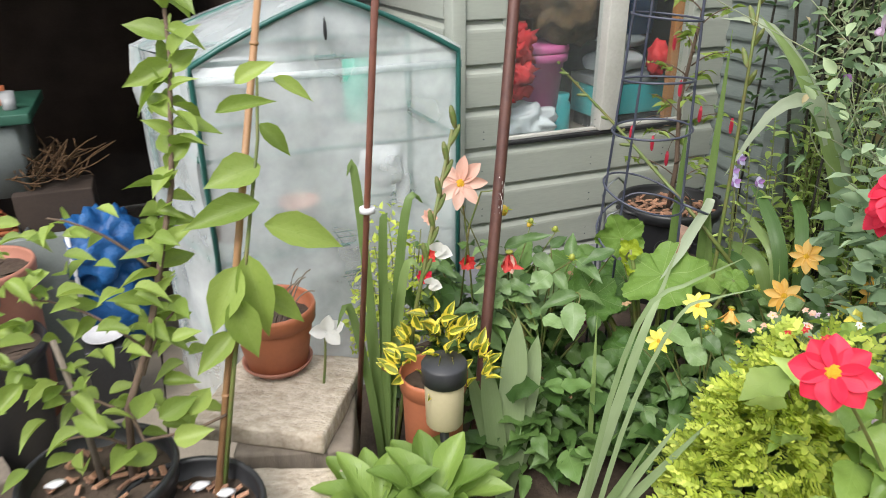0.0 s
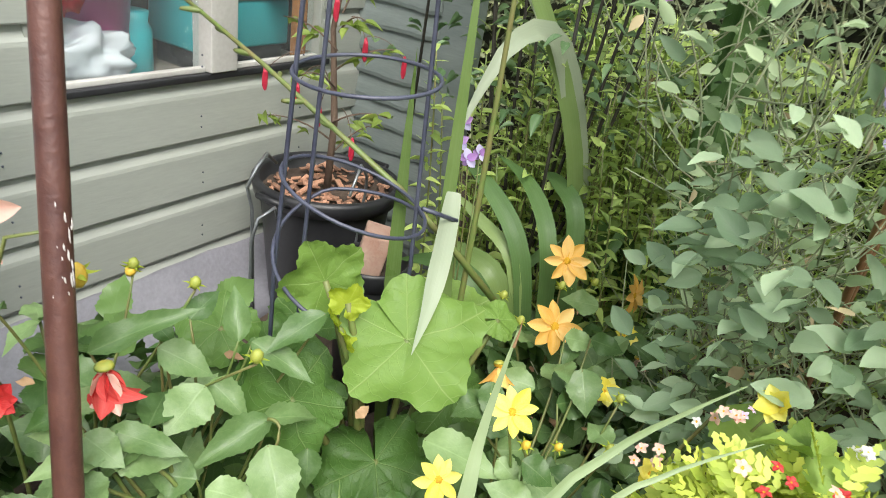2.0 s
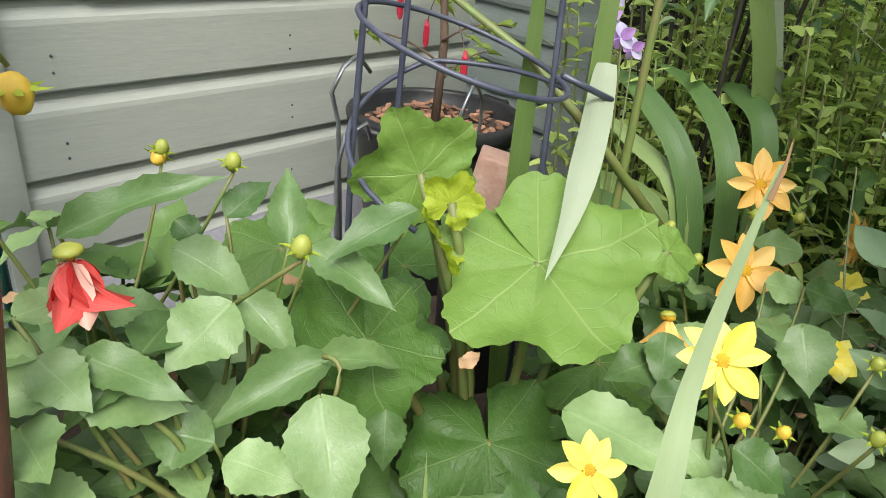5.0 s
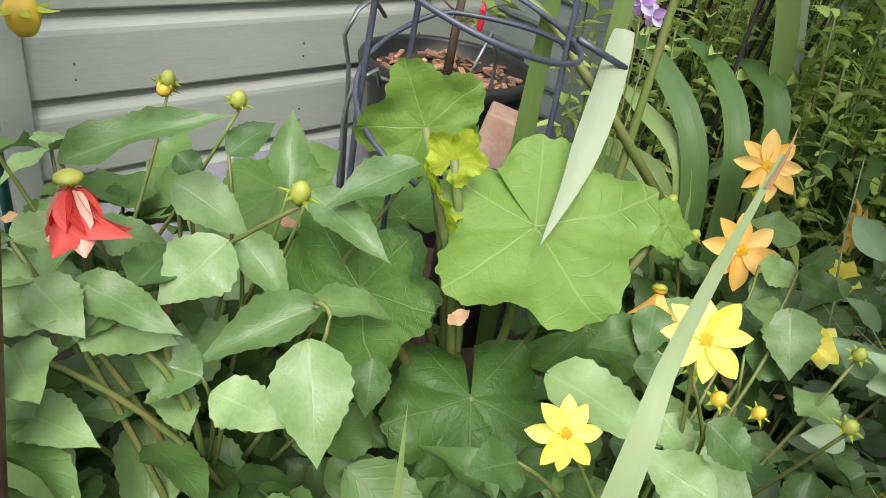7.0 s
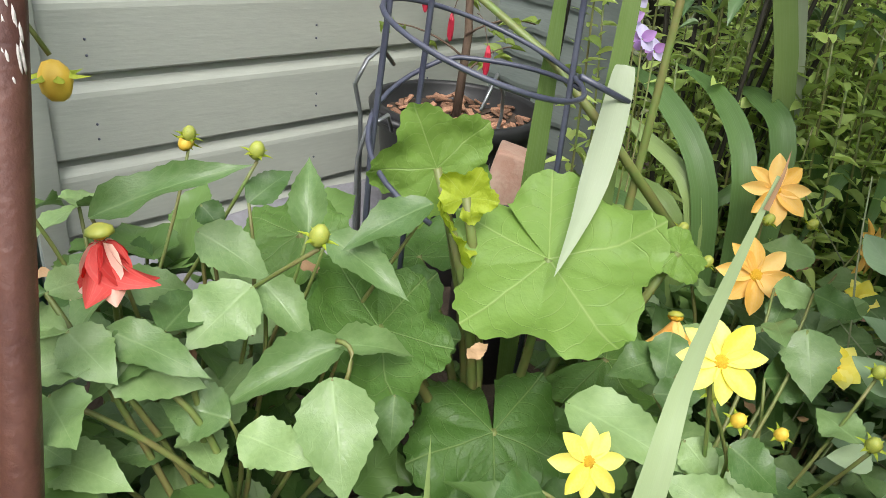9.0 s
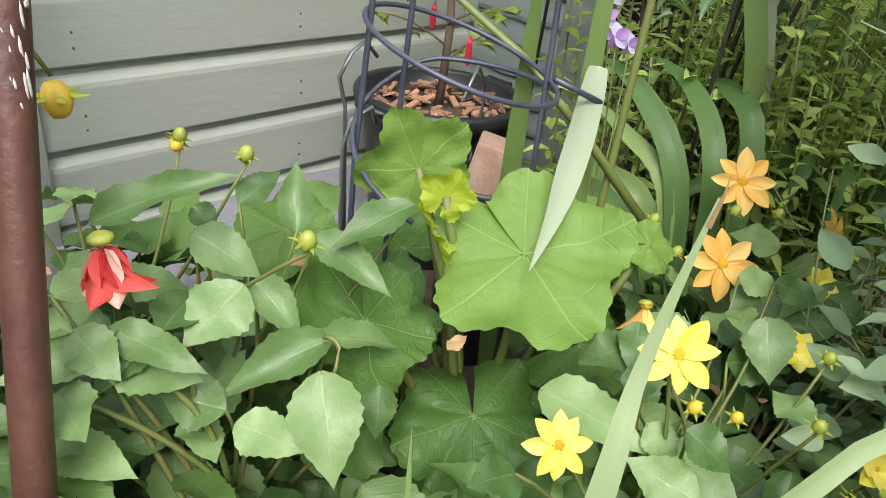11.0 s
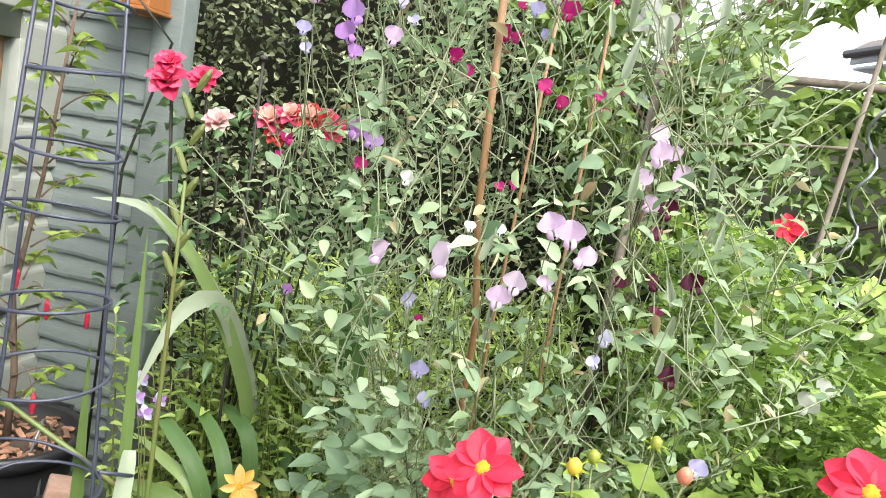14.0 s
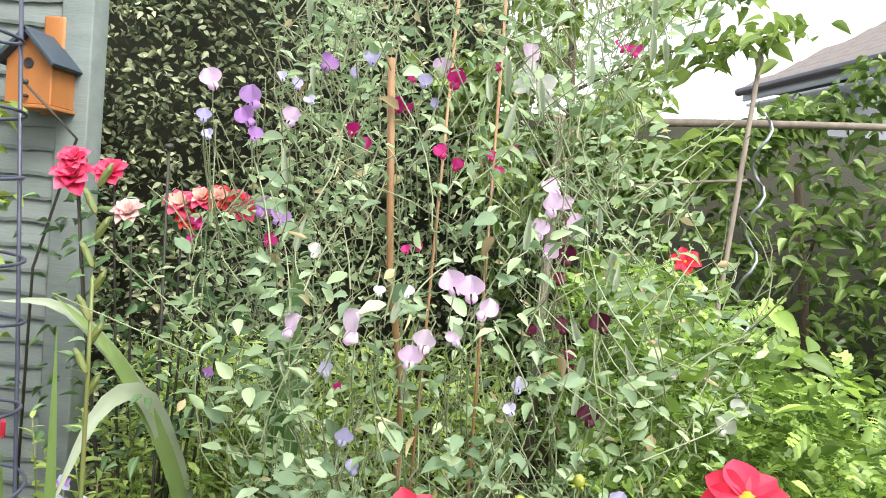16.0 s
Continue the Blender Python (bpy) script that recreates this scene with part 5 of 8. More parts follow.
joined(d1, "under_foliage", LM["dahlia"], scatter(rg, 260, lambda: (rg.uniform(1.72, 2.2), rg.uniform(1.45, 1.85), rg.uniform(0.22, 0.46)), (0.06, 0.1), (1.95, 1.7), (-0.3, 0.6)), L["dahlia_shade"], "shaded lower leaves")

# squash plant: broad leaves on thick stalks
sq = thing("squash_plant", "young squash plant with broad pale green lobed leaves", "plant", (2.25, 1.66, 0.2))
for base, way, up, size, mt, idx in (
    ((2.225, 1.577, 0.744), (-0.3, -0.95, -0.35), (-0.55, -0.5, 0.75), 0.25, "squash", 0),
    ((2.175, 1.717, 0.815), (-0.3, 0.3, 0.9), (-0.6, -0.6, 0.45), 0.15, "squash", 1),
    ((2.152, 1.661, 0.761), (-0.5, -0.3, 0.3), (-0.5, -0.6, 0.6), 0.085, "squash_new", 1),
    ((2.167, 1.661, 0.801), (0.3, -0.2, 0.9), (-0.6, -0.7, 0.3), 0.07, "squash_new", 1),
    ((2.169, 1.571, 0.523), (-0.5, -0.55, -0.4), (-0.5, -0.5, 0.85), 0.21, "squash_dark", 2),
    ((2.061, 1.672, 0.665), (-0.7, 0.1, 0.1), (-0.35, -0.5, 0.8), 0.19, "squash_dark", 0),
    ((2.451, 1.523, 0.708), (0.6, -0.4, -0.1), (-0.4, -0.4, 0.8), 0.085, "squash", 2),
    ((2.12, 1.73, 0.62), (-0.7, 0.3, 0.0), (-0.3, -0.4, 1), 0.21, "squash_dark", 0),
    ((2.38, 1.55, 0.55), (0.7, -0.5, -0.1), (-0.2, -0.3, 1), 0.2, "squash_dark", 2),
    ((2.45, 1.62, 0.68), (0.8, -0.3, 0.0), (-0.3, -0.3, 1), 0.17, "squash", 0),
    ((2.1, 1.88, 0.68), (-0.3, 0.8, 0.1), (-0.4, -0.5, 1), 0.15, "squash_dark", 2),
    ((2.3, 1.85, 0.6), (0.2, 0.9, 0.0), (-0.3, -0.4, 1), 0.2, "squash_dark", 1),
):
    leaf(sq, "squash", base, way, up, size, mt, idx)
    stem(sq, (2.25, 1.66, 0.22), base, 0.009, 0.0055, 0.04)

# orange and yellow dahlias
d2 = dahlia_bush("bushy dahlia with single orange flowers", (2.72, 1.5, 0.2), 0.27, 0.35, 0.66, 15, 2, (0.06, 0.1))
for k, (x, y, z, fx, fy, fz, r) in enumerate(((2.726, 1.514, 0.734, -0.75, -0.5, 0.45, 0.05), (2.608, 1.468, 0.644, -0.75, -0.45, 0.5, 0.054), (2.88, 1.39, 0.64, -0.2, -0.9, 0.3, 0.045), (2.44, 1.5, 0.62, -0.2, -0.2, -0.6, 0.05))):
    single_dahlia(d2, (x, y, z), (fx, fy, fz), r, "orange", 8, 0.12 if fz > 0 else 1.0, k + 20)
    stem(d2, (2.7, 1.5, 0.3), (x + 0.01, y + 0.01, z - 0.01), 0.003, 0.002)
for x, y, z in ((2.58, 1.58, 0.68), (2.66, 1.49, 0.71), (2.79, 1.46, 0.68), (2.55, 1.52, 0.66)):
    bud(d2, (x, y, z), (0.2, -0.3, 0.8), 0.011, "budgreen")
d3 = dahlia_bush("bushy dahlia with single yellow flowers", (2.22, 1.32, 0.2), 0.27, 0.3, 0.58, 16, 3, (0.07, 0.12))
for k, (x, y, z, fx, fy, fz, r) in enumerate(((2.133, 1.356, 0.756, -0.6, -0.45, 0.6, 0.036), (2.082, 1.423, 0.623, -0.5, -0.55, 0.5, 0.034), (2.2, 1.25, 0.56, -0.2, -0.7, 0.3, 0.032))):
    single_dahlia(d3, (x, y, z), (fx, fy, fz), r, "yellow", 8, 0.15, k + 30)
    stem(d3, (2.2, 1.32, 0.3), (x + 0.01, y + 0.01, z - 0.01), 0.003, 0.002)

rg = random.Random(29)
for k in range(120):
    q = (rg.uniform(2.1, 2.85), rg.uniform(1.1, 1.46), rg.uniform(0.44, 0.64))
    leaf(d3, "dahlia", q, way_of(rg.uniform(0, 6.28), rg.uniform(-0.5, 0.3)), (rg.gauss(-0.45, 0.3), rg.gauss(-0.15, 0.3), 0.9), rg.uniform(0.055, 0.1), "dahlia", k)
    if k % 8 == 0:
        stem(d3, (2.35, 1.32, 0.3), q, 0.0035, 0.002)
for k, (x, y, z) in enumerate(((2.5, 1.32, 0.6), (2.32, 1.18, 0.62), (2.72, 1.36, 0.6))):
    single_dahlia(d3, (x, y, z), (-0.5, -0.3, 0.5), 0.03, "yellow", 7, 0.75, k + 130, "wide")
for x, y, z in ((2.2, 1.37, 0.68), (2.4, 1.27, 0.67), (2.28, 1.24, 0.66)):
    bud(d3, (x, y, z), (-0.2, -0.2, 0.9), 0.01, "budgreen")
    stem(d3, (2.3, 1.32, 0.4), (x, y, z - 0.01), 0.0025, 0.002)

joined(d3, "under_foliage", LM["dahlia"], scatter(rg, 300, lambda: (rg.uniform(2.05, 2.85), rg.uniform(1.15, 1.55), rg.uniform(0.22, 0.5)), (0.06, 0.1), (2.4, 1.35), (-0.3, 0.6)), L["dahlia_shade"], "shaded lower leaves")

# lime ferny plant
lp = thing("ferny_plant", "lime green ferny bedding plant with small pink and white flowers", "plant", (2.02, 1.0, 0.2))
rg = random.Random(8)


def dome(cx, cy, rx, ry, z0, z1):
    a, r = rg.uniform(0, math.tau), math.sqrt(rg.random())
    return (cx + rx * r * math.cos(a), cy + ry * r * math.sin(a), z0 + (z1 - z0) * (1 - 0.75 * r * r) * rg.uniform(0.65, 1.0))


joined(lp, "foliage", LM["feather"], scatter(rg, 1500, lambda: dome(2.13, 0.99, 0.26, 0.24, 0.25, 0.88), (0.036, 0.068), (2.1, 1.0), (-0.1, 0.8), 0.8, 0.5), L["lime"], "lime green cut leaves")

for k in range(7):
    q = dome(2.13, 0.99, 0.24, 0.22, 0.7, 0.91)
    single_dahlia(lp, (q[0], q[1], q[2] + 0.015), (-0.4 + rg.gauss(0, 0.3), -0.3, 0.8), rg.uniform(0.007, 0.011), rg.choice(("white", "peach", "white")), 5, 0.2, k + 200, "wide", 0.25)

# sweet peas on canes
spx, spy = 2.85, 0.9
sp = thing("sweet_pea_tower", "sweet peas climbing a wigwam of bamboo canes", "plant", (spx, spy, 0.15))
rg = random.Random(10)


def tower(r0=0.47, r1=0.5, z0=0.25, z1=2.4):
    z = z0 + (z1 - z0) * rg.random() ** 1.15
    f = (z - z0) / (z1 - z0)
    r = (r0 + (r1 - r0) * f) * (1 + 0.25 * math.sin(z * 5 + 1)) * math.sqrt(rg.uniform(0.3, 1.15))
    a = rg.uniform(0, math.tau)
    return (spx + r * math.cos(a) * 0.95, spy + r * math.sin(a) * (1.0 + 0.25 * f), z)


joined(sp, "foliage", LM["oval"] + LM["pea"][:1], scatter(rg, 5000, tower, (0.022, 0.046), (spx, spy), (-0.5, 0.9), 0.8, 0.5), L["pea"], "grey-green pea leaves")
joined(sp, "broad_foliage", [LM["oval"][0], LM["spoon"][0], LM["oval"][1]], scatter(rg, 420, tower, (0.035, 0.06), (spx, spy), (-0.5, 0.8), 0.8, 0.5), L["peabig"], "rounded grey-green leaves")
joined(sp, "dry_leaves", LM["narrow"] + LM["small"], scatter(rg, 420, tower, (0.025, 0.055), (spx, spy), (-1.2, 0.6), 0.3), L["dry"], "dried straw-coloured leaves")


def tower_front():
    z = rg.uniform(0.35, 1.75)
    a, r = rg.uniform(2.2, 3.7), rg.uniform(0.42, 0.54) * (1 + 0.2 * math.sin(z * 5 + 1))
    return (spx + r * math.cos(a) * 0.95, spy + r * math.sin(a), z)


joined(sp, "front_foliage", LM["oval"], scatter(rg, 220, tower_front, (0.035, 0.062), (spx, spy), (-0.4, 0.9), 0.8, 0.5), L["peabig"], "rounded grey-green leaves")


def tower_low():
    z = rg.uniform(0.5, 1.12)
    a, r = rg.uniform(2.3, 3.5), rg.uniform(0.44, 0.56)
    return (spx + r * math.cos(a), spy + r * math.sin(a), z)


joined(sp, "low_foliage", LM["oval"][:1], scatter(rg, 260, tower_low, (0.04, 0.07), (spx, spy), (-0.5, 0.6), 0.8, 0.6), L["peabig"], "broad blue-green lower leaves")
bm = bmesh.new()
for k in range(1500):
    a = Vector(tower())
    b = a + Vector((rg.gauss(0, 0.1), rg.gauss(0, 0.1), rg.uniform(0.05, 0.28)))
    tube(bm, bend(a - sp.matrix_basis.translation, b - sp.matrix_basis.translation, rg.gauss(0, 0.03), 4, (rg.gauss(0, 1), rg.gauss(0, 1), 0)), 0.0019, 0.0012, 4, False)
part("tendril_tangle", bm, M["paleStem"], sp, "pale tangled pea stems")["kind"] = "stuff"
for k in range(2):
    a = -0.6 + 1.3 * k
    part("cane", tube(bmesh.new(), [(0.15 * math.cos(a), 0.15 * math.sin(a), 0), (0.1 * math.cos(a), 0.1 * math.sin(a), 2.2)], 0.0045, 0.004, 8), M["cane"], sp)
part("cane", tube(bmesh.new(), [(0.05, 0.1, 0), (-0.08, 0.11, 1.1), (-0.24, 0.14, 1.4), (-0.33, 0.16, 1.85)], 0.0085, 0.008, 8), M["cane"], sp, "thick tan bamboo cane")


def pea_flower(name):
    """A sweet pea bloom: broad upright standard and two folded wings."""
    vs, fs, uv = [], [], []
    n, m = 8, 8
    for i in range(n + 1):
        for j in range(m + 1):
            u, v = i / n, j / m * 2 - 1
            w = 0.56 * math.sin(math.pi * (0.1 + 0.78 * u)) ** 0.65
            x, y = w * v, 0.22 + 0.72 * u - 0.04 * (1 - abs(v)) ** 4 * u
            z = -0.26 * u * u + 0.2 * abs(v) ** 1.6 * (0.3 + u) + 0.055 * u * math.sin(v * 9 + u * 4) + 0.1 * abs(v) ** 0.5
            vs.append((x, y, z))
            uv.append((u, (v + 1) / 2))
    for i in range(n):
        for j in range(m):
            o = i * (m + 1) + j
            fs.append((o, o + 1, o + m + 2, o + m + 1))
    for sgn in (-1, 1):
        o = len(vs)
        for i in range(7):
            for j in range(4):
                u, v = i / 6, j / 3
                r = 0.2 * math.sin(math.pi * (0.08 + 0.86 * u)) ** 0.7
                vs.append((sgn * (0.04 + r * 1.1 * math.sin(v * 2.2)), 0.3 - 0.42 * u + 0.06 * v * math.sin(u * 8), 0.1 + 0.1 * u + r * 1.2 * math.cos(v * 2.2)))
                uv.append((u, v))
        for i in range(6):
            for j in range(3):
                q = o + i * 4 + j
                fs.append((q, q + 1, q + 5, q + 4))
    return mesh_of(name, vs, fs, uv)


pf = {}
for c in ("lilac", "violet", "blue", "magenta", "maroon", "white"):
    pf[c] = pea_flower("sweet_pea_flower")
    pf[c].materials.append(FL[c])


def pea_bloom(p, col, s, seed):
    r2 = random.Random(seed)
    f = Vector((-1, r2.gauss(0, 0.6), r2.gauss(0.15, 0.35)))
    up = Vector((r2.gauss(-0.2, 0.3), r2.gauss(0, 0.35), 1))
    put("flower", pf[col], None, sp, "", frame_of(Vector(p) - sp.matrix_basis.translation, up, f, s))


def ribbon(parent, pts, width, material, name="blade", fold=0.25, side=None, face=(-0.7, -0.45, 0.5), taper=False):
    """A strap leaf bent along a path of points, widest in the middle, with a folded rib."""
    pts = [Vector(q) for q in pts]
    o = parent.matrix_basis.translation
    n = 14
    path = []
    m = len(pts) - 1
    for i in range(n + 1):
        u = i / n * m
        k = min(int(u), m - 1)
        f = u - k
        p0, p1, p2, p3 = pts[max(k - 1, 0)], pts[k], pts[k + 1], pts[min(k + 2, m)]
        path.append(0.5 * ((2 * p1) + (p2 - p0) * f + (2 * p0 - 5 * p1 + 4 * p2 - p3) * f * f + (3 * p1 - p0 - 3 * p2 + p3) * f ** 3))
    vs, fs, uv = [], [], []
    for i, q in enumerate(path):
        d = (path[min(i + 1, n)] - path[max(i - 1, 0)]).normalized()
        s = Vector(side) if side else d.cross(Vector(face))
        s = (s - d * s.dot(d)).normalized()
        up = s.cross(d)
        w = width / 2 * (max(0.06, (1 - i / n) ** 0.8) if taper else blade(i / n))
        for v in (-1, -0.5, 0, 0.5, 1):
            vs.append(tuple(q - o + s * (w * v) + up * (fold * w * abs(v))))
            uv.append((i / n, (v + 1) / 2))
    for i in range(n):
        for j in range(4):
            fs.append((i * 5 + j, i * 5 + j + 1, i * 5 + j + 6, i * 5 + j + 5))
    return put(name, mesh_of(name, vs, fs, uv), L[material], parent)


# single dahlia leaves in front, each laid where it grows
def own_leaves(parent, rows, foot):
    for base, way, up, ln, wide, mt, idx in rows:
        leaf(parent, "dahlia", base, way, up, ln * 1.04, mt, idx, wide / (0.62, 0.52, 0.7)[idx])
        b = Vector(base)
        stem(parent, b.lerp(Vector(foot), 0.55), b, 0.0032, 0.0018, 0.02)


own_leaves(d1, (
    ((1.808, 1.812, 0.789), (0.09, -0.08, 0.07), (-0.2, -0.4, 0.7), 0.144, 0.27, "dahlia", 0),
    ((1.786, 1.745, 0.715), (0.04, -0.09, -0.01), (-0.2, -0.5, 0.7), 0.101, 0.38, "dahlia", 2),
    ((1.910, 1.717, 0.728), (-0.07, -0.01, -0.03), (-0.2, -0.4, 0.7), 0.081, 0.80, "dahlia", 2),
    ((1.905, 1.807, 0.750), (0.04, -0.07, -0.03), (-0.3, -0.5, 0.7), 0.084, 0.61, "dahlia", 0),
    ((1.993, 1.743, 0.751), (0.02, 0.03, 0.07), (-0.5, -0.6, 0.5), 0.079, 0.49, "dahlia", 1),
    ((2.090, 1.664, 0.791), (-0.09, 0.02, -0.02), (-0.2, -0.3, 0.8), 0.100, 0.43, "dahlia", 0),
    ((2.006, 1.727, 0.750), (0.02, -0.10, -0.02), (-0.3, -0.3, 0.7), 0.104, 0.41, "dahlia", 0),
), (1.9, 1.85, 0.3))
own_leaves(d1, (
    ((1.958, 1.655, 0.675), (0.09, -0.04, -0.01), (-0.3, -0.3, 0.8), 0.097, 0.36, "dahlia", 1),
    ((1.965, 1.647, 0.676), (-0.11, 0.02, -0.01), (-0.2, -0.4, 0.8), 0.115, 0.42, "dahlia", 1),
    ((1.928, 1.726, 0.722), (0.01, -0.07, -0.03), (-0.3, -0.4, 0.7), 0.073, 0.58, "dahlia", 1),
    ((1.854, 1.668, 0.630), (-0.04, 0.05, 0.01), (-0.2, -0.4, 0.8), 0.065, 0.84, "dahlia", 2),
    ((1.920, 1.603, 0.685), (-0.04, -0.07, -0.06), (-0.4, -0.4, 0.8), 0.103, 0.66, "dahlia", 0),
    ((1.850, 1.642, 0.633), (0.03, -0.07, 0.00), (-0.2, -0.3, 0.8), 0.073, 0.68, "dahlia", 2),
    ((1.932, 1.850, 0.756), (0.01, -0.03, -0.02), (-0.3, -0.5, 0.7), 0.037, 0.82, "dahlia", 1),
), (1.9, 1.75, 0.3))
own_leaves(d1, (
    ((1.978, 1.831, 0.754), (0.05, -0.00, 0.03), (-0.3, -0.4, 0.7), 0.063, 0.60, "dahlia", 0),
    ((1.723, 1.736, 0.612), (0.03, -0.07, 0.01), (-0.1, -0.4, 0.8), 0.080, 0.59, "dahlia", 0),
    ((1.814, 1.710, 0.582), (-0.04, 0.02, 0.01), (-0.1, -0.3, 0.8), 0.050, 0.64, "dahlia", 1),
    ((2.000, 1.602, 0.626), (-0.03, -0.03, -0.04), (-0.3, -0.3, 0.8), 0.055, 0.72, "dahlia", 1),
), (1.9, 1.75, 0.3))
own_leaves(d3, (
    ((2.134, 1.483, 0.625), (0.00, -0.13, 0.02), (-0.4, -0.1, 0.8), 0.128, 0.49, "dahlia", 0),
    ((2.297, 1.460, 0.658), (-0.06, -0.03, -0.03), (-0.5, -0.2, 0.7), 0.068, 0.65, "dahlia", 2),
    ((2.457, 1.359, 0.652), (-0.05, -0.04, -0.05), (-0.6, -0.1, 0.6), 0.082, 0.78, "dahlia", 0),
    ((2.150, 1.329, 0.671), (0.01, -0.05, -0.02), (-0.4, -0.1, 0.8), 0.056, 0.80, "dahlia", 0),
    ((2.157, 1.369, 0.644), (-0.00, -0.04, -0.02), (-0.4, -0.1, 0.8), 0.046, 0.85, "dahlia", 2),
    ((2.010, 1.424, 0.632), (-0.05, 0.01, 0.02), (-0.3, -0.2, 0.9), 0.055, 0.85, "dahlia", 0),
    ((2.575, 1.390, 0.646), (0.04, -0.06, -0.02), (-0.5, -0.1, 0.6), 0.076, 0.61, "dahlia", 2),
    ((2.540, 1.431, 0.647), (0.04, -0.05, -0.01), (-0.5, -0.1, 0.6), 0.068, 0.68, "dahlia", 2),
), (2.22, 1.36, 0.3))
bud(d1, (1.932, 1.602, 0.654), (-0.1, -0.15, -1), 0.018, "budred")
stem(d1, (1.945, 1.63, 0.7), (1.933, 1.603, 0.669), 0.003, 0.002)


# gladiolus by the support: folded pale blade, tall stalks, leaning old spike
gl = thing("gladiolus", "gladiolus with one folded pale blade and tall stalks", "plant", (2.46, 1.66, 0.2))
ribbon(gl, ((2.45, 1.665, 0.22), (2.46, 1.665, 0.6), (2.43, 1.672, 0.9)), 0.03, "blade")
ribbon(gl, ((2.425, 1.665, 0.905), (2.40, 1.652, 0.88), (2.312, 1.606, 0.838), (2.245, 1.577, 0.779), (2.172, 1.553, 0.73)), 0.036, "pale", side=(0.55, -0.6, 0.25))
for x, y, zt, w in ((2.425, 1.672, 1.4, 0.026), (2.37, 1.735, 1.15, 0.03)):
    ribbon(gl, ((x + 0.02, y - 0.01, 0.22), (x, y, zt * 0.55), (x, y + 0.012, zt)), w, "blade", side=(0.6, -0.7, 0))
stem(gl, (2.43, 1.62, 0.25), (2.45, 1.63, 1.5), 0.008, 0.004, 0.01)
part("old_spike", tube(bmesh.new(), [Vector(q) - gl.matrix_basis.translation for q in ((2.48, 1.56, 0.69), (2.41, 1.65, 0.81), (2.354, 1.735, 0.905), (2.37, 2.1, 1.04), (2.393, 2.5, 1.165))], 0.0075, 0.004, 7), M["stem"], gl, "leaning pale green flower spike")
rng = random.Random(2)
for k in range(9):
    q = Vector((2.36, 1.9, 0.97)).lerp(Vector((2.395, 2.52, 1.18)), k / 8)
    bm = blob(bmesh.new(), (0, 0.022, 0), (0.006, 0.024, 0.006), k, 0.2, 2)
    s = part("seed_pod", bm, M["stem"], gl)
    s.matrix_basis = Matrix.Translation(q - gl.matrix_basis.translation) @ Matrix.Rotation(rng.uniform(-0.4, 0.4) + (0.5 if k % 2 else -0.5), 4, "Z")
bm = blob(bmesh.new(), (0, 0, 0.02), (0.008, 0.008, 0.03), 3, 0.2, 2)
sme = bpy.data.meshes.new("seed_pod")
bm.to_mesh(sme)
bm.free()
for k in range(9):
    put("seed_pod", sme, M["stem"], gl, "", Matrix.Translation((2.45 + 0.008 * (-1) ** k - 2.46, 1.63 - 1.66, 1.05 + 0.055 * k)) @ Matrix.Rotation(0.5 * (-1) ** k, 4, "X"))

# arching broad leaves
ar = thing("arching_lily", "broad arching strap leaves in the border", "plant", (2.98, 1.58, 0.2))
for pts, w, mt in (
    (((2.98, 1.55, 0.3), (2.95, 1.62, 0.8), (2.86, 1.70, 1.12), (2.72, 1.75, 1.13), (2.58, 1.78, 0.92)), 0.055, "pale"),
    (((2.99, 1.56, 0.3), (2.93, 1.63, 0.85), (2.82, 1.76, 1.22), (2.74, 1.9, 1.4)), 0.042, "blade"),
    (((3.0, 1.54, 0.3), (2.96, 1.64, 0.9), (2.8, 1.86, 1.33), (2.7, 2.02, 1.38)), 0.04, "pale"),
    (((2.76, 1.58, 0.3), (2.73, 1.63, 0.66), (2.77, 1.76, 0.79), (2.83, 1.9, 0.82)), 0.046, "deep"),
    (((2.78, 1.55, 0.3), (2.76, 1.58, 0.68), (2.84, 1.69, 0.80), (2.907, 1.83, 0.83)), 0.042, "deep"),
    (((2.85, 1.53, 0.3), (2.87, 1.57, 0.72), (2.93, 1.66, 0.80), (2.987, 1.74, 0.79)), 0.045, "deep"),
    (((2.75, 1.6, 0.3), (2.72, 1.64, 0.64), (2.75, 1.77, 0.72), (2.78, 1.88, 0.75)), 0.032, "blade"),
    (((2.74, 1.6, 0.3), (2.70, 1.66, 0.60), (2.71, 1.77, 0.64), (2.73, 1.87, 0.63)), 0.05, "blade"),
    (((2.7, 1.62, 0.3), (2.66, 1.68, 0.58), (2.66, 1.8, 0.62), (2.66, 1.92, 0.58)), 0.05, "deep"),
):
    ribbon(ar, pts, w, mt)


def strap_clump(name, label, loc, rows, mt="deep", w=0.045):
    """A clump of strap leaves; rows: reach in x and y, height, droop."""
    p = thing(name, label, "plant", loc)
    for rx, ry, h, dr in rows:
        a = Vector(loc)
        ribbon(p, (a, a + Vector((rx * 0.25, ry * 0.25, h * 0.55)), a + Vector((rx * 0.65, ry * 0.65, h)), a + Vector((rx, ry, h - dr))), w, mt)
    return p


rg = random.Random(77)
for n, (x, y) in enumerate(((3.15, 1.45), (3.3, 1.75))):
    rows = [(rg.uniform(-0.35, 0.35), rg.uniform(-0.35, 0.3), rg.uniform(0.4, 0.62), rg.uniform(0.0, 0.2)) for _ in range(6)]
    strap_clump("strap_leaved_plant", "dark green strap leaves in the border", (x, y, 0.2), rows, "deep" if n % 2 == 0 else "blade", 0.042)
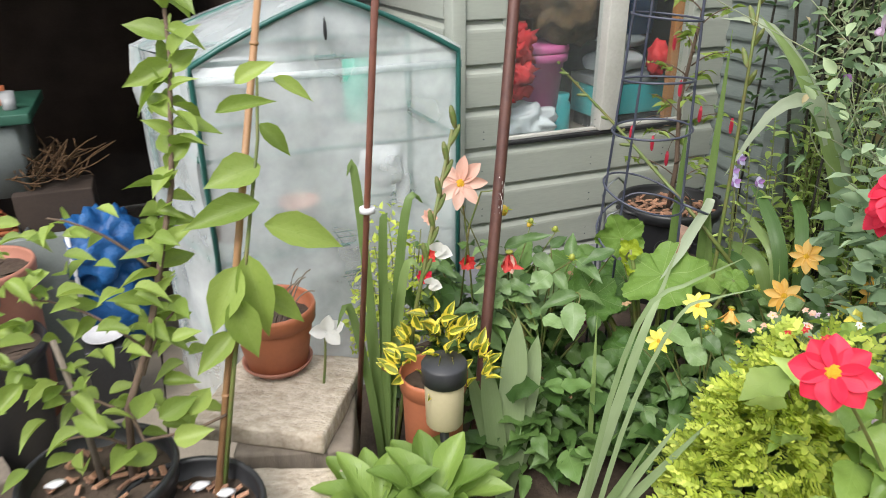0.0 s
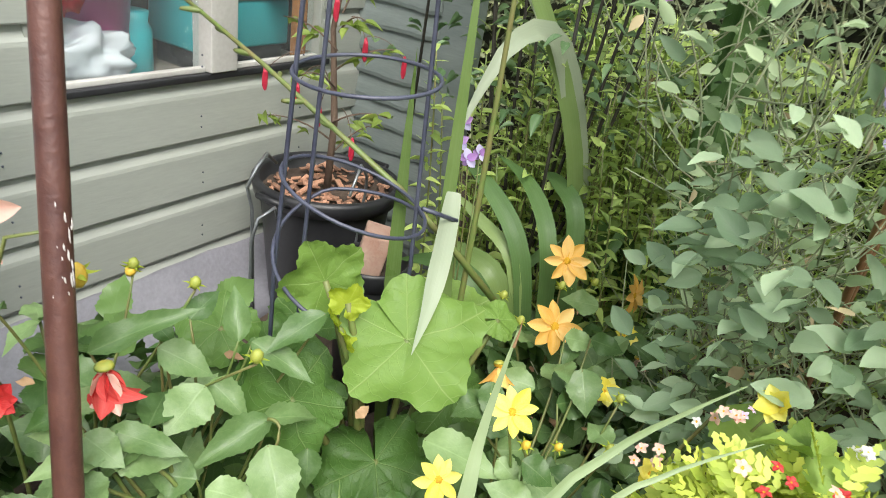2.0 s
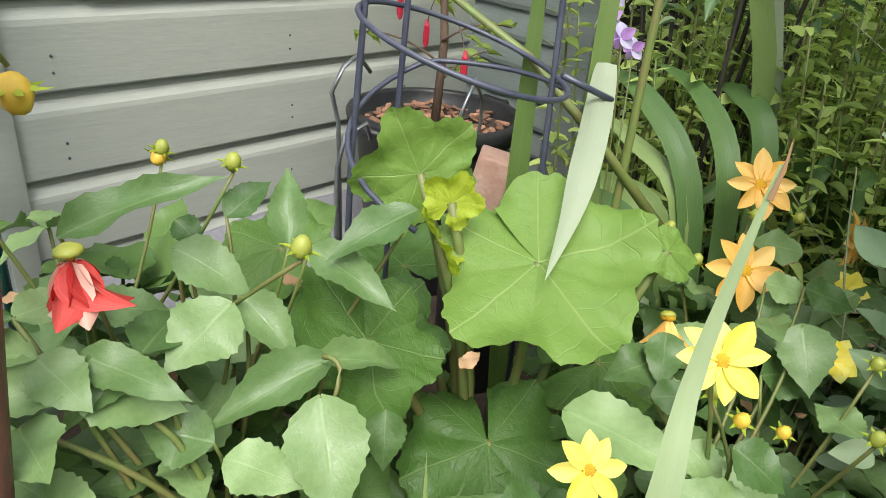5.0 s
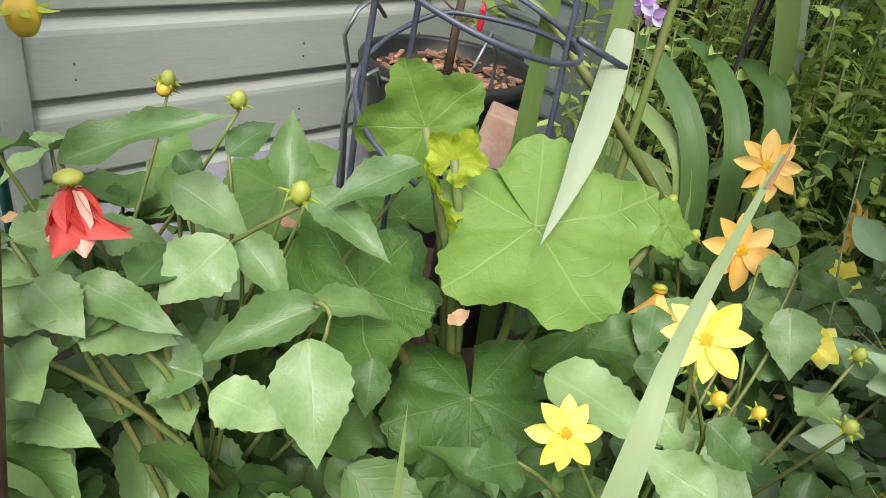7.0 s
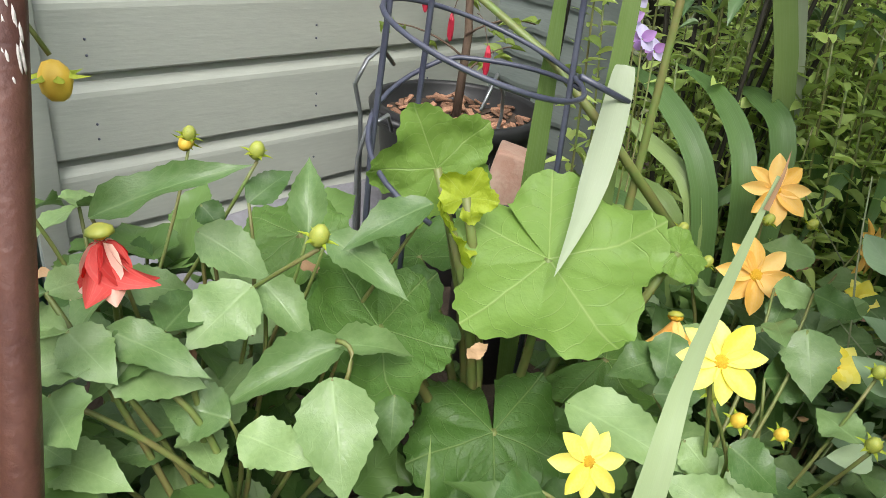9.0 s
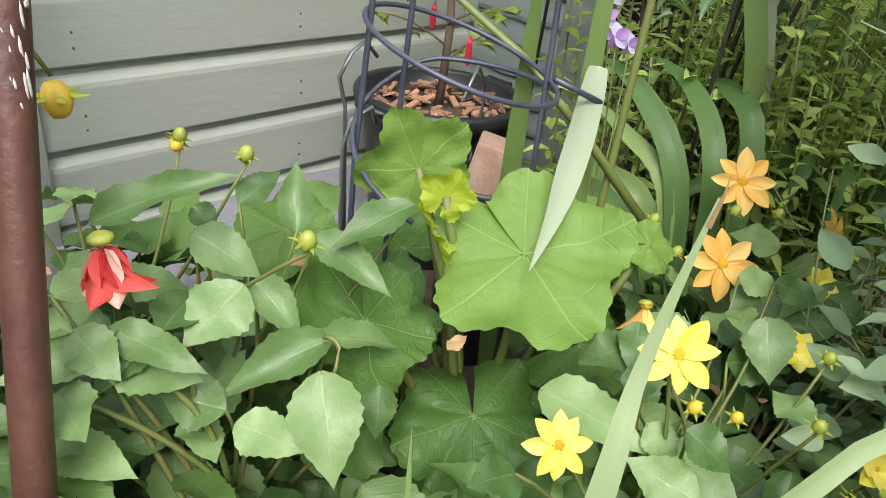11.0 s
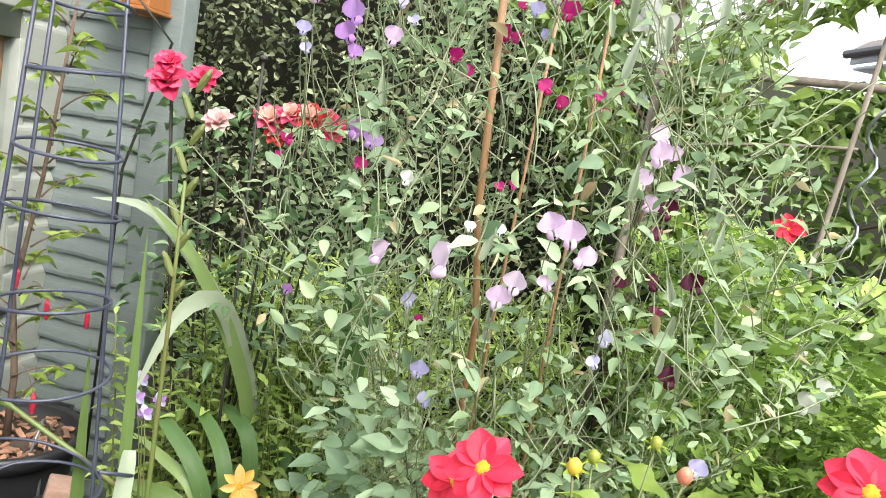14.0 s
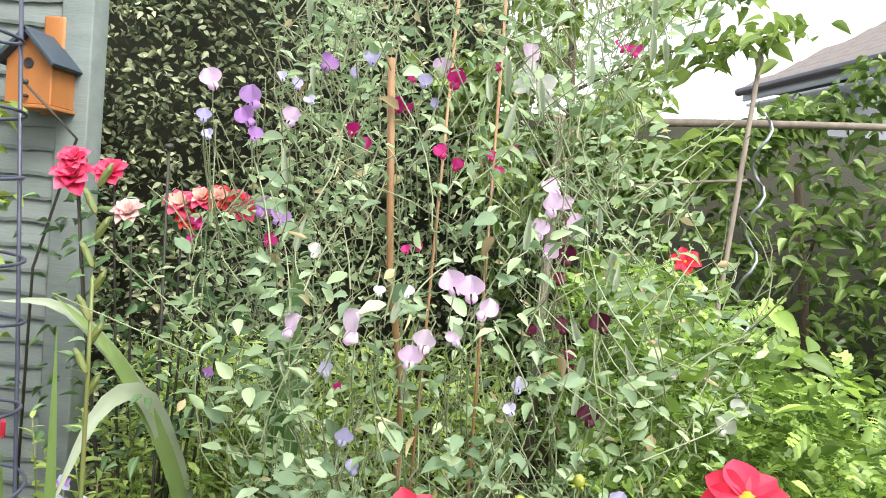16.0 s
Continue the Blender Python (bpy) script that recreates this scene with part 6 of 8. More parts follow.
up_cl = strap_clump("gladiolus", "upright gladiolus blades beside the arching leaves", (2.98, 1.36, 0.2), ((0.02, 0.0, 1.25, 0), (0.07, -0.03, 1.0, 0), (-0.06, 0.02, 0.9, 0), (0.03, 0.06, 1.1, 0)), "deep", 0.05)
g2 = thing("gladiolus", "leaning gladiolus fan in the front of the bed", "plant", (1.786, 1.353, 0.12))
ribbon(g2, ((1.74, 1.28, 0.15), (1.85, 1.295, 0.5), (1.936, 1.316, 0.745), (1.985, 1.333, 0.83), (2.018, 1.33, 0.957)), 0.036, "fan", taper=True)
ribbon(g2, ((2.013, 1.329, 0.937), (2.018, 1.328, 0.957), (2.021, 1.329, 0.972)), 0.0035, "drybrown", taper=True, name="dry_tip")
ribbon(g2, ((1.75, 1.25, 0.15), (1.79, 1.24, 0.6), (1.847, 1.216, 0.878), (1.92, 1.177, 0.945), (1.955, 1.136, 0.99), (1.98, 1.096, 1.03)), 0.017, "fan", taper=True)
ribbon(g2, ((1.77, 1.24, 0.15), (1.83, 1.21, 0.6), (1.9, 1.172, 0.87), (1.95, 1.13, 0.925), (1.999, 1.065, 0.97)), 0.015, "fan", taper=True)
for tip in ((1.900, 1.120, 0.620), (1.950, 1.080, 0.640), (1.860, 1.160, 0.550)):
    a, b = Vector((1.76, 1.26, 0.15)), Vector(tip)
    ribbon(g2, (a, a.lerp(b, 0.4), a.lerp(b, 0.75), b), 0.036, "fan", taper=True)
ribbon(g2, ((1.906, 1.439, 0.15), (1.906, 1.449, 0.4), (1.906, 1.469, 0.725)), 0.015, "blade")
g3 = thing("gladiolus", "broad pale gladiolus blades behind the solar light", "plant", (1.648, 1.510, 0.2))
for tip, w in (((1.585, 1.48, 0.68), 0.055), ((1.672, 1.47, 0.79), 0.075), ((1.736, 1.47, 0.72), 0.065), ((1.798, 1.5, 0.5), 0.04), ((1.546, 1.5, 0.65), 0.04)):
    a, b = Vector((1.648, 1.46, 0.2)), Vector(tip)
    ribbon(g3, (a, a.lerp(b, 0.4), a.lerp(b, 0.8), b), w, "fan", face=(-0.35, -0.85, 0.4))
g4 = strap_clump("gladiolus", "narrow upright gladiolus leaves by a brown stake", (1.36, 1.66, 0.1), ((0.05, 0.06, 0.9, 0.0), (-0.06, 0.03, 1.05, 0.0), (0.1, -0.05, 0.8, 0.0), (-0.12, 0.0, 0.7, 0.05), (0.02, -0.06, 0.75, 0.0), (0.14, 0.03, 0.95, 0.0), (-0.02, 0.1, 0.6, 0.0)), "blade", 0.032)
part("flower_spike", tube(bmesh.new(), [Vector(q) - g4.matrix_basis.translation for q in ((1.37, 1.62, 0.3), (1.45, 1.62, 0.8), (1.549, 1.614, 1.259))], 0.008, 0.004, 7), M["stem"], g4, "budding green flower spike")
for k in range(10):
    q = Vector((1.47, 1.62, 0.88)).lerp(Vector((1.555, 1.614, 1.27)), k / 9)
    put("spike_bud", sme, M["stem"], g4, "", Matrix.Translation(q - g4.matrix_basis.translation) @ Matrix.Rotation(0.35 * (-1) ** k + 0.15, 4, "Y"))
for at_, s in (((1.50, 1.6, 0.95), 0.05), ((1.48, 1.6, 0.86), 0.04)):
    for k in range(3):
        ob = put("petal", PET["wide"], None, g4, "", frame_of(Vector(at_) - g4.matrix_basis.translation, (0.2 * k - 0.2, -0.5, 0.5 - 0.2 * k), (-0.3, -0.6, 0.5), s))
        colour_of(ob, "white")
wf = thing("white_flower", "white butterfly-like bloom on a green stalk before the clay pot", "flower", (1.2, 1.72, 0.5))
stem(wf, (1.17, 1.7, 0.4), (1.225, 1.74, 0.7), 0.005, 0.003)
for w in ((-0.8, -0.2, 0.25), (0.75, -0.1, 0.3), (0.1, -0.2, 1.0), (0.3, -0.5, -0.3)):
    ob = put("petal", PET["wide"], None, wf, "", frame_of(Vector((0.03, 0.02, 0.2)), w, (-0.2, -0.7, 0.5), 0.05))
    colour_of(ob, "white")

# variegated evergreen in a small clay pot, fresh rosette, pale bushy herb
ev = thing("variegated_shrub", "small evergreen with yellow and green variegated leaves", "shrub", (1.48, 1.53, 0.5))
rg = random.Random(15)
for k in range(95):
    a, r = rg.uniform(0, math.tau), 0.13 * math.sqrt(rg.random())
    q = (1.48 + r * math.cos(a), 1.53 + r * math.sin(a), 0.62 + 0.17 * (1 - (r / 0.13) ** 2) * rg.uniform(0.5, 1.0) + 0.03)
    leaf(ev, "apple", q, way_of(a + rg.gauss(0, 0.6), rg.uniform(0.3, 1.3)), (rg.gauss(0, 0.5), rg.gauss(-0.3, 0.5), 0.7), rg.uniform(0.035, 0.055), "varieg", k)
round_pot("flower_pot", "small clay pot under the variegated shrub", (1.48, 1.53, 0.2), 0.085, 0.45, M["terra"], "soil", 0.8, 0.006)
ls = thing("primrose_rosette", "crinkled fresh green leaf rosettes", "plant", (1.3, 1.17, 0.5))
for cx, cy, n, zz in ((1.2, 1.2, 17, 0.62), (1.33, 1.15, 17, 0.64)):
    for k in range(n):
        a = k * 2.4 + rg.uniform(-0.2, 0.2)
        leaf(ls, "spoon", (cx + 0.012 * math.cos(a), cy + 0.012 * math.sin(a), zz - 0.06), way_of(a, 0.35 + 0.75 * (k / n)), (0, 0, 1), rg.uniform(0.12, 0.19), "lettuce", 0)
tr = thing("planting_trough", "dark plastic trough under the rosettes", "trough", (1.27, 1.17, 0.0), rz=-28)
part("trough_body", boxm(-0.16, -0.09, 0.0, 0.16, 0.09, 0.56, bev=0.015), M["black"], tr)
hb = thing("bushy_herb", "yellow-green bushy herb by a brown stake", "plant", (1.5, 1.98, 0.2))


def dome2(cx, cy, r, z0, z1):
    a, q = rg.uniform(0, math.tau), math.sqrt(rg.random())
    return (cx + r * q * math.cos(a), cy + r * q * math.sin(a), z0 + (z1 - z0) * (1 - 0.6 * q * q) * rg.uniform(0.55, 1.0))


joined(hb, "foliage", LM["small"], scatter(rg, 520, lambda: dome2(1.5, 1.98, 0.15, 0.25, 0.97), (0.02, 0.036), None, (-0.2, 1.2)), L["lime"], "tiny yellow-green leaves")
for k in range(5):
    stem(hb, (1.5, 1.98, 0.2), (1.5 + 0.1 * math.cos(k * 1.3), 1.98 + 0.1 * math.sin(k * 1.3), 0.85), 0.003, 0.002)

# apple sapling in black tubs with canes
sp1_ = round_pot("black_plant_pot", "black pot of bark mulch holding an apple sapling", (0.66, 1.44, 0.0), 0.15, 0.66, M["black"], "soil", 0.8, 0.012, "black pots in front")
round_pot("black_plant_pot", "wide black pot of mulch with a bent sapling", (0.82, 1.3, 0.0), 0.15, 0.62, M["black"], "soil", 0.8, 0.012, "black pots in front")
round_pot("black_plant_pot", "black pot edge at the patio", (1.0, 1.16, 0.0), 0.13, 0.52, M["black"], "soil", 0.8, 0.012, "black pots in front")
rng = random.Random(23)
for pot_ in [ob for ob in bpy.data.objects if ob.parent is None and ob.name.startswith("black_plant_pot") and ob.matrix_basis.translation.x < 1.2 and ob.matrix_basis.translation.y < 1.6]:
    top_ = max(ob.matrix_basis.translation.z for ob in pot_.children) + 0.012
    for _ in range(46):
        a, r = rng.uniform(0, math.tau), 0.125 * math.sqrt(rng.random())
        put("bark_chip", chip_me, M["chip"], pot_, "", pose(r * math.cos(a), r * math.sin(a), top_, rng.uniform(-25, 25), rng.uniform(-25, 25), rng.uniform(0, 360)) @ Matrix.Scale(rng.uniform(0.015, 0.04), 4))
    for _ in range(3):
        a, r = rng.uniform(0, math.tau), 0.09
        part("white_petal", blob(bmesh.new(), (r * math.cos(a), r * math.sin(a), top_ + 0.008), (0.02, 0.014, 0.006), rng.randrange(99), 0.5, 2, 30), M["whitepl"], pot_, "fallen white petal")
ap = thing("apple_sapling", "young apple tree tied to bamboo canes", "sapling", (0.72, 1.44, 0.6))
o = ap.matrix_basis.translation
trunk = [Vector(q) for q in ((0.72, 1.44, 0.6), (0.74, 1.46, 0.78), (0.80, 1.5, 0.9), (0.85, 1.56, 1.05), (0.9, 1.63, 1.2), (0.92, 1.67, 1.33), (0.94, 1.72, 1.45), (0.95, 1.79, 1.62))]
part("trunk", tube(bmesh.new(), [q - o for q in trunk], 0.009, 0.004, 8), M["bark"], ap)
part("branch", tube(bmesh.new(), [q - o for q in (trunk[1], Vector((0.76, 1.42, 0.72)), Vector((0.86, 1.4, 0.73)), Vector((0.93, 1.4, 0.75)))], 0.005, 0.003, 7), M["bark"], ap)
part("branch", tube(bmesh.new(), [Vector((0.66, 1.46, 0.6)) - o, Vector((0.65, 1.48, 0.8)) - o, Vector((0.63, 1.5, 0.95)) - o], 0.008, 0.006, 7), M["oldwood"], ap)
for a_, b_ in (((0.8, 1.5, 0.88), (0.6, 1.56, 1.02)), ((0.74, 1.46, 0.76), (0.55, 1.55, 0.8)), ((0.85, 1.56, 1.02), (0.66, 1.58, 1.18)), ((0.78, 1.48, 0.84), (0.88, 1.55, 0.95)), ((0.72, 1.45, 0.7), (0.56, 1.52, 0.68))):
    part("branch", tube(bmesh.new(), bend(Vector(a_) - o, Vector(b_) - o, 0.03), 0.004, 0.002, 6), M["bark"], ap)
rg = random.Random(41)
for k in range(46):
    f = 0.3 + 0.7 * k / 45
    u = f * (len(trunk) - 1)
    i = min(int(u), len(trunk) - 2)
    q = trunk[i].lerp(trunk[i + 1], u - i)
    a = k * 2.4
    leaf(ap, "apple", q, way_of(a + rg.gauss(0, 0.5), rg.uniform(-0.6, 0.9)), (rg.gauss(0, 0.5), rg.gauss(-0.5, 0.5), 0.8), rg.uniform(0.06, 0.115), "apple", k, rg.uniform(0.8, 1.2))
for k in range(130):
    q = Vector((0.52 + rg.uniform(0, 0.36), 1.55 + rg.gauss(0, 0.08), rg.uniform(0.64, 1.2)))
    leaf(ap, "apple", q, way_of(rg.uniform(0, 6.28), rg.uniform(-0.5, 0.4)), (rg.gauss(0, 0.4), rg.gauss(-0.4, 0.3), 1), rg.uniform(0.05, 0.085), "apple", k)
for x, z, a in ((0.70, 0.78, 2.6), (0.76, 0.79, 1.2), (0.8, 0.78, 0.2), (0.82, 0.72, -0.4), (0.78, 0.70, 3.6), (0.73, 0.72, 4.4), (0.86, 0.77, 0.9)):
    leaf(ap, "apple", (x, 1.4, z), way_of(a, 0.3), (-0.1, -0.7, 0.6), 0.085, "apple", 0, 1.15)
ca = thing("climbing_apple_shoot", "leafy apple shoot tied to a pale bamboo cane", "sapling", (0.9, 1.36, 0.55))
o = ca.matrix_basis.translation
cane_a, cane_b = Vector((0.88, 1.36, 0.55)), Vector((1.16, 1.68, 1.72))
part("cane", tube(bmesh.new(), [cane_a - o, cane_b - o], 0.0085, 0.0075, 9), M["cane"], ca, "pale bamboo cane")
for k in range(5):
    z = 0.2 + 0.2 * k
    q = cane_a.lerp(cane_b, z) - o
    part("cane_node", lathe(bmesh.new(), [(0.0085, -0.004), (0.0105, 0), (0.0085, 0.004)], 9), M["cane"], ca, loc=q)
part("shoot", tube(bmesh.new(), [Vector(q) - o for q in ((0.9, 1.37, 0.58), (0.96, 1.42, 0.85), (1.02, 1.47, 1.08), (1.08, 1.55, 1.3), (1.1, 1.6, 1.42))], 0.006, 0.003, 7), M["stem"], ca)
for base, way, ln, wide in (
    ((1.075, 1.53, 1.25), (-0.13, -0.02, -0.02), 0.12, 1.3), ((1.06, 1.5, 1.18), (-0.17, -0.02, -0.02), 0.16, 0.8), ((1.07, 1.5, 1.13), (0.17, -0.03, -0.06), 0.18, 0.85),
    ((1.09, 1.56, 1.33), (0.07, -0.04, -0.08), 0.09, 0.9), ((1.05, 1.55, 1.42), (0.08, -0.02, 0.05), 0.09, 0.9), ((1.13, 1.57, 1.42), (0.09, -0.04, -0.05), 0.09, 0.7),
    ((1.0, 1.48, 1.38), (0.1, 0.0, 0.02), 0.12, 0.6), ((1.02, 1.47, 1.08), (0.02, -0.06, -0.18), 0.19, 0.8), ((1.0, 1.46, 1.06), (-0.08, -0.05, -0.12), 0.15, 1.0),
    ((0.98, 1.44, 1.0), (0.03, -0.05, -0.12), 0.14, 1.0), ((1.04, 1.48, 1.0), (0.1, -0.05, -0.1), 0.13, 0.8), ((0.97, 1.44, 0.92), (-0.1, -0.05, -0.06), 0.11, 1.0),
):
    leaf(ca, "apple", base, way, (-0.15, -0.75, 0.65), ln, "apple", 0, wide)
st2 = thing("brown_stake", "thin red-brown plant stake with a white tie", "stake", (1.3, 1.79, 0.1))
part("pole", tube(bmesh.new(), [(0, 0.02, 0), (-0.012, -0.55, 1.9)], 0.0075, 0.007, 9), M["darkcane"], st2)
part("tie", lathe(bmesh.new(), [(0.014, -0.006), (0.018, -0.006), (0.018, 0.006), (0.014, 0.006)], 14), M["tag"], st2, "white plastic tie", loc=(-0.006, -0.29, 1.03))

M["fuchsia"] = mat("crimson_fuchsia", (0.42, 0.012, 0.04), (0.6, 0.03, 0.07), 0.5, 30, 0.1)

# small bush in the tub with hanging red flowers
fu = thing("fuchsia_bush", "small fuchsia in a tub with hanging red flowers", "shrub", (TUB[0], TUB[1], TUB[2] - 0.04))
o = fu.matrix_basis.translation
rg = random.Random(51)
part("trunk", tube(bmesh.new(), [(0, 0, 0), (0.01, 0.0, 0.2), (0.0, 0.02, 0.45), (0.0, -0.04, 0.8), (-0.06, -0.14, 1.28)], 0.012, 0.004, 8), M["bark"], fu)
for k in range(24):
    z = 0.1 + 1.14 * k / 23
    a = k * 2.4
    mid_ = Vector((-0.05 * max(z - 0.5, 0), -0.12 * max(z - 0.45, 0) * 1.4, z))
    e = mid_ + Vector((0.2 * math.cos(a) * (1 - z * 0.45), 0.2 * math.sin(a) * (1 - z * 0.45), 0.06))
    part("branch", tube(bmesh.new(), bend(mid_, e, 0.02), 0.003, 0.0015, 5), M["bark"], fu)
    for j in range(7):
        q = o + mid_.lerp(e, rg.uniform(0.35, 1.05))
        leaf(fu, "apple", q, way_of(rg.uniform(0, 6.28), rg.uniform(-0.4, 0.5)), (rg.gauss(0, 0.4), rg.gauss(0, 0.4), 1), rg.uniform(0.03, 0.055) * (1 + 0.35 * z), "apple", j)
drop_bm = blob(bmesh.new(), (0, 0, -0.02), (0.008, 0.008, 0.032), 3, 0.4, 2)
drop_me = bpy.data.meshes.new("hanging_flower")
drop_bm.to_mesh(drop_me)
drop_bm.free()
for x, y, z in ((-0.14, 0.12, 0.33), (-0.06, 0.08, 0.29), (-0.01, 0.04, 0.23), (-0.08, -0.14, 0.2), (0.04, -0.06, 0.43), (0.17, -0.1, 0.38), (-0.04, -0.02, 0.53), (0.04, 0.14, 0.68)):
    put("hanging_flower", drop_me, M["fuchsia"], fu, "", Matrix.Translation((x, y, z)))
    part("flower_stalk", tube(bmesh.new(), bend((x, y, z), (x * 0.4, y * 0.4, z + 0.06), 0.02), 0.0013, 0.0013, 4), M["bark"], fu)

M["budyellow"] = mat("yellow_bud", (0.75, 0.42, 0.02), (0.8, 0.62, 0.1), 0.5, 30, 0.1)

# red dahlias at the path
d4 = dahlia_bush("leafy dahlia with large red single flowers", (2.15, 0.72, 0.15), 0.3, 0.5, 1.1, 18, 6, (0.075, 0.125), 3, 170, "lettuce", "mid")
for k, (x, y, z, fx, fy, fz, r) in enumerate(((2.10, 0.905, 1.216, -0.8, 0.15, 0.6, 0.053), (2.165, 0.945, 1.152, -0.75, 0.1, 0.6, 0.05), (1.83, 0.523, 1.415, -0.75, 0.3, 0.7, 0.042), (1.78, 0.72, 1.04, -0.7, -0.5, 0.5, 0.054))):
    single_dahlia(d4, (x, y, z), (fx, fy, fz), r, "red", 8, 0.12, k + 50, "wide", 0.24)
    stem(d4, (2.15, 0.72, 0.5), (x + 0.015, y, z - 0.02), 0.004, 0.003)
for x, y, z, m_ in ((2.28, 0.73, 1.2, "budgreen"), (2.1, 0.625, 1.278, "budred"), (2.1, 0.776, 1.252, "budyellow"), (2.05, 0.79, 1.1, "budred"), (2.36, 0.62, 1.22, "budgreen")):
    bud(d4, (x, y, z), (-0.3, 0, 1), 0.015, m_)
    stem(d4, (2.15, 0.72, 0.7), (x, y, z - 0.015), 0.003, 0.002)

# half-open buds, faded heads and thick stems of the left dahlia
bud(d1, (1.79, 1.794, 0.918), (0.05, -0.05, -1), 0.017, "budyellow")
part("stem", tube(bmesh.new(), [Vector(q) - d1.matrix_basis.translation for q in ((1.69, 1.89, 0.5), (1.715, 1.865, 0.85), (1.74, 1.84, 0.965), (1.772, 1.81, 0.975), (1.789, 1.795, 0.937))], 0.0032, 0.002, 6), M["stem"], d1)
bud(d1, (1.985, 1.98, 0.775), (-0.5, -0.3, -0.4), 0.012, "budyellow")
for k, tip in enumerate(((1.752, 1.775, 0.749), (1.757, 1.755, 0.719), (1.729, 1.732, 0.679), (1.825, 1.723, 0.708), (1.776, 1.735, 0.699))):
    stem(d1, (1.83 + 0.02 * (k % 3), 1.66 + 0.025 * (k % 2), 0.42 + 0.03 * k), tip, 0.004, 0.0026, 0.012 + 0.006 * k)
    for j in range(2):
        leaf(d1, "dahlia", tip, way_of(2.3 * k + 2.6 * j, 0.1 - 0.4 * j), (-0.3, -0.4, 0.8), 0.06 + 0.008 * k, "dahlia", k + j)
curl = put("petal", PET["hang"], None, d1, "", frame_of(Vector((1.954, 1.585, 0.655)) - d1.matrix_basis.translation, (-0.1, -0.1, -1), (-0.6, -0.4, 0.2), (0.016, 0.045, 0.045)))
colour_of(curl, "maroon")
for k, q in enumerate(((2.85, 1.36, 0.56), (2.83, 1.33, 0.52), (2.6, 1.42, 0.57))):
    single_dahlia(d2, q, (-0.3, -0.3, -0.8), 0.036, "peach", 7, 0.95, k + 300, "hang", 0.15)
    stem(d2, (2.72, 1.45, 0.35), q, 0.0025, 0.002)
rg = random.Random(83)
for k in range(34):
    q = (rg.uniform(2.45, 2.95), rg.uniform(1.3, 1.6), rg.uniform(0.42, 0.62))
    leaf(d2, "dahlia", q, way_of(rg.uniform(0, 6.28), rg.uniform(-1.0, 0.2)), (rg.gauss(-0.3, 0.4), rg.gauss(-0.3, 0.4), 0.7), rg.uniform(0.02, 0.04), "drybrown", k, 0.7, "dry_leaf")
for x, y, z in ((2.15, 1.33, 0.70), (2.25, 1.31, 0.64)):
    bud(d3, (x, y, z), (-0.2, -0.3, 0.8), 0.009, "budyellow")
leaf(d3, "dahlia", (2.36, 1.12, 0.76), (-0.5, -0.6, 0.02), (-0.4, -0.1, 0.9), 0.14, "lettuce", 2, 1.0)
stem(d3, (2.3, 1.25, 0.4), (2.36, 1.12, 0.76), 0.004, 0.003)
single_dahlia(d3, (2.33, 1.05, 0.82), (-0.5, 0.3, 0.3), 0.034, "yellow", 7, 0.9, 310, "wide")
stem(d3, (2.3, 1.2, 0.4), (2.335, 1.055, 0.81), 0.003, 0.002)
rg = random.Random(84)
for k in range(12):
    q = dome(2.13, 0.99, 0.2, 0.18, 0.74, 0.9)
    for j in range(3):
        p = (q[0] + rg.gauss(0, 0.012), q[1] + rg.gauss(0, 0.012), q[2] + 0.02 + rg.gauss(0, 0.006))
        single_dahlia(lp, p, (-0.4 + rg.gauss(0, 0.3), rg.gauss(0, 0.3), 0.8), rg.uniform(0.006, 0.0095), ("coral", "peach", "lilac", "peach", "white")[k % 5], 5, 0.2, 400 + k * 3 + j, "wide", 0.2)

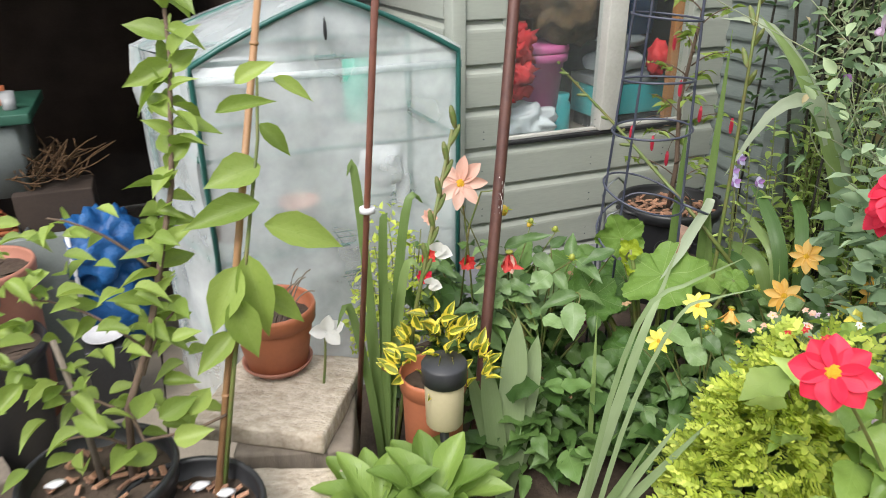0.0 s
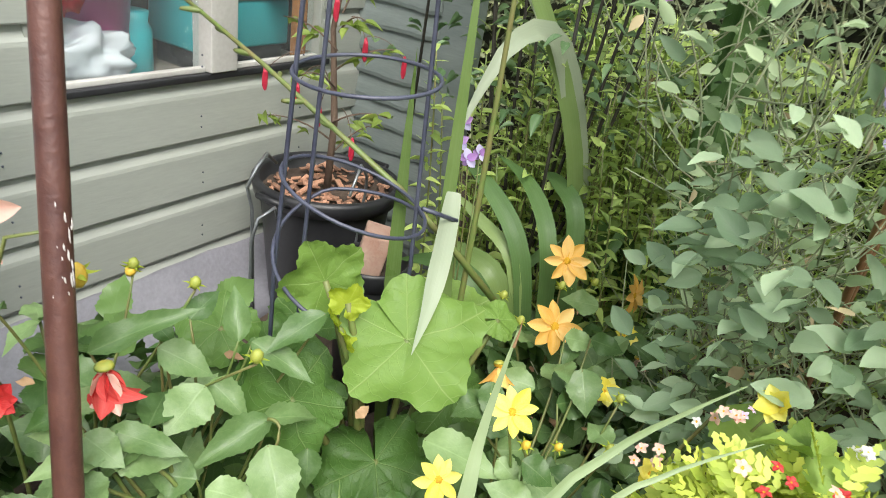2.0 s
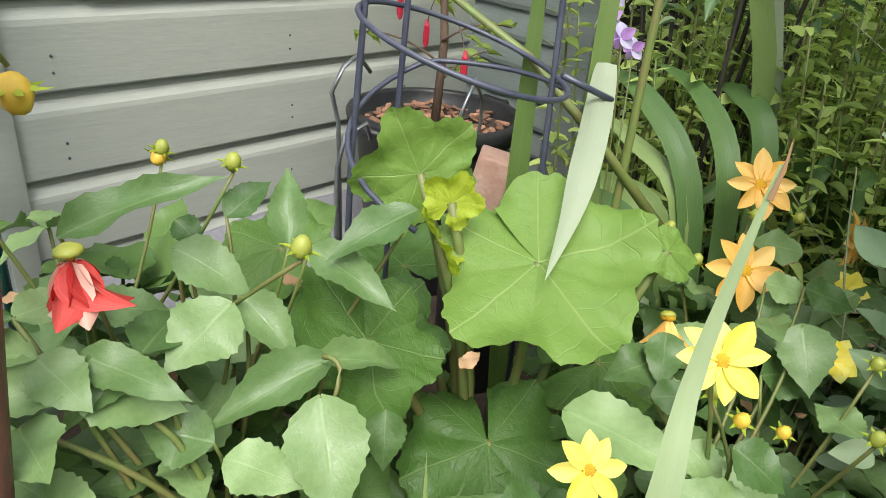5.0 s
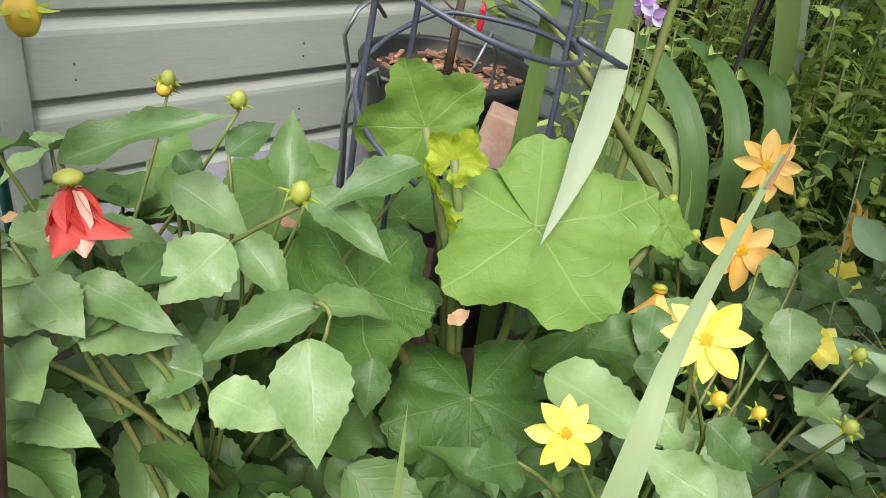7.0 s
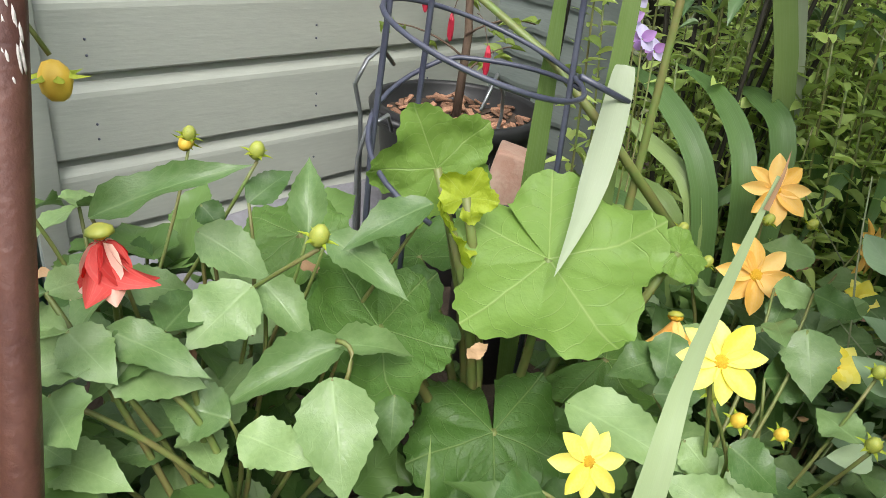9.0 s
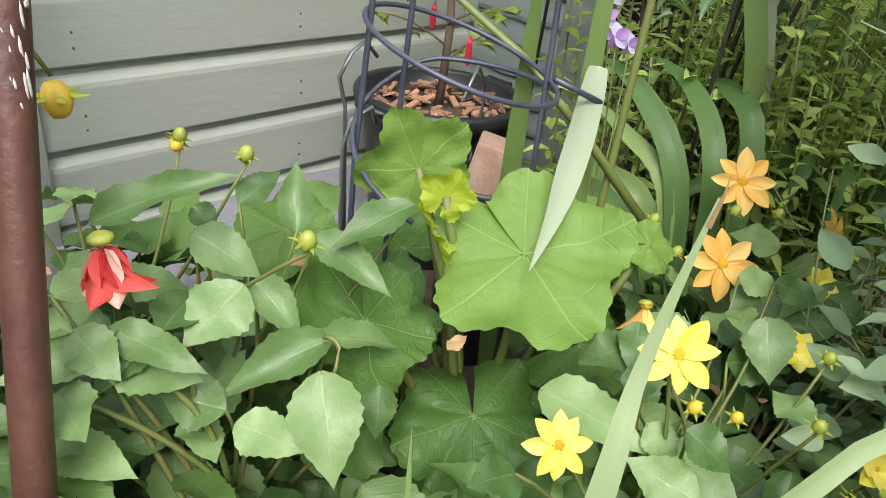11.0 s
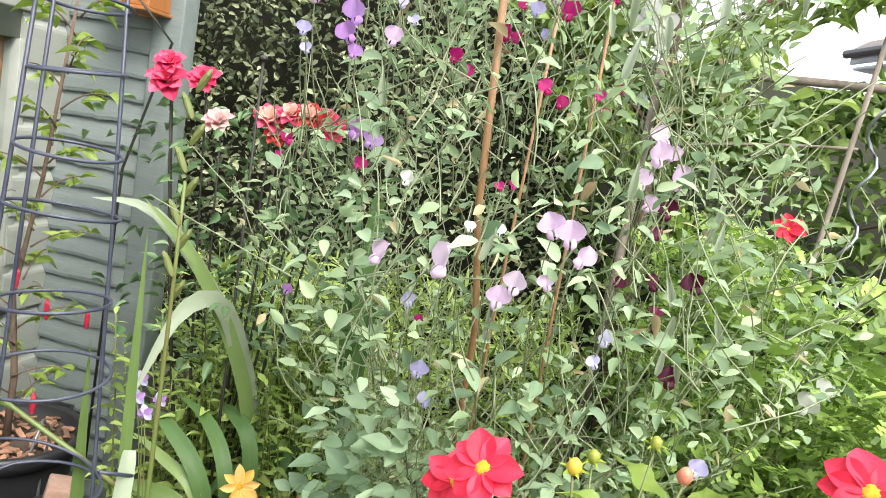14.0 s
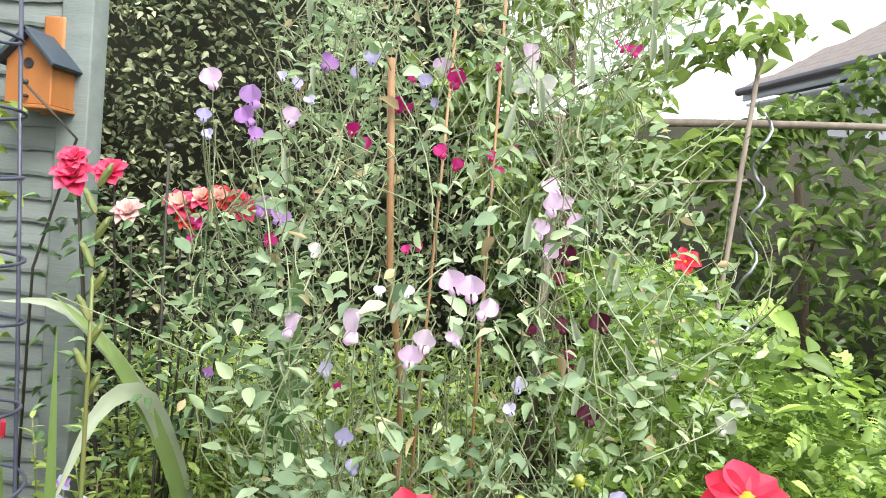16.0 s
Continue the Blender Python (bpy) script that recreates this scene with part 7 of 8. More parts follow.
# sweet pea blooms by colour
k = 0
for col, rows in (
    ("lilac", ((2.33, 1.172, 1.462, 0.044), (2.30, 1.045, 1.470, 0.060), (2.25, 0.874, 1.581, 0.041), (2.25, 0.844, 1.571, 0.043), (2.25, 0.830, 1.543, 0.039), (2.28, 0.917, 1.472, 0.039), (2.28, 0.944, 1.440, 0.040), (2.28, 0.864, 1.485, 0.028), (2.58, 0.697, 1.765, 0.045), (2.57, 0.706, 1.729, 0.048), (2.57, 0.729, 1.675, 0.045), (2.58, 0.659, 1.691, 0.048), (2.58, 0.701, 1.635, 0.035), (2.58, 0.676, 1.741, 0.032), (2.60, 1.285, 1.876, 0.041), (2.65, 1.490, 1.952, 0.047), (2.70, 0.779, 2.063, 0.057), (2.65, 0.960, 2.019, 0.040))),
    ("white", ((2.90, 0.382, 1.391, 0.055), (2.90, 0.170, 1.260, 0.046), (2.90, 0.192, 1.212, 0.055), (2.90, 0.220, 1.346, 0.037), (2.90, 0.326, 1.338, 0.037), (2.65, 0.757, 1.995, 0.055), (2.65, 0.778, 2.016, 0.050), (2.65, 0.726, 1.987, 0.050), (2.65, 0.739, 1.956, 0.044), (2.45, 1.169, 1.603, 0.029), (2.40, 0.975, 1.545, 0.025), (2.40, 1.026, 1.541, 0.022))),
    ("violet", ((2.60, 1.365, 1.912, 0.050), (2.60, 1.373, 1.871, 0.045), (2.60, 1.369, 1.836, 0.032), (2.60, 1.223, 2.002, 0.040), (2.60, 1.342, 1.674, 0.048), (2.60, 1.301, 1.652, 0.044), (2.60, 1.434, 1.299, 0.026))),
    ("blue", ((2.65, 1.507, 1.874, 0.031), (2.65, 1.489, 1.834, 0.026), (2.60, 1.279, 1.954, 0.027), (2.60, 1.241, 1.923, 0.025), (2.60, 1.310, 1.971, 0.022), (2.60, 1.145, 1.989, 0.026), (2.60, 1.001, 1.978, 0.033), (2.60, 1.113, 2.016, 0.037), (2.60, 0.756, 1.842, 0.022), (2.35, 1.106, 1.393, 0.027), (2.40, 1.076, 1.248, 0.034), (2.40, 1.043, 1.191, 0.030), (2.35, 0.751, 1.399, 0.030), (2.35, 0.754, 1.353, 0.024), (2.30, 0.564, 1.225, 0.032), (2.60, 0.971, 1.937, 0.022))),
    ("magenta", ((2.65, 0.933, 1.993, 0.045), (2.65, 1.024, 1.998, 0.025), (2.65, 1.051, 1.931, 0.034), (2.65, 1.030, 1.927, 0.027), (2.60, 1.150, 1.866, 0.031), (2.60, 1.115, 1.831, 0.033), (2.60, 0.943, 1.830, 0.033), (2.60, 0.916, 1.806, 0.029), (2.60, 0.837, 1.832, 0.024), (2.60, 0.824, 1.802, 0.022), (2.65, 0.842, 2.038, 0.022), (2.60, 0.797, 1.854, 0.020), (2.70, 1.516, 1.627, 0.037), (2.70, 1.541, 1.576, 0.032), (2.60, 1.320, 1.608, 0.030), (2.50, 0.991, 1.622, 0.019), (2.50, 0.966, 1.631, 0.019), (2.75, 0.557, 2.114, 0.042), (2.75, 0.528, 2.109, 0.032), (2.35, 1.081, 1.365, 0.017))),
    ("maroon", ((2.60, 0.655, 1.624, 0.044), (2.60, 0.669, 1.576, 0.033), (2.60, 0.653, 1.474, 0.035), (2.65, 0.553, 1.481, 0.045), (2.60, 0.636, 1.417, 0.027), (2.60, 0.572, 1.281, 0.045), (2.60, 0.725, 1.467, 0.024), (2.60, 0.632, 1.389, 0.022))),
):
    for x, y, z, s in rows:
        k += 1
        pea_bloom((x, y, z - 0.02), col, s, k)
        part("flower_stalk", tube(bmesh.new(), bend(Vector((x + 0.15, y, z - 0.3)) - sp.matrix_basis.translation, Vector((x, y, z - 0.02)) - sp.matrix_basis.translation, 0.03, 5, (-0.5, 0.3, 0.3)), 0.0018, 0.0014, 4), M["paleStem"], sp)
pod = strip_leaf("pea_pod", 0.2, lance, 6, 0.9, 0.1, cols=3)
pod.materials.append(L["pale"])
rg = random.Random(66)
for k in range(40):
    a = rg.uniform(2.0, 4.4)
    put("pea_pod", pod, None, sp, "", frame_of(Vector((0.5 * math.cos(a), 0.45 * math.sin(a), rg.uniform(1.1, 2.2))), (rg.gauss(0, 0.2), rg.gauss(0, 0.2), rg.choice((-1, 1))), (-1, 0, 0), rg.uniform(0.06, 0.085)))

# roses
ro = thing("rose_bush", "red and cream roses on dark thorny stems", "plant", (3.02, 1.8, 0.2))
o = ro.matrix_basis.translation


def rose(at_, r, cols, seed):
    rg2 = random.Random(seed)
    f = part("flower", lathe(bmesh.new(), [(0.1 * r, -0.3 * r), (0.3 * r, -0.2 * r), (0.2 * r, 0)], 10), M["budgreen"], ro)
    f.matrix_basis = frame_of(Vector(at_) - o, Vector((0.1, 0.9, 0.2)), (-0.75, -0.1, 0.65))
    for k in range(22):
        a, q = k * 2.4, k / 21
        e = 1.25 - 1.1 * q + rg2.uniform(-0.15, 0.15)
        w = Vector((math.cos(a) * math.cos(e), math.sin(a) * math.cos(e), math.sin(e)))
        p = put("petal", PET["wide"], None, f, "", frame_of(w * 0.12 * r, w, Vector((-w.x, -w.y, 0.8)), r * (0.55 + 0.5 * q), rg2.uniform(-0.3, 0.3)))
        colour_of(p, cols[0] if q < 0.55 else cols[-1])


for k, (x, y, z, r, c) in enumerate(((2.92, 1.984, 1.7, 0.06, ("rosered",)), (2.93, 1.99, 1.75, 0.045, ("rosered",)), (2.92, 1.878, 1.72, 0.048, ("rosered",)), (2.92, 1.821, 1.615, 0.046, ("rosewhite", "rosewhite")), (2.92, 1.675, 1.65, 0.045, ("peach", "rosered")), (2.92, 1.613, 1.67, 0.042, ("peach", "rosered")), (2.92, 1.566, 1.675, 0.042, ("peach", "coral")), (2.93, 1.525, 1.67, 0.04, ("coral", "rosered")), (2.92, 1.49, 1.65, 0.04, ("rosered",)), (2.92, 1.65, 1.61, 0.035, ("rosewhite", "coral")))):
    rose((x, y, z), r, c, k)
    part("stem", tube(bmesh.new(), bend(Vector((3.0, 1.78, 0.2)) - o, Vector((x + 0.02, y, z - 0.02)) - o, 0.1, 6, (0.2, (y - 1.75) * 1.5, 0)), 0.006, 0.003, 6), M["rosestem"], ro)
rg = random.Random(71)
joined(ro, "foliage", LM["apple"], scatter(rg, 420, lambda: (rg.gauss(3.05, 0.1), rg.gauss(1.78, 0.2), rg.uniform(0.9, 1.66)), (0.04, 0.06), (3.0, 1.78), (-0.6, 0.5)), L["rose"], "dark glossy rose leaves")
cb = thing("metal_crook", "thin black metal crook by the nest box", "crook", (3.1, 2.18, 0.2))
part("rod", tube(bmesh.new(), [(0.1, 0.12, 0.0), (0.1, 0.1, 1.2), (0.04, -0.06, 1.62), (-0.08, 0.03, 1.76)], 0.005, 0.004, 7), M["rosestem"], cb)
part("knob", blob(bmesh.new(), (-0.08, 0.03, 1.765), (0.009, 0.009, 0.009), 1, 0.05, 2), M["rosestem"], cb)

rd = thing("support_rod", "thin black metal rod with a ball top among roses", "plant support", (2.89, 1.68, 0.2))
part("rod", tube(bmesh.new(), [(0, 0, 0), (0.0, 0.005, 0.8), (0.0, 0.022, 1.6)], 0.0042, 0.004, 7), M["rosestem"], rd)
part("knob", blob(bmesh.new(), (0, 0.022, 1.603), (0.013, 0.013, 0.009), 1, 0.05, 2), M["rosestem"], rd)


# ---- hedge, border, espalier, house ----
hd = thing("hedge", "dark dense small-leaved hedge behind the sweet peas", "hedge", (4.6, 1.8, 0))
rg = random.Random(30)


def hedge_place():
    y, z = rg.uniform(0.75, 4.6), rg.uniform(0.05, 3.7)
    d = 0.16 * noise.noise(Vector((y * 1.6, z * 1.6, 0))) + 0.07 * noise.noise(Vector((y * 5, z * 5, 3)))
    return (4.3 + d + abs(rg.gauss(0, 0.07)), y, z)


joined(hd, "foliage", LM["small"], scatter(rg, 26000, hedge_place, (0.028, 0.055), None, (-0.9, 0.9), 0.3), L["hedge"], "small dull green leaves")
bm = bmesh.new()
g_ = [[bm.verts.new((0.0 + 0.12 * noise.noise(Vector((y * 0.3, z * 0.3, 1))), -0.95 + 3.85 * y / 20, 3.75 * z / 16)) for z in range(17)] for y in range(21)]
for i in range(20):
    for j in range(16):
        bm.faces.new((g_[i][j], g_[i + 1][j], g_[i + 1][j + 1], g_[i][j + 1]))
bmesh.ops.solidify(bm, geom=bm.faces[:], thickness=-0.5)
# near-black colour that paints the shade deep inside hedge and espalier
M["twigs"] = mat("dark_inner_shade", (0.035, 0.045, 0.025), (0.06, 0.055, 0.035), 0.9, 9, 0.6)
part("inner_mass", bm, M["twigs"], hd, "dark sheet painted as the shade inside the hedge")
for k in range(40):
    y, z = rg.uniform(-0.9, 2.8), rg.uniform(0.3, 3.4)
    part("twig", tube(bmesh.new(), bend((0.0, y, z), (-0.34, y + rg.gauss(0, 0.2), z + rg.uniform(0, 0.35)), 0.03), 0.005, 0.002, 5), M["bark"], hd)

bgp = thing("green_border", "tall mixed green border plants behind the strap leaves", "plants", (3.4, 1.5, 0.15))
bx = lambda: (rg.uniform(3.2, 4.2), rg.uniform(0.7, 2.12), rg.uniform(0.2, 1.12))
joined(bgp, "foliage", LM["narrow"], scatter(rg, 5200, bx, (0.05, 0.1), None, (-0.2, 1.3), 0.6), L["mid"], "narrow fresh green leaves")
leafy = []
for k in range(150):
    x, y = rg.uniform(2.86, 3.6), rg.uniform(1.3, 1.98)
    h = rg.uniform(0.65, 1.12) + 0.12 * (x - 2.82)
    top_ = Vector((x + rg.gauss(0, 0.05), y + rg.gauss(0, 0.05), h))
    stem(bgp, (x, y, 0.15), top_, 0.0035, 0.002, 0.02)
    for i in range(30):
        f = 0.25 + 0.75 * i / 29
        q = Vector((x, y, 0.15)).lerp(top_, f)
        leafy.append(frame_of(q, way_of(i * 2.4 + rg.gauss(0, 0.3), rg.uniform(0.0, 0.8)), (rg.gauss(0, 0.3), rg.gauss(0, 0.3), 1), rg.uniform(0.75, 1.2) * (0.078 - 0.036 * f)))
joined(bgp, "stem_leaves", [LM["pea"][1], LM["narrow"][1], LM["oval"][1]], leafy, L["mid"], "small fresh green leaves up the stems")
pn = thing("pansy", "purple pansies above the strap leaves", "flower", (2.57, 1.7, 0.2))
for x, y, z in ((2.585, 1.735, 0.913), (2.761, 1.801, 0.868), (2.62, 1.78, 0.93), (2.66, 1.8, 0.96)):
    stem(pn, (2.6, 1.72, 0.4), (x, y, z), 0.002, 0.0015)
    for k in range(5):
        a = k * math.tau / 5
        ob = put("petal", PET["wide"], None, pn, "", frame_of(Vector((x, y, z)) - pn.matrix_basis.translation, (0.1, math.cos(a), math.sin(a)), (-0.7, -0.6, 0.3), 0.022))
        colour_of(ob, ("violet", "blue")[k % 2])

tm = thing("tomato_plants", "bright green cut-leaved tomato plants", "plant", (3.2, 0.1, 0.0))


def tom():
    x, y = rg.uniform(2.75, 4.0), rg.uniform(-0.75, 0.55)
    top = 1.56 - 0.85 * max(0, -y + 0.15) + 0.12 * noise.noise(Vector((x * 3, y * 3, 0)))
    return (x, y, rg.uniform(0.15, max(top, 0.5)))


joined(tm, "foliage", LM["feather"] + LM["small"], scatter(rg, 5200, tom, (0.05, 0.11), None, (-0.5, 0.8), 0.7), L["tom"], "fresh cut leaves")
for k in range(24):
    q = tom()
    stem(tm, (q[0], q[1], 0), (q[0] + 0.04, q[1], max(q[2], 0.8)), 0.006, 0.003, 0.03)
M["tomato"] = mat("green_tomato", (0.34, 0.45, 0.16), (0.42, 0.52, 0.22), 0.25, 12, 0.03)
for k, (px, py, pz) in enumerate(((2.45, 0.06, 1.02), (2.47, 0.0, 1.0), (2.5, -0.06, 1.03), (2.44, 0.16, 1.1), (2.46, 0.2, 1.12))):
    part("tomato", blob(bmesh.new(), (px - 3.2, py - 0.1, pz), (0.032, 0.032, 0.029), k, 0.06, 3), M["tomato"], tm, "unripe green tomato")
    stem(tm, (2.55, 0.05, 0.6), (px, py, pz + 0.03), 0.004, 0.003, 0.05)
fr = thing("ferny_tomato_shoot", "light green leaf shoots at the path", "plant", (2.35, 0.2, 0.1))
for k in range(64):
    q = (2.36 + rg.gauss(0, 0.13), 0.34 + rg.gauss(0, 0.17), rg.uniform(0.82, 1.16))
    leaf(fr, "dahlia", q, way_of(rg.uniform(0, 6.28), rg.uniform(-0.2, 0.5)), (rg.gauss(0, 0.3), rg.gauss(0, 0.3), 1), rg.uniform(0.08, 0.13), "apple", k)
    if k % 3 == 0:
        stem(fr, (2.35, 0.2, 0.1), q, 0.005, 0.003)
gr = thing("tall_grass", "clump of fresh tall grass", "grass", (4.0, -0.7, 0), kind="stuff")
joined(gr, "grass_blades", [LM["blade"][0], LM["blade"][1]], [frame_of((rg.uniform(3.5, 4.6), rg.uniform(-1.4, -0.25), 0), (rg.gauss(0, 0.25), rg.gauss(0, 0.25), 1), (rg.gauss(0, 1), rg.gauss(0, 1), 0.1), (rg.uniform(0.25, 0.4), rg.uniform(0.7, 1.15), 1)) for _ in range(420)], L["mid"])
red2 = thing("red_bloom", "small red flower above the tomato plants", "flower", (2.95, 0.31, 0.2))
stem(red2, (2.97, 0.31, 0.2), (2.95, 0.31, 1.6), 0.003, 0.002)
single_dahlia(red2, (2.951, 0.314, 1.619), (-0.8, 0.1, 0.5), 0.038, "red", 6, 0.4, 90, "wide", 0.15)

# white stake and spiral support
ws = thing("pale_stake", "grey-white wooden stake leaning by the espalier", "stake", (3.8, 0.035, 0.0))
part("pole", tube(bmesh.new(), [(0, 0, 0), (0.0, -0.145, 2.4)], 0.012, 0.009, 8), M["oldwood"], ws)
sw = thing("spiral_support", "wavy galvanised spiral plant support", "plant support", (3.75, -0.11, 0.0))
pts = [(0.03 * math.cos(z * 26) + 0.01 * z, 0.028 * math.sin(z * 26) - 0.014 * z, z) for z in [0.035 * i for i in range(63)]]
part("spiral_rod", tube(bmesh.new(), pts, 0.0065, sides=8), M["zinc"], sw)
rl = thing("espalier_rail", "old rail frame for a trained apple", "rail", (3.9, 0.0, 0))
part("rail", tube(bmesh.new(), bend((-0.02, 0.45, 2.1), (0.05, -1.6, 2.2), 0.015, 8), 0.017, 0.013, 8), M["oldwood"], rl)
part("rail", tube(bmesh.new(), bend((-0.02, 0.5, 1.82), (0.0, -0.14, 1.92), 0.01, 6), 0.006, 0.006, 6), M["oldwood"], rl)
for y in (0.6, -1.6):
    part("post", tube(bmesh.new(), [(0, y, 0), (0, y, 2.12)], 0.02, 0.018, 8), M["oldwood"], rl)
es = thing("espalier_apple", "dense leafy trained apple hedge", "tree", (5.0, -1.2, 0))


def esp():
    y, z = rg.uniform(-4.2, 0.9), rg.uniform(0.5, 2.75)
    top = 2.42 + 0.2 * noise.noise(Vector((y * 2, 0, 2))) - 0.28 * max(0, min(1, (y + 0.55) / 0.3)) + 0.12 * (y < -0.75)
    d = 0.2 * noise.noise(Vector((y * 2.2, z * 2.2, 7)))
    return (4.35 + d + abs(rg.gauss(0, 0.12)), y, min(z, top - rg.random() * 0.2))


joined(es, "foliage", LM["apple"], scatter(rg, 9500, esp, (0.06, 0.1), None, (-0.9, 0.5), 0.6), L["espalier"], "light green apple leaves")
part("trunk", tube(bmesh.new(), [(0, -0.4, 0), (-0.15, -0.35, 1.0), (-0.2, -0.1, 2.0)], 0.035, 0.02, 9), M["bark"], es)
part("trunk", tube(bmesh.new(), [(0, 0.35, 0), (-0.1, 0.3, 1.0), (-0.2, 0.5, 2.0)], 0.03, 0.02, 9), M["bark"], es)
# added dark box behind the leaves, in place of the shade among them
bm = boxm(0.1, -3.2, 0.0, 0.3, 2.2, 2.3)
part("dark_inside", bm, M["twigs"], es, "dark box painted as the shade inside the foliage")
for k in range(8):
    a = (-0.2, rg.uniform(-2.5, 1.2), rg.uniform(1.2, 1.9))
    part("branch", tube(bmesh.new(), bend(a, (-0.5, a[1] + rg.gauss(0, 0.3), a[2] + 0.3), 0.05), 0.01, 0.005, 6), M["bark"], es)
M["applefruit"] = mat("green_apple", (0.40, 0.5, 0.12), (0.5, 0.42, 0.14), 0.3, 8, 0.03)
for k, (y, z) in enumerate(((-1.05, 1.68), (-1.12, 1.6), (-1.0, 1.58), (-1.2, 1.72))):
    part("apple", blob(bmesh.new(), (-0.5, y + 1.2, z), (0.04, 0.04, 0.037), k, 0.05, 3), M["applefruit"], es, "unripe green apple")

at_ = thing("apple_tree", "young apple tree with drooping light green leaves", "tree", (4.1, 0.5, 0))
o = at_.matrix_basis.translation
part("trunk", tube(bmesh.new(), [(0, 0, 0), (0.03, 0.02, 1.2), (0.0, 0.05, 2.2), (0.05, 0.1, 3.0)], 0.03, 0.012, 9), M["bark"], at_)
tips = []
for k in range(15):
    z = 1.6 + 1.3 * k / 14
    a = k * 2.4
    ln = rg.uniform(0.45, 0.85) * (1.15 - 0.3 * (z - 1.6))
    e = Vector((ln * math.cos(a), ln * math.sin(a) * 1.1, z + rg.uniform(0.1, 0.35)))
    part("branch", tube(bmesh.new(), bend((0.01, 0.05, z), e, 0.06), 0.008, 0.003, 6), M["bark"], at_)
    tips.append((Vector((0.01, 0.05, z)) + o, e + o))


def on_branch():
    a, b = rg.choice(tips)
    return a.lerp(b, rg.uniform(0.25, 1.05)) + Vector((rg.gauss(0, 0.05), rg.gauss(0, 0.05), rg.gauss(0.02, 0.05)))


joined(at_, "crown", LM["apple"], scatter(rg, 2200, on_branch, (0.07, 0.11), None, (-0.9, 0.4), 0.8), L["apple2"], "drooping apple leaves")

# neighbour's bungalow
hs = thing("bungalow", "white bungalow with a brown tiled hipped roof beyond the hedge", "house", (9.86, -2.61, -0.05), rz=196.2)
part("wall", boxm(0, 0, 0, 9, 6, 3.4), M["render_"], hs)
part("fascia", boxm(-0.42, -0.42, 3.46, 9.4, -0.38, 3.6), M["facia"], hs, "pale blue fascia board")
part("gutter", tube(bmesh.new(), [(-0.45, -0.47, 3.57), (9.45, -0.47, 3.57)], 0.05, sides=8), M["slate"], hs, "dark gutter")
part("soffit", boxm(-0.4, -0.38, 3.4, 9.4, 0.0, 3.43), M["facia"], hs)
part("window", boxm(2.2, -0.03, 1.6, 5.2, -0.004, 3.1), M["pane"], hs, "wide window")
rp = bmesh.new()
e4 = [rp.verts.new(q) for q in ((-0.45, -0.45, 3.6), (9.45, -0.45, 3.6), (9.45, 6.45, 3.6), (-0.45, 6.45, 3.6))]
r2 = [rp.verts.new(q) for q in ((3.0, 3.0, 6.0), (6.0, 3.0, 6.0))]
for q in ((e4[0], e4[1], r2[1], r2[0]), (e4[1], e4[2], r2[1]), (e4[2], e4[3], r2[0], r2[1]), (e4[3], e4[0], r2[0]), e4[::-1]):
    rp.faces.new(q)
part("roof_deck", rp, M["tile"], hs, smooth=False)
tl_bm = boxm(-0.15, -0.13, -0.012, 0.15, 0.17, 0.018, bev=0.008)
tl_me = bpy.data.meshes.new("roof_tile")
tl_bm.to_mesh(tl_me)
tl_bm.free()
tl_me.materials.append(M["tile"])
slope = math.atan2(2.4, 3.45)
for r in range(14):
    u = r / 14
    for c in range(20):
        x = -0.3 + 3.45 * u + 0.305 * c + (0.15 if r % 2 else 0)
        if x < 9.2 - 3.45 * u:
            put("roof_tile", tl_me, None, hs, "", Matrix.Translation((x, -0.35 + 3.45 * u, 3.66 + 2.4 * u)) @ Matrix.Rotation(slope, 4, "X"))
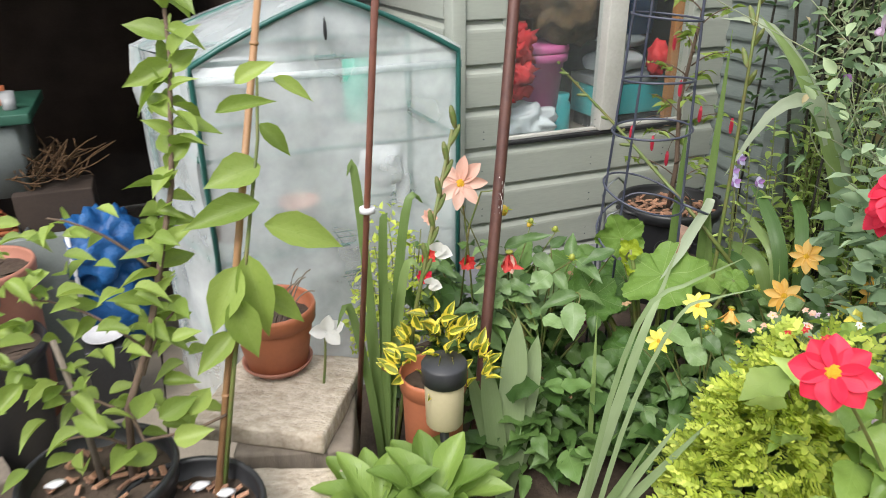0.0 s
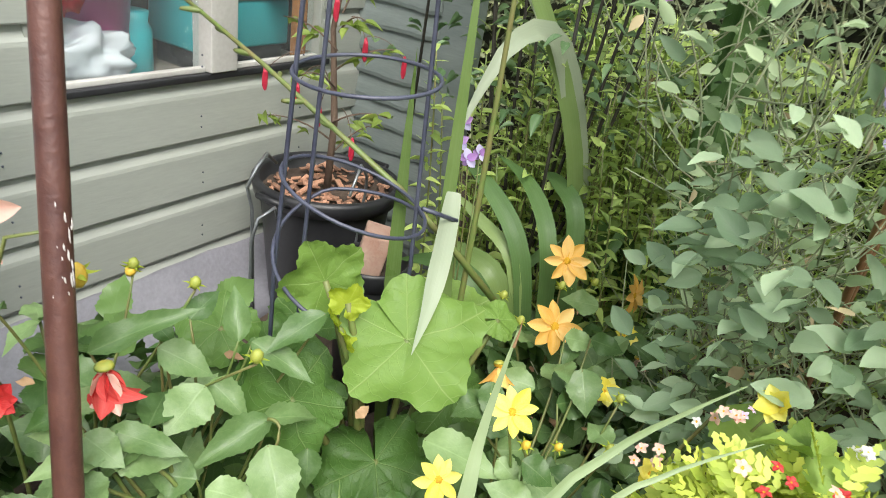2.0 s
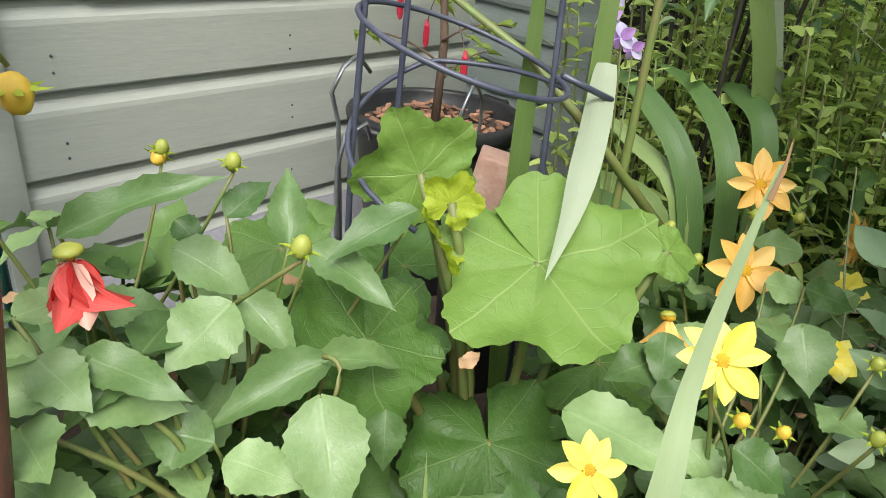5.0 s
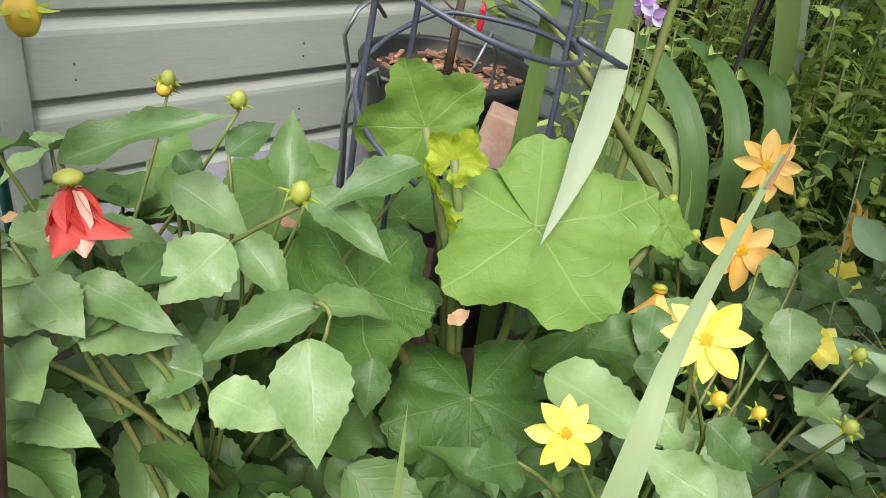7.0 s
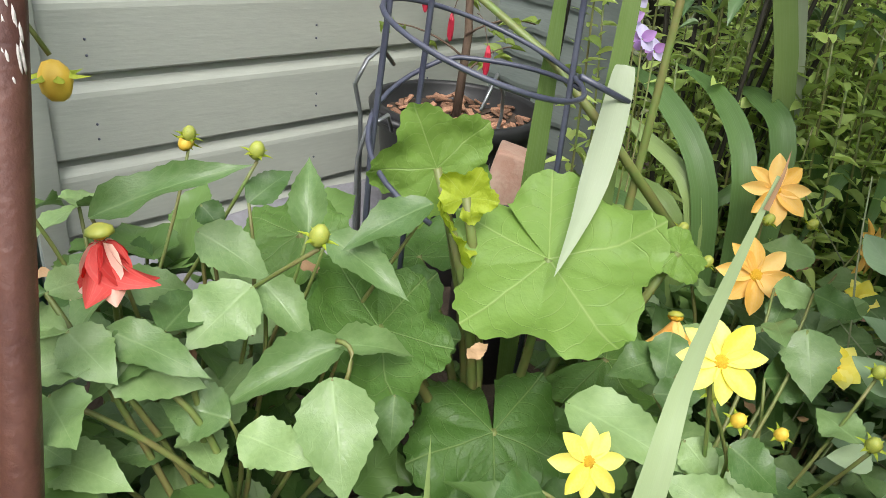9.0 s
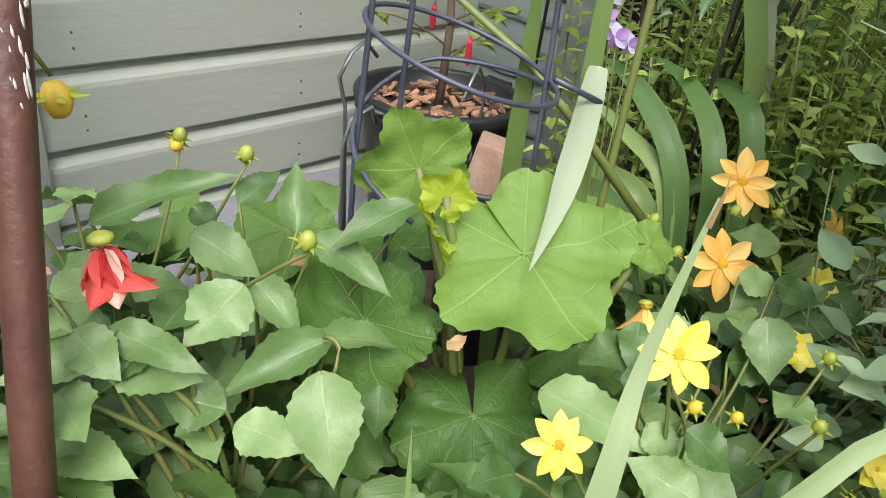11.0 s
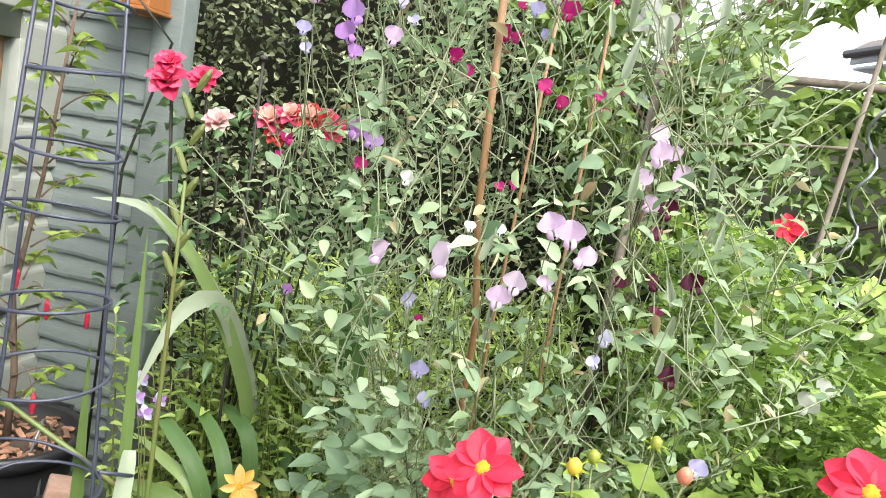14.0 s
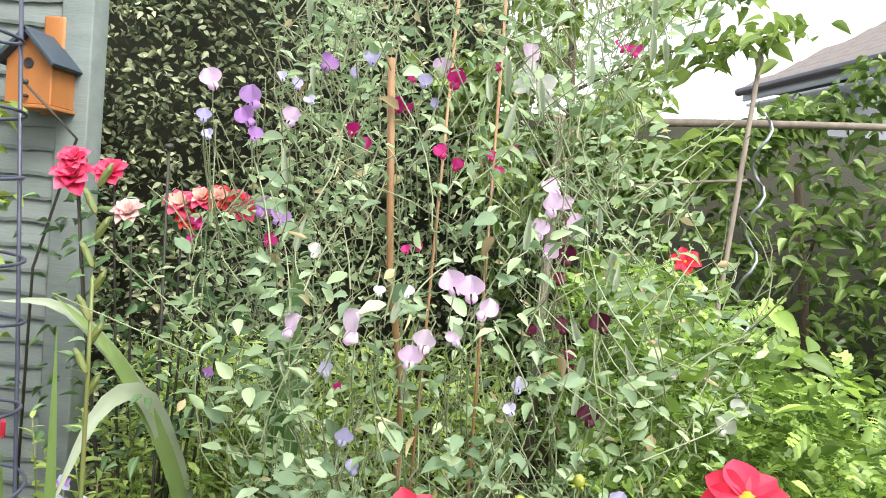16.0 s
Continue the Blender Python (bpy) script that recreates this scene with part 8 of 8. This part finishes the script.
part("aerial_pole", tube(bmesh.new(), [(3.2, 3.0, 5.9), (3.2, 3.0, 7.3)], 0.035, 0.03, 6), M["rosestem"], hs)
h2 = thing("far_house", "brown roofed house behind the apple tree", "house", (22.0, 0.5, 0))
part("wall", boxm(0, -2.2, 0, 5, 2.2, 3.8), M["brickm"], h2)
rp = bmesh.new()
pr = [(-0.3, -2.4, 3.8), (-0.3, 2.4, 3.8), (2.5, 2.4, 5.2), (2.5, -2.4, 5.2), (5.3, 2.4, 3.8), (5.3, -2.4, 3.8)]
v_ = [rp.verts.new(q) for q in pr]
for q in ((0, 1, 2, 3), (3, 2, 4, 5), (1, 4, 2), (0, 3, 5)):
    rp.faces.new([v_[i] for i in q])
part("roof", rp, M["tile"], h2, smooth=False)
# far backdrop of garden trees and fences all round
fn = thing("fence_back", "plain timber fence closing the garden behind", "fence", (0, 0, 0), kind="structure")
for k in range(12):
    part("fence_panel", boxm(-2.6 + 0.0, -3.2 + 0.55 * k, 0, -2.55, -2.66 + 0.55 * k, 1.8), M["oldwood"], fn)
for k in range(14):
    part("fence_panel", boxm(-2.5 + 0.55 * k, -3.25, 0, -1.96 + 0.55 * k, -3.2, 1.8), M["oldwood"], fn)


def settle(things, d):
    """Sets things that stand together by a small step."""
    for ob in things:
        ob.matrix_basis = Matrix.Translation(d) @ ob.matrix_basis


def near_things(names, x1=9.0, y1=9.0):
    return [ob for ob in bpy.data.objects if ob.parent is None and ob.name.split(".")[0] in names and ob.matrix_basis.translation.x < x1 and ob.matrix_basis.translation.y < y1]


settle([sq], (-0.015, 0.01, -0.02))
settle([d2], (-0.023, 0.004, -0.011))
settle([g3, g4, wf, ev, hb, ap, ca, st2], (0.025, 0.05, -0.055))
settle(near_things(("plinth", "stone_slab", "flower_pot_saucer", "terracotta_pot", "solar_light", "flower_pot", "primrose_rosette", "planting_trough")), (0.0, 0.04, -0.055))
settle(near_things(("black_plant_pot",), 1.2, 1.6), (0.025, 0.05, -0.055))
settle(near_things(("primrose_rosette", "planting_trough")), (0.05, 0.126, -0.125))
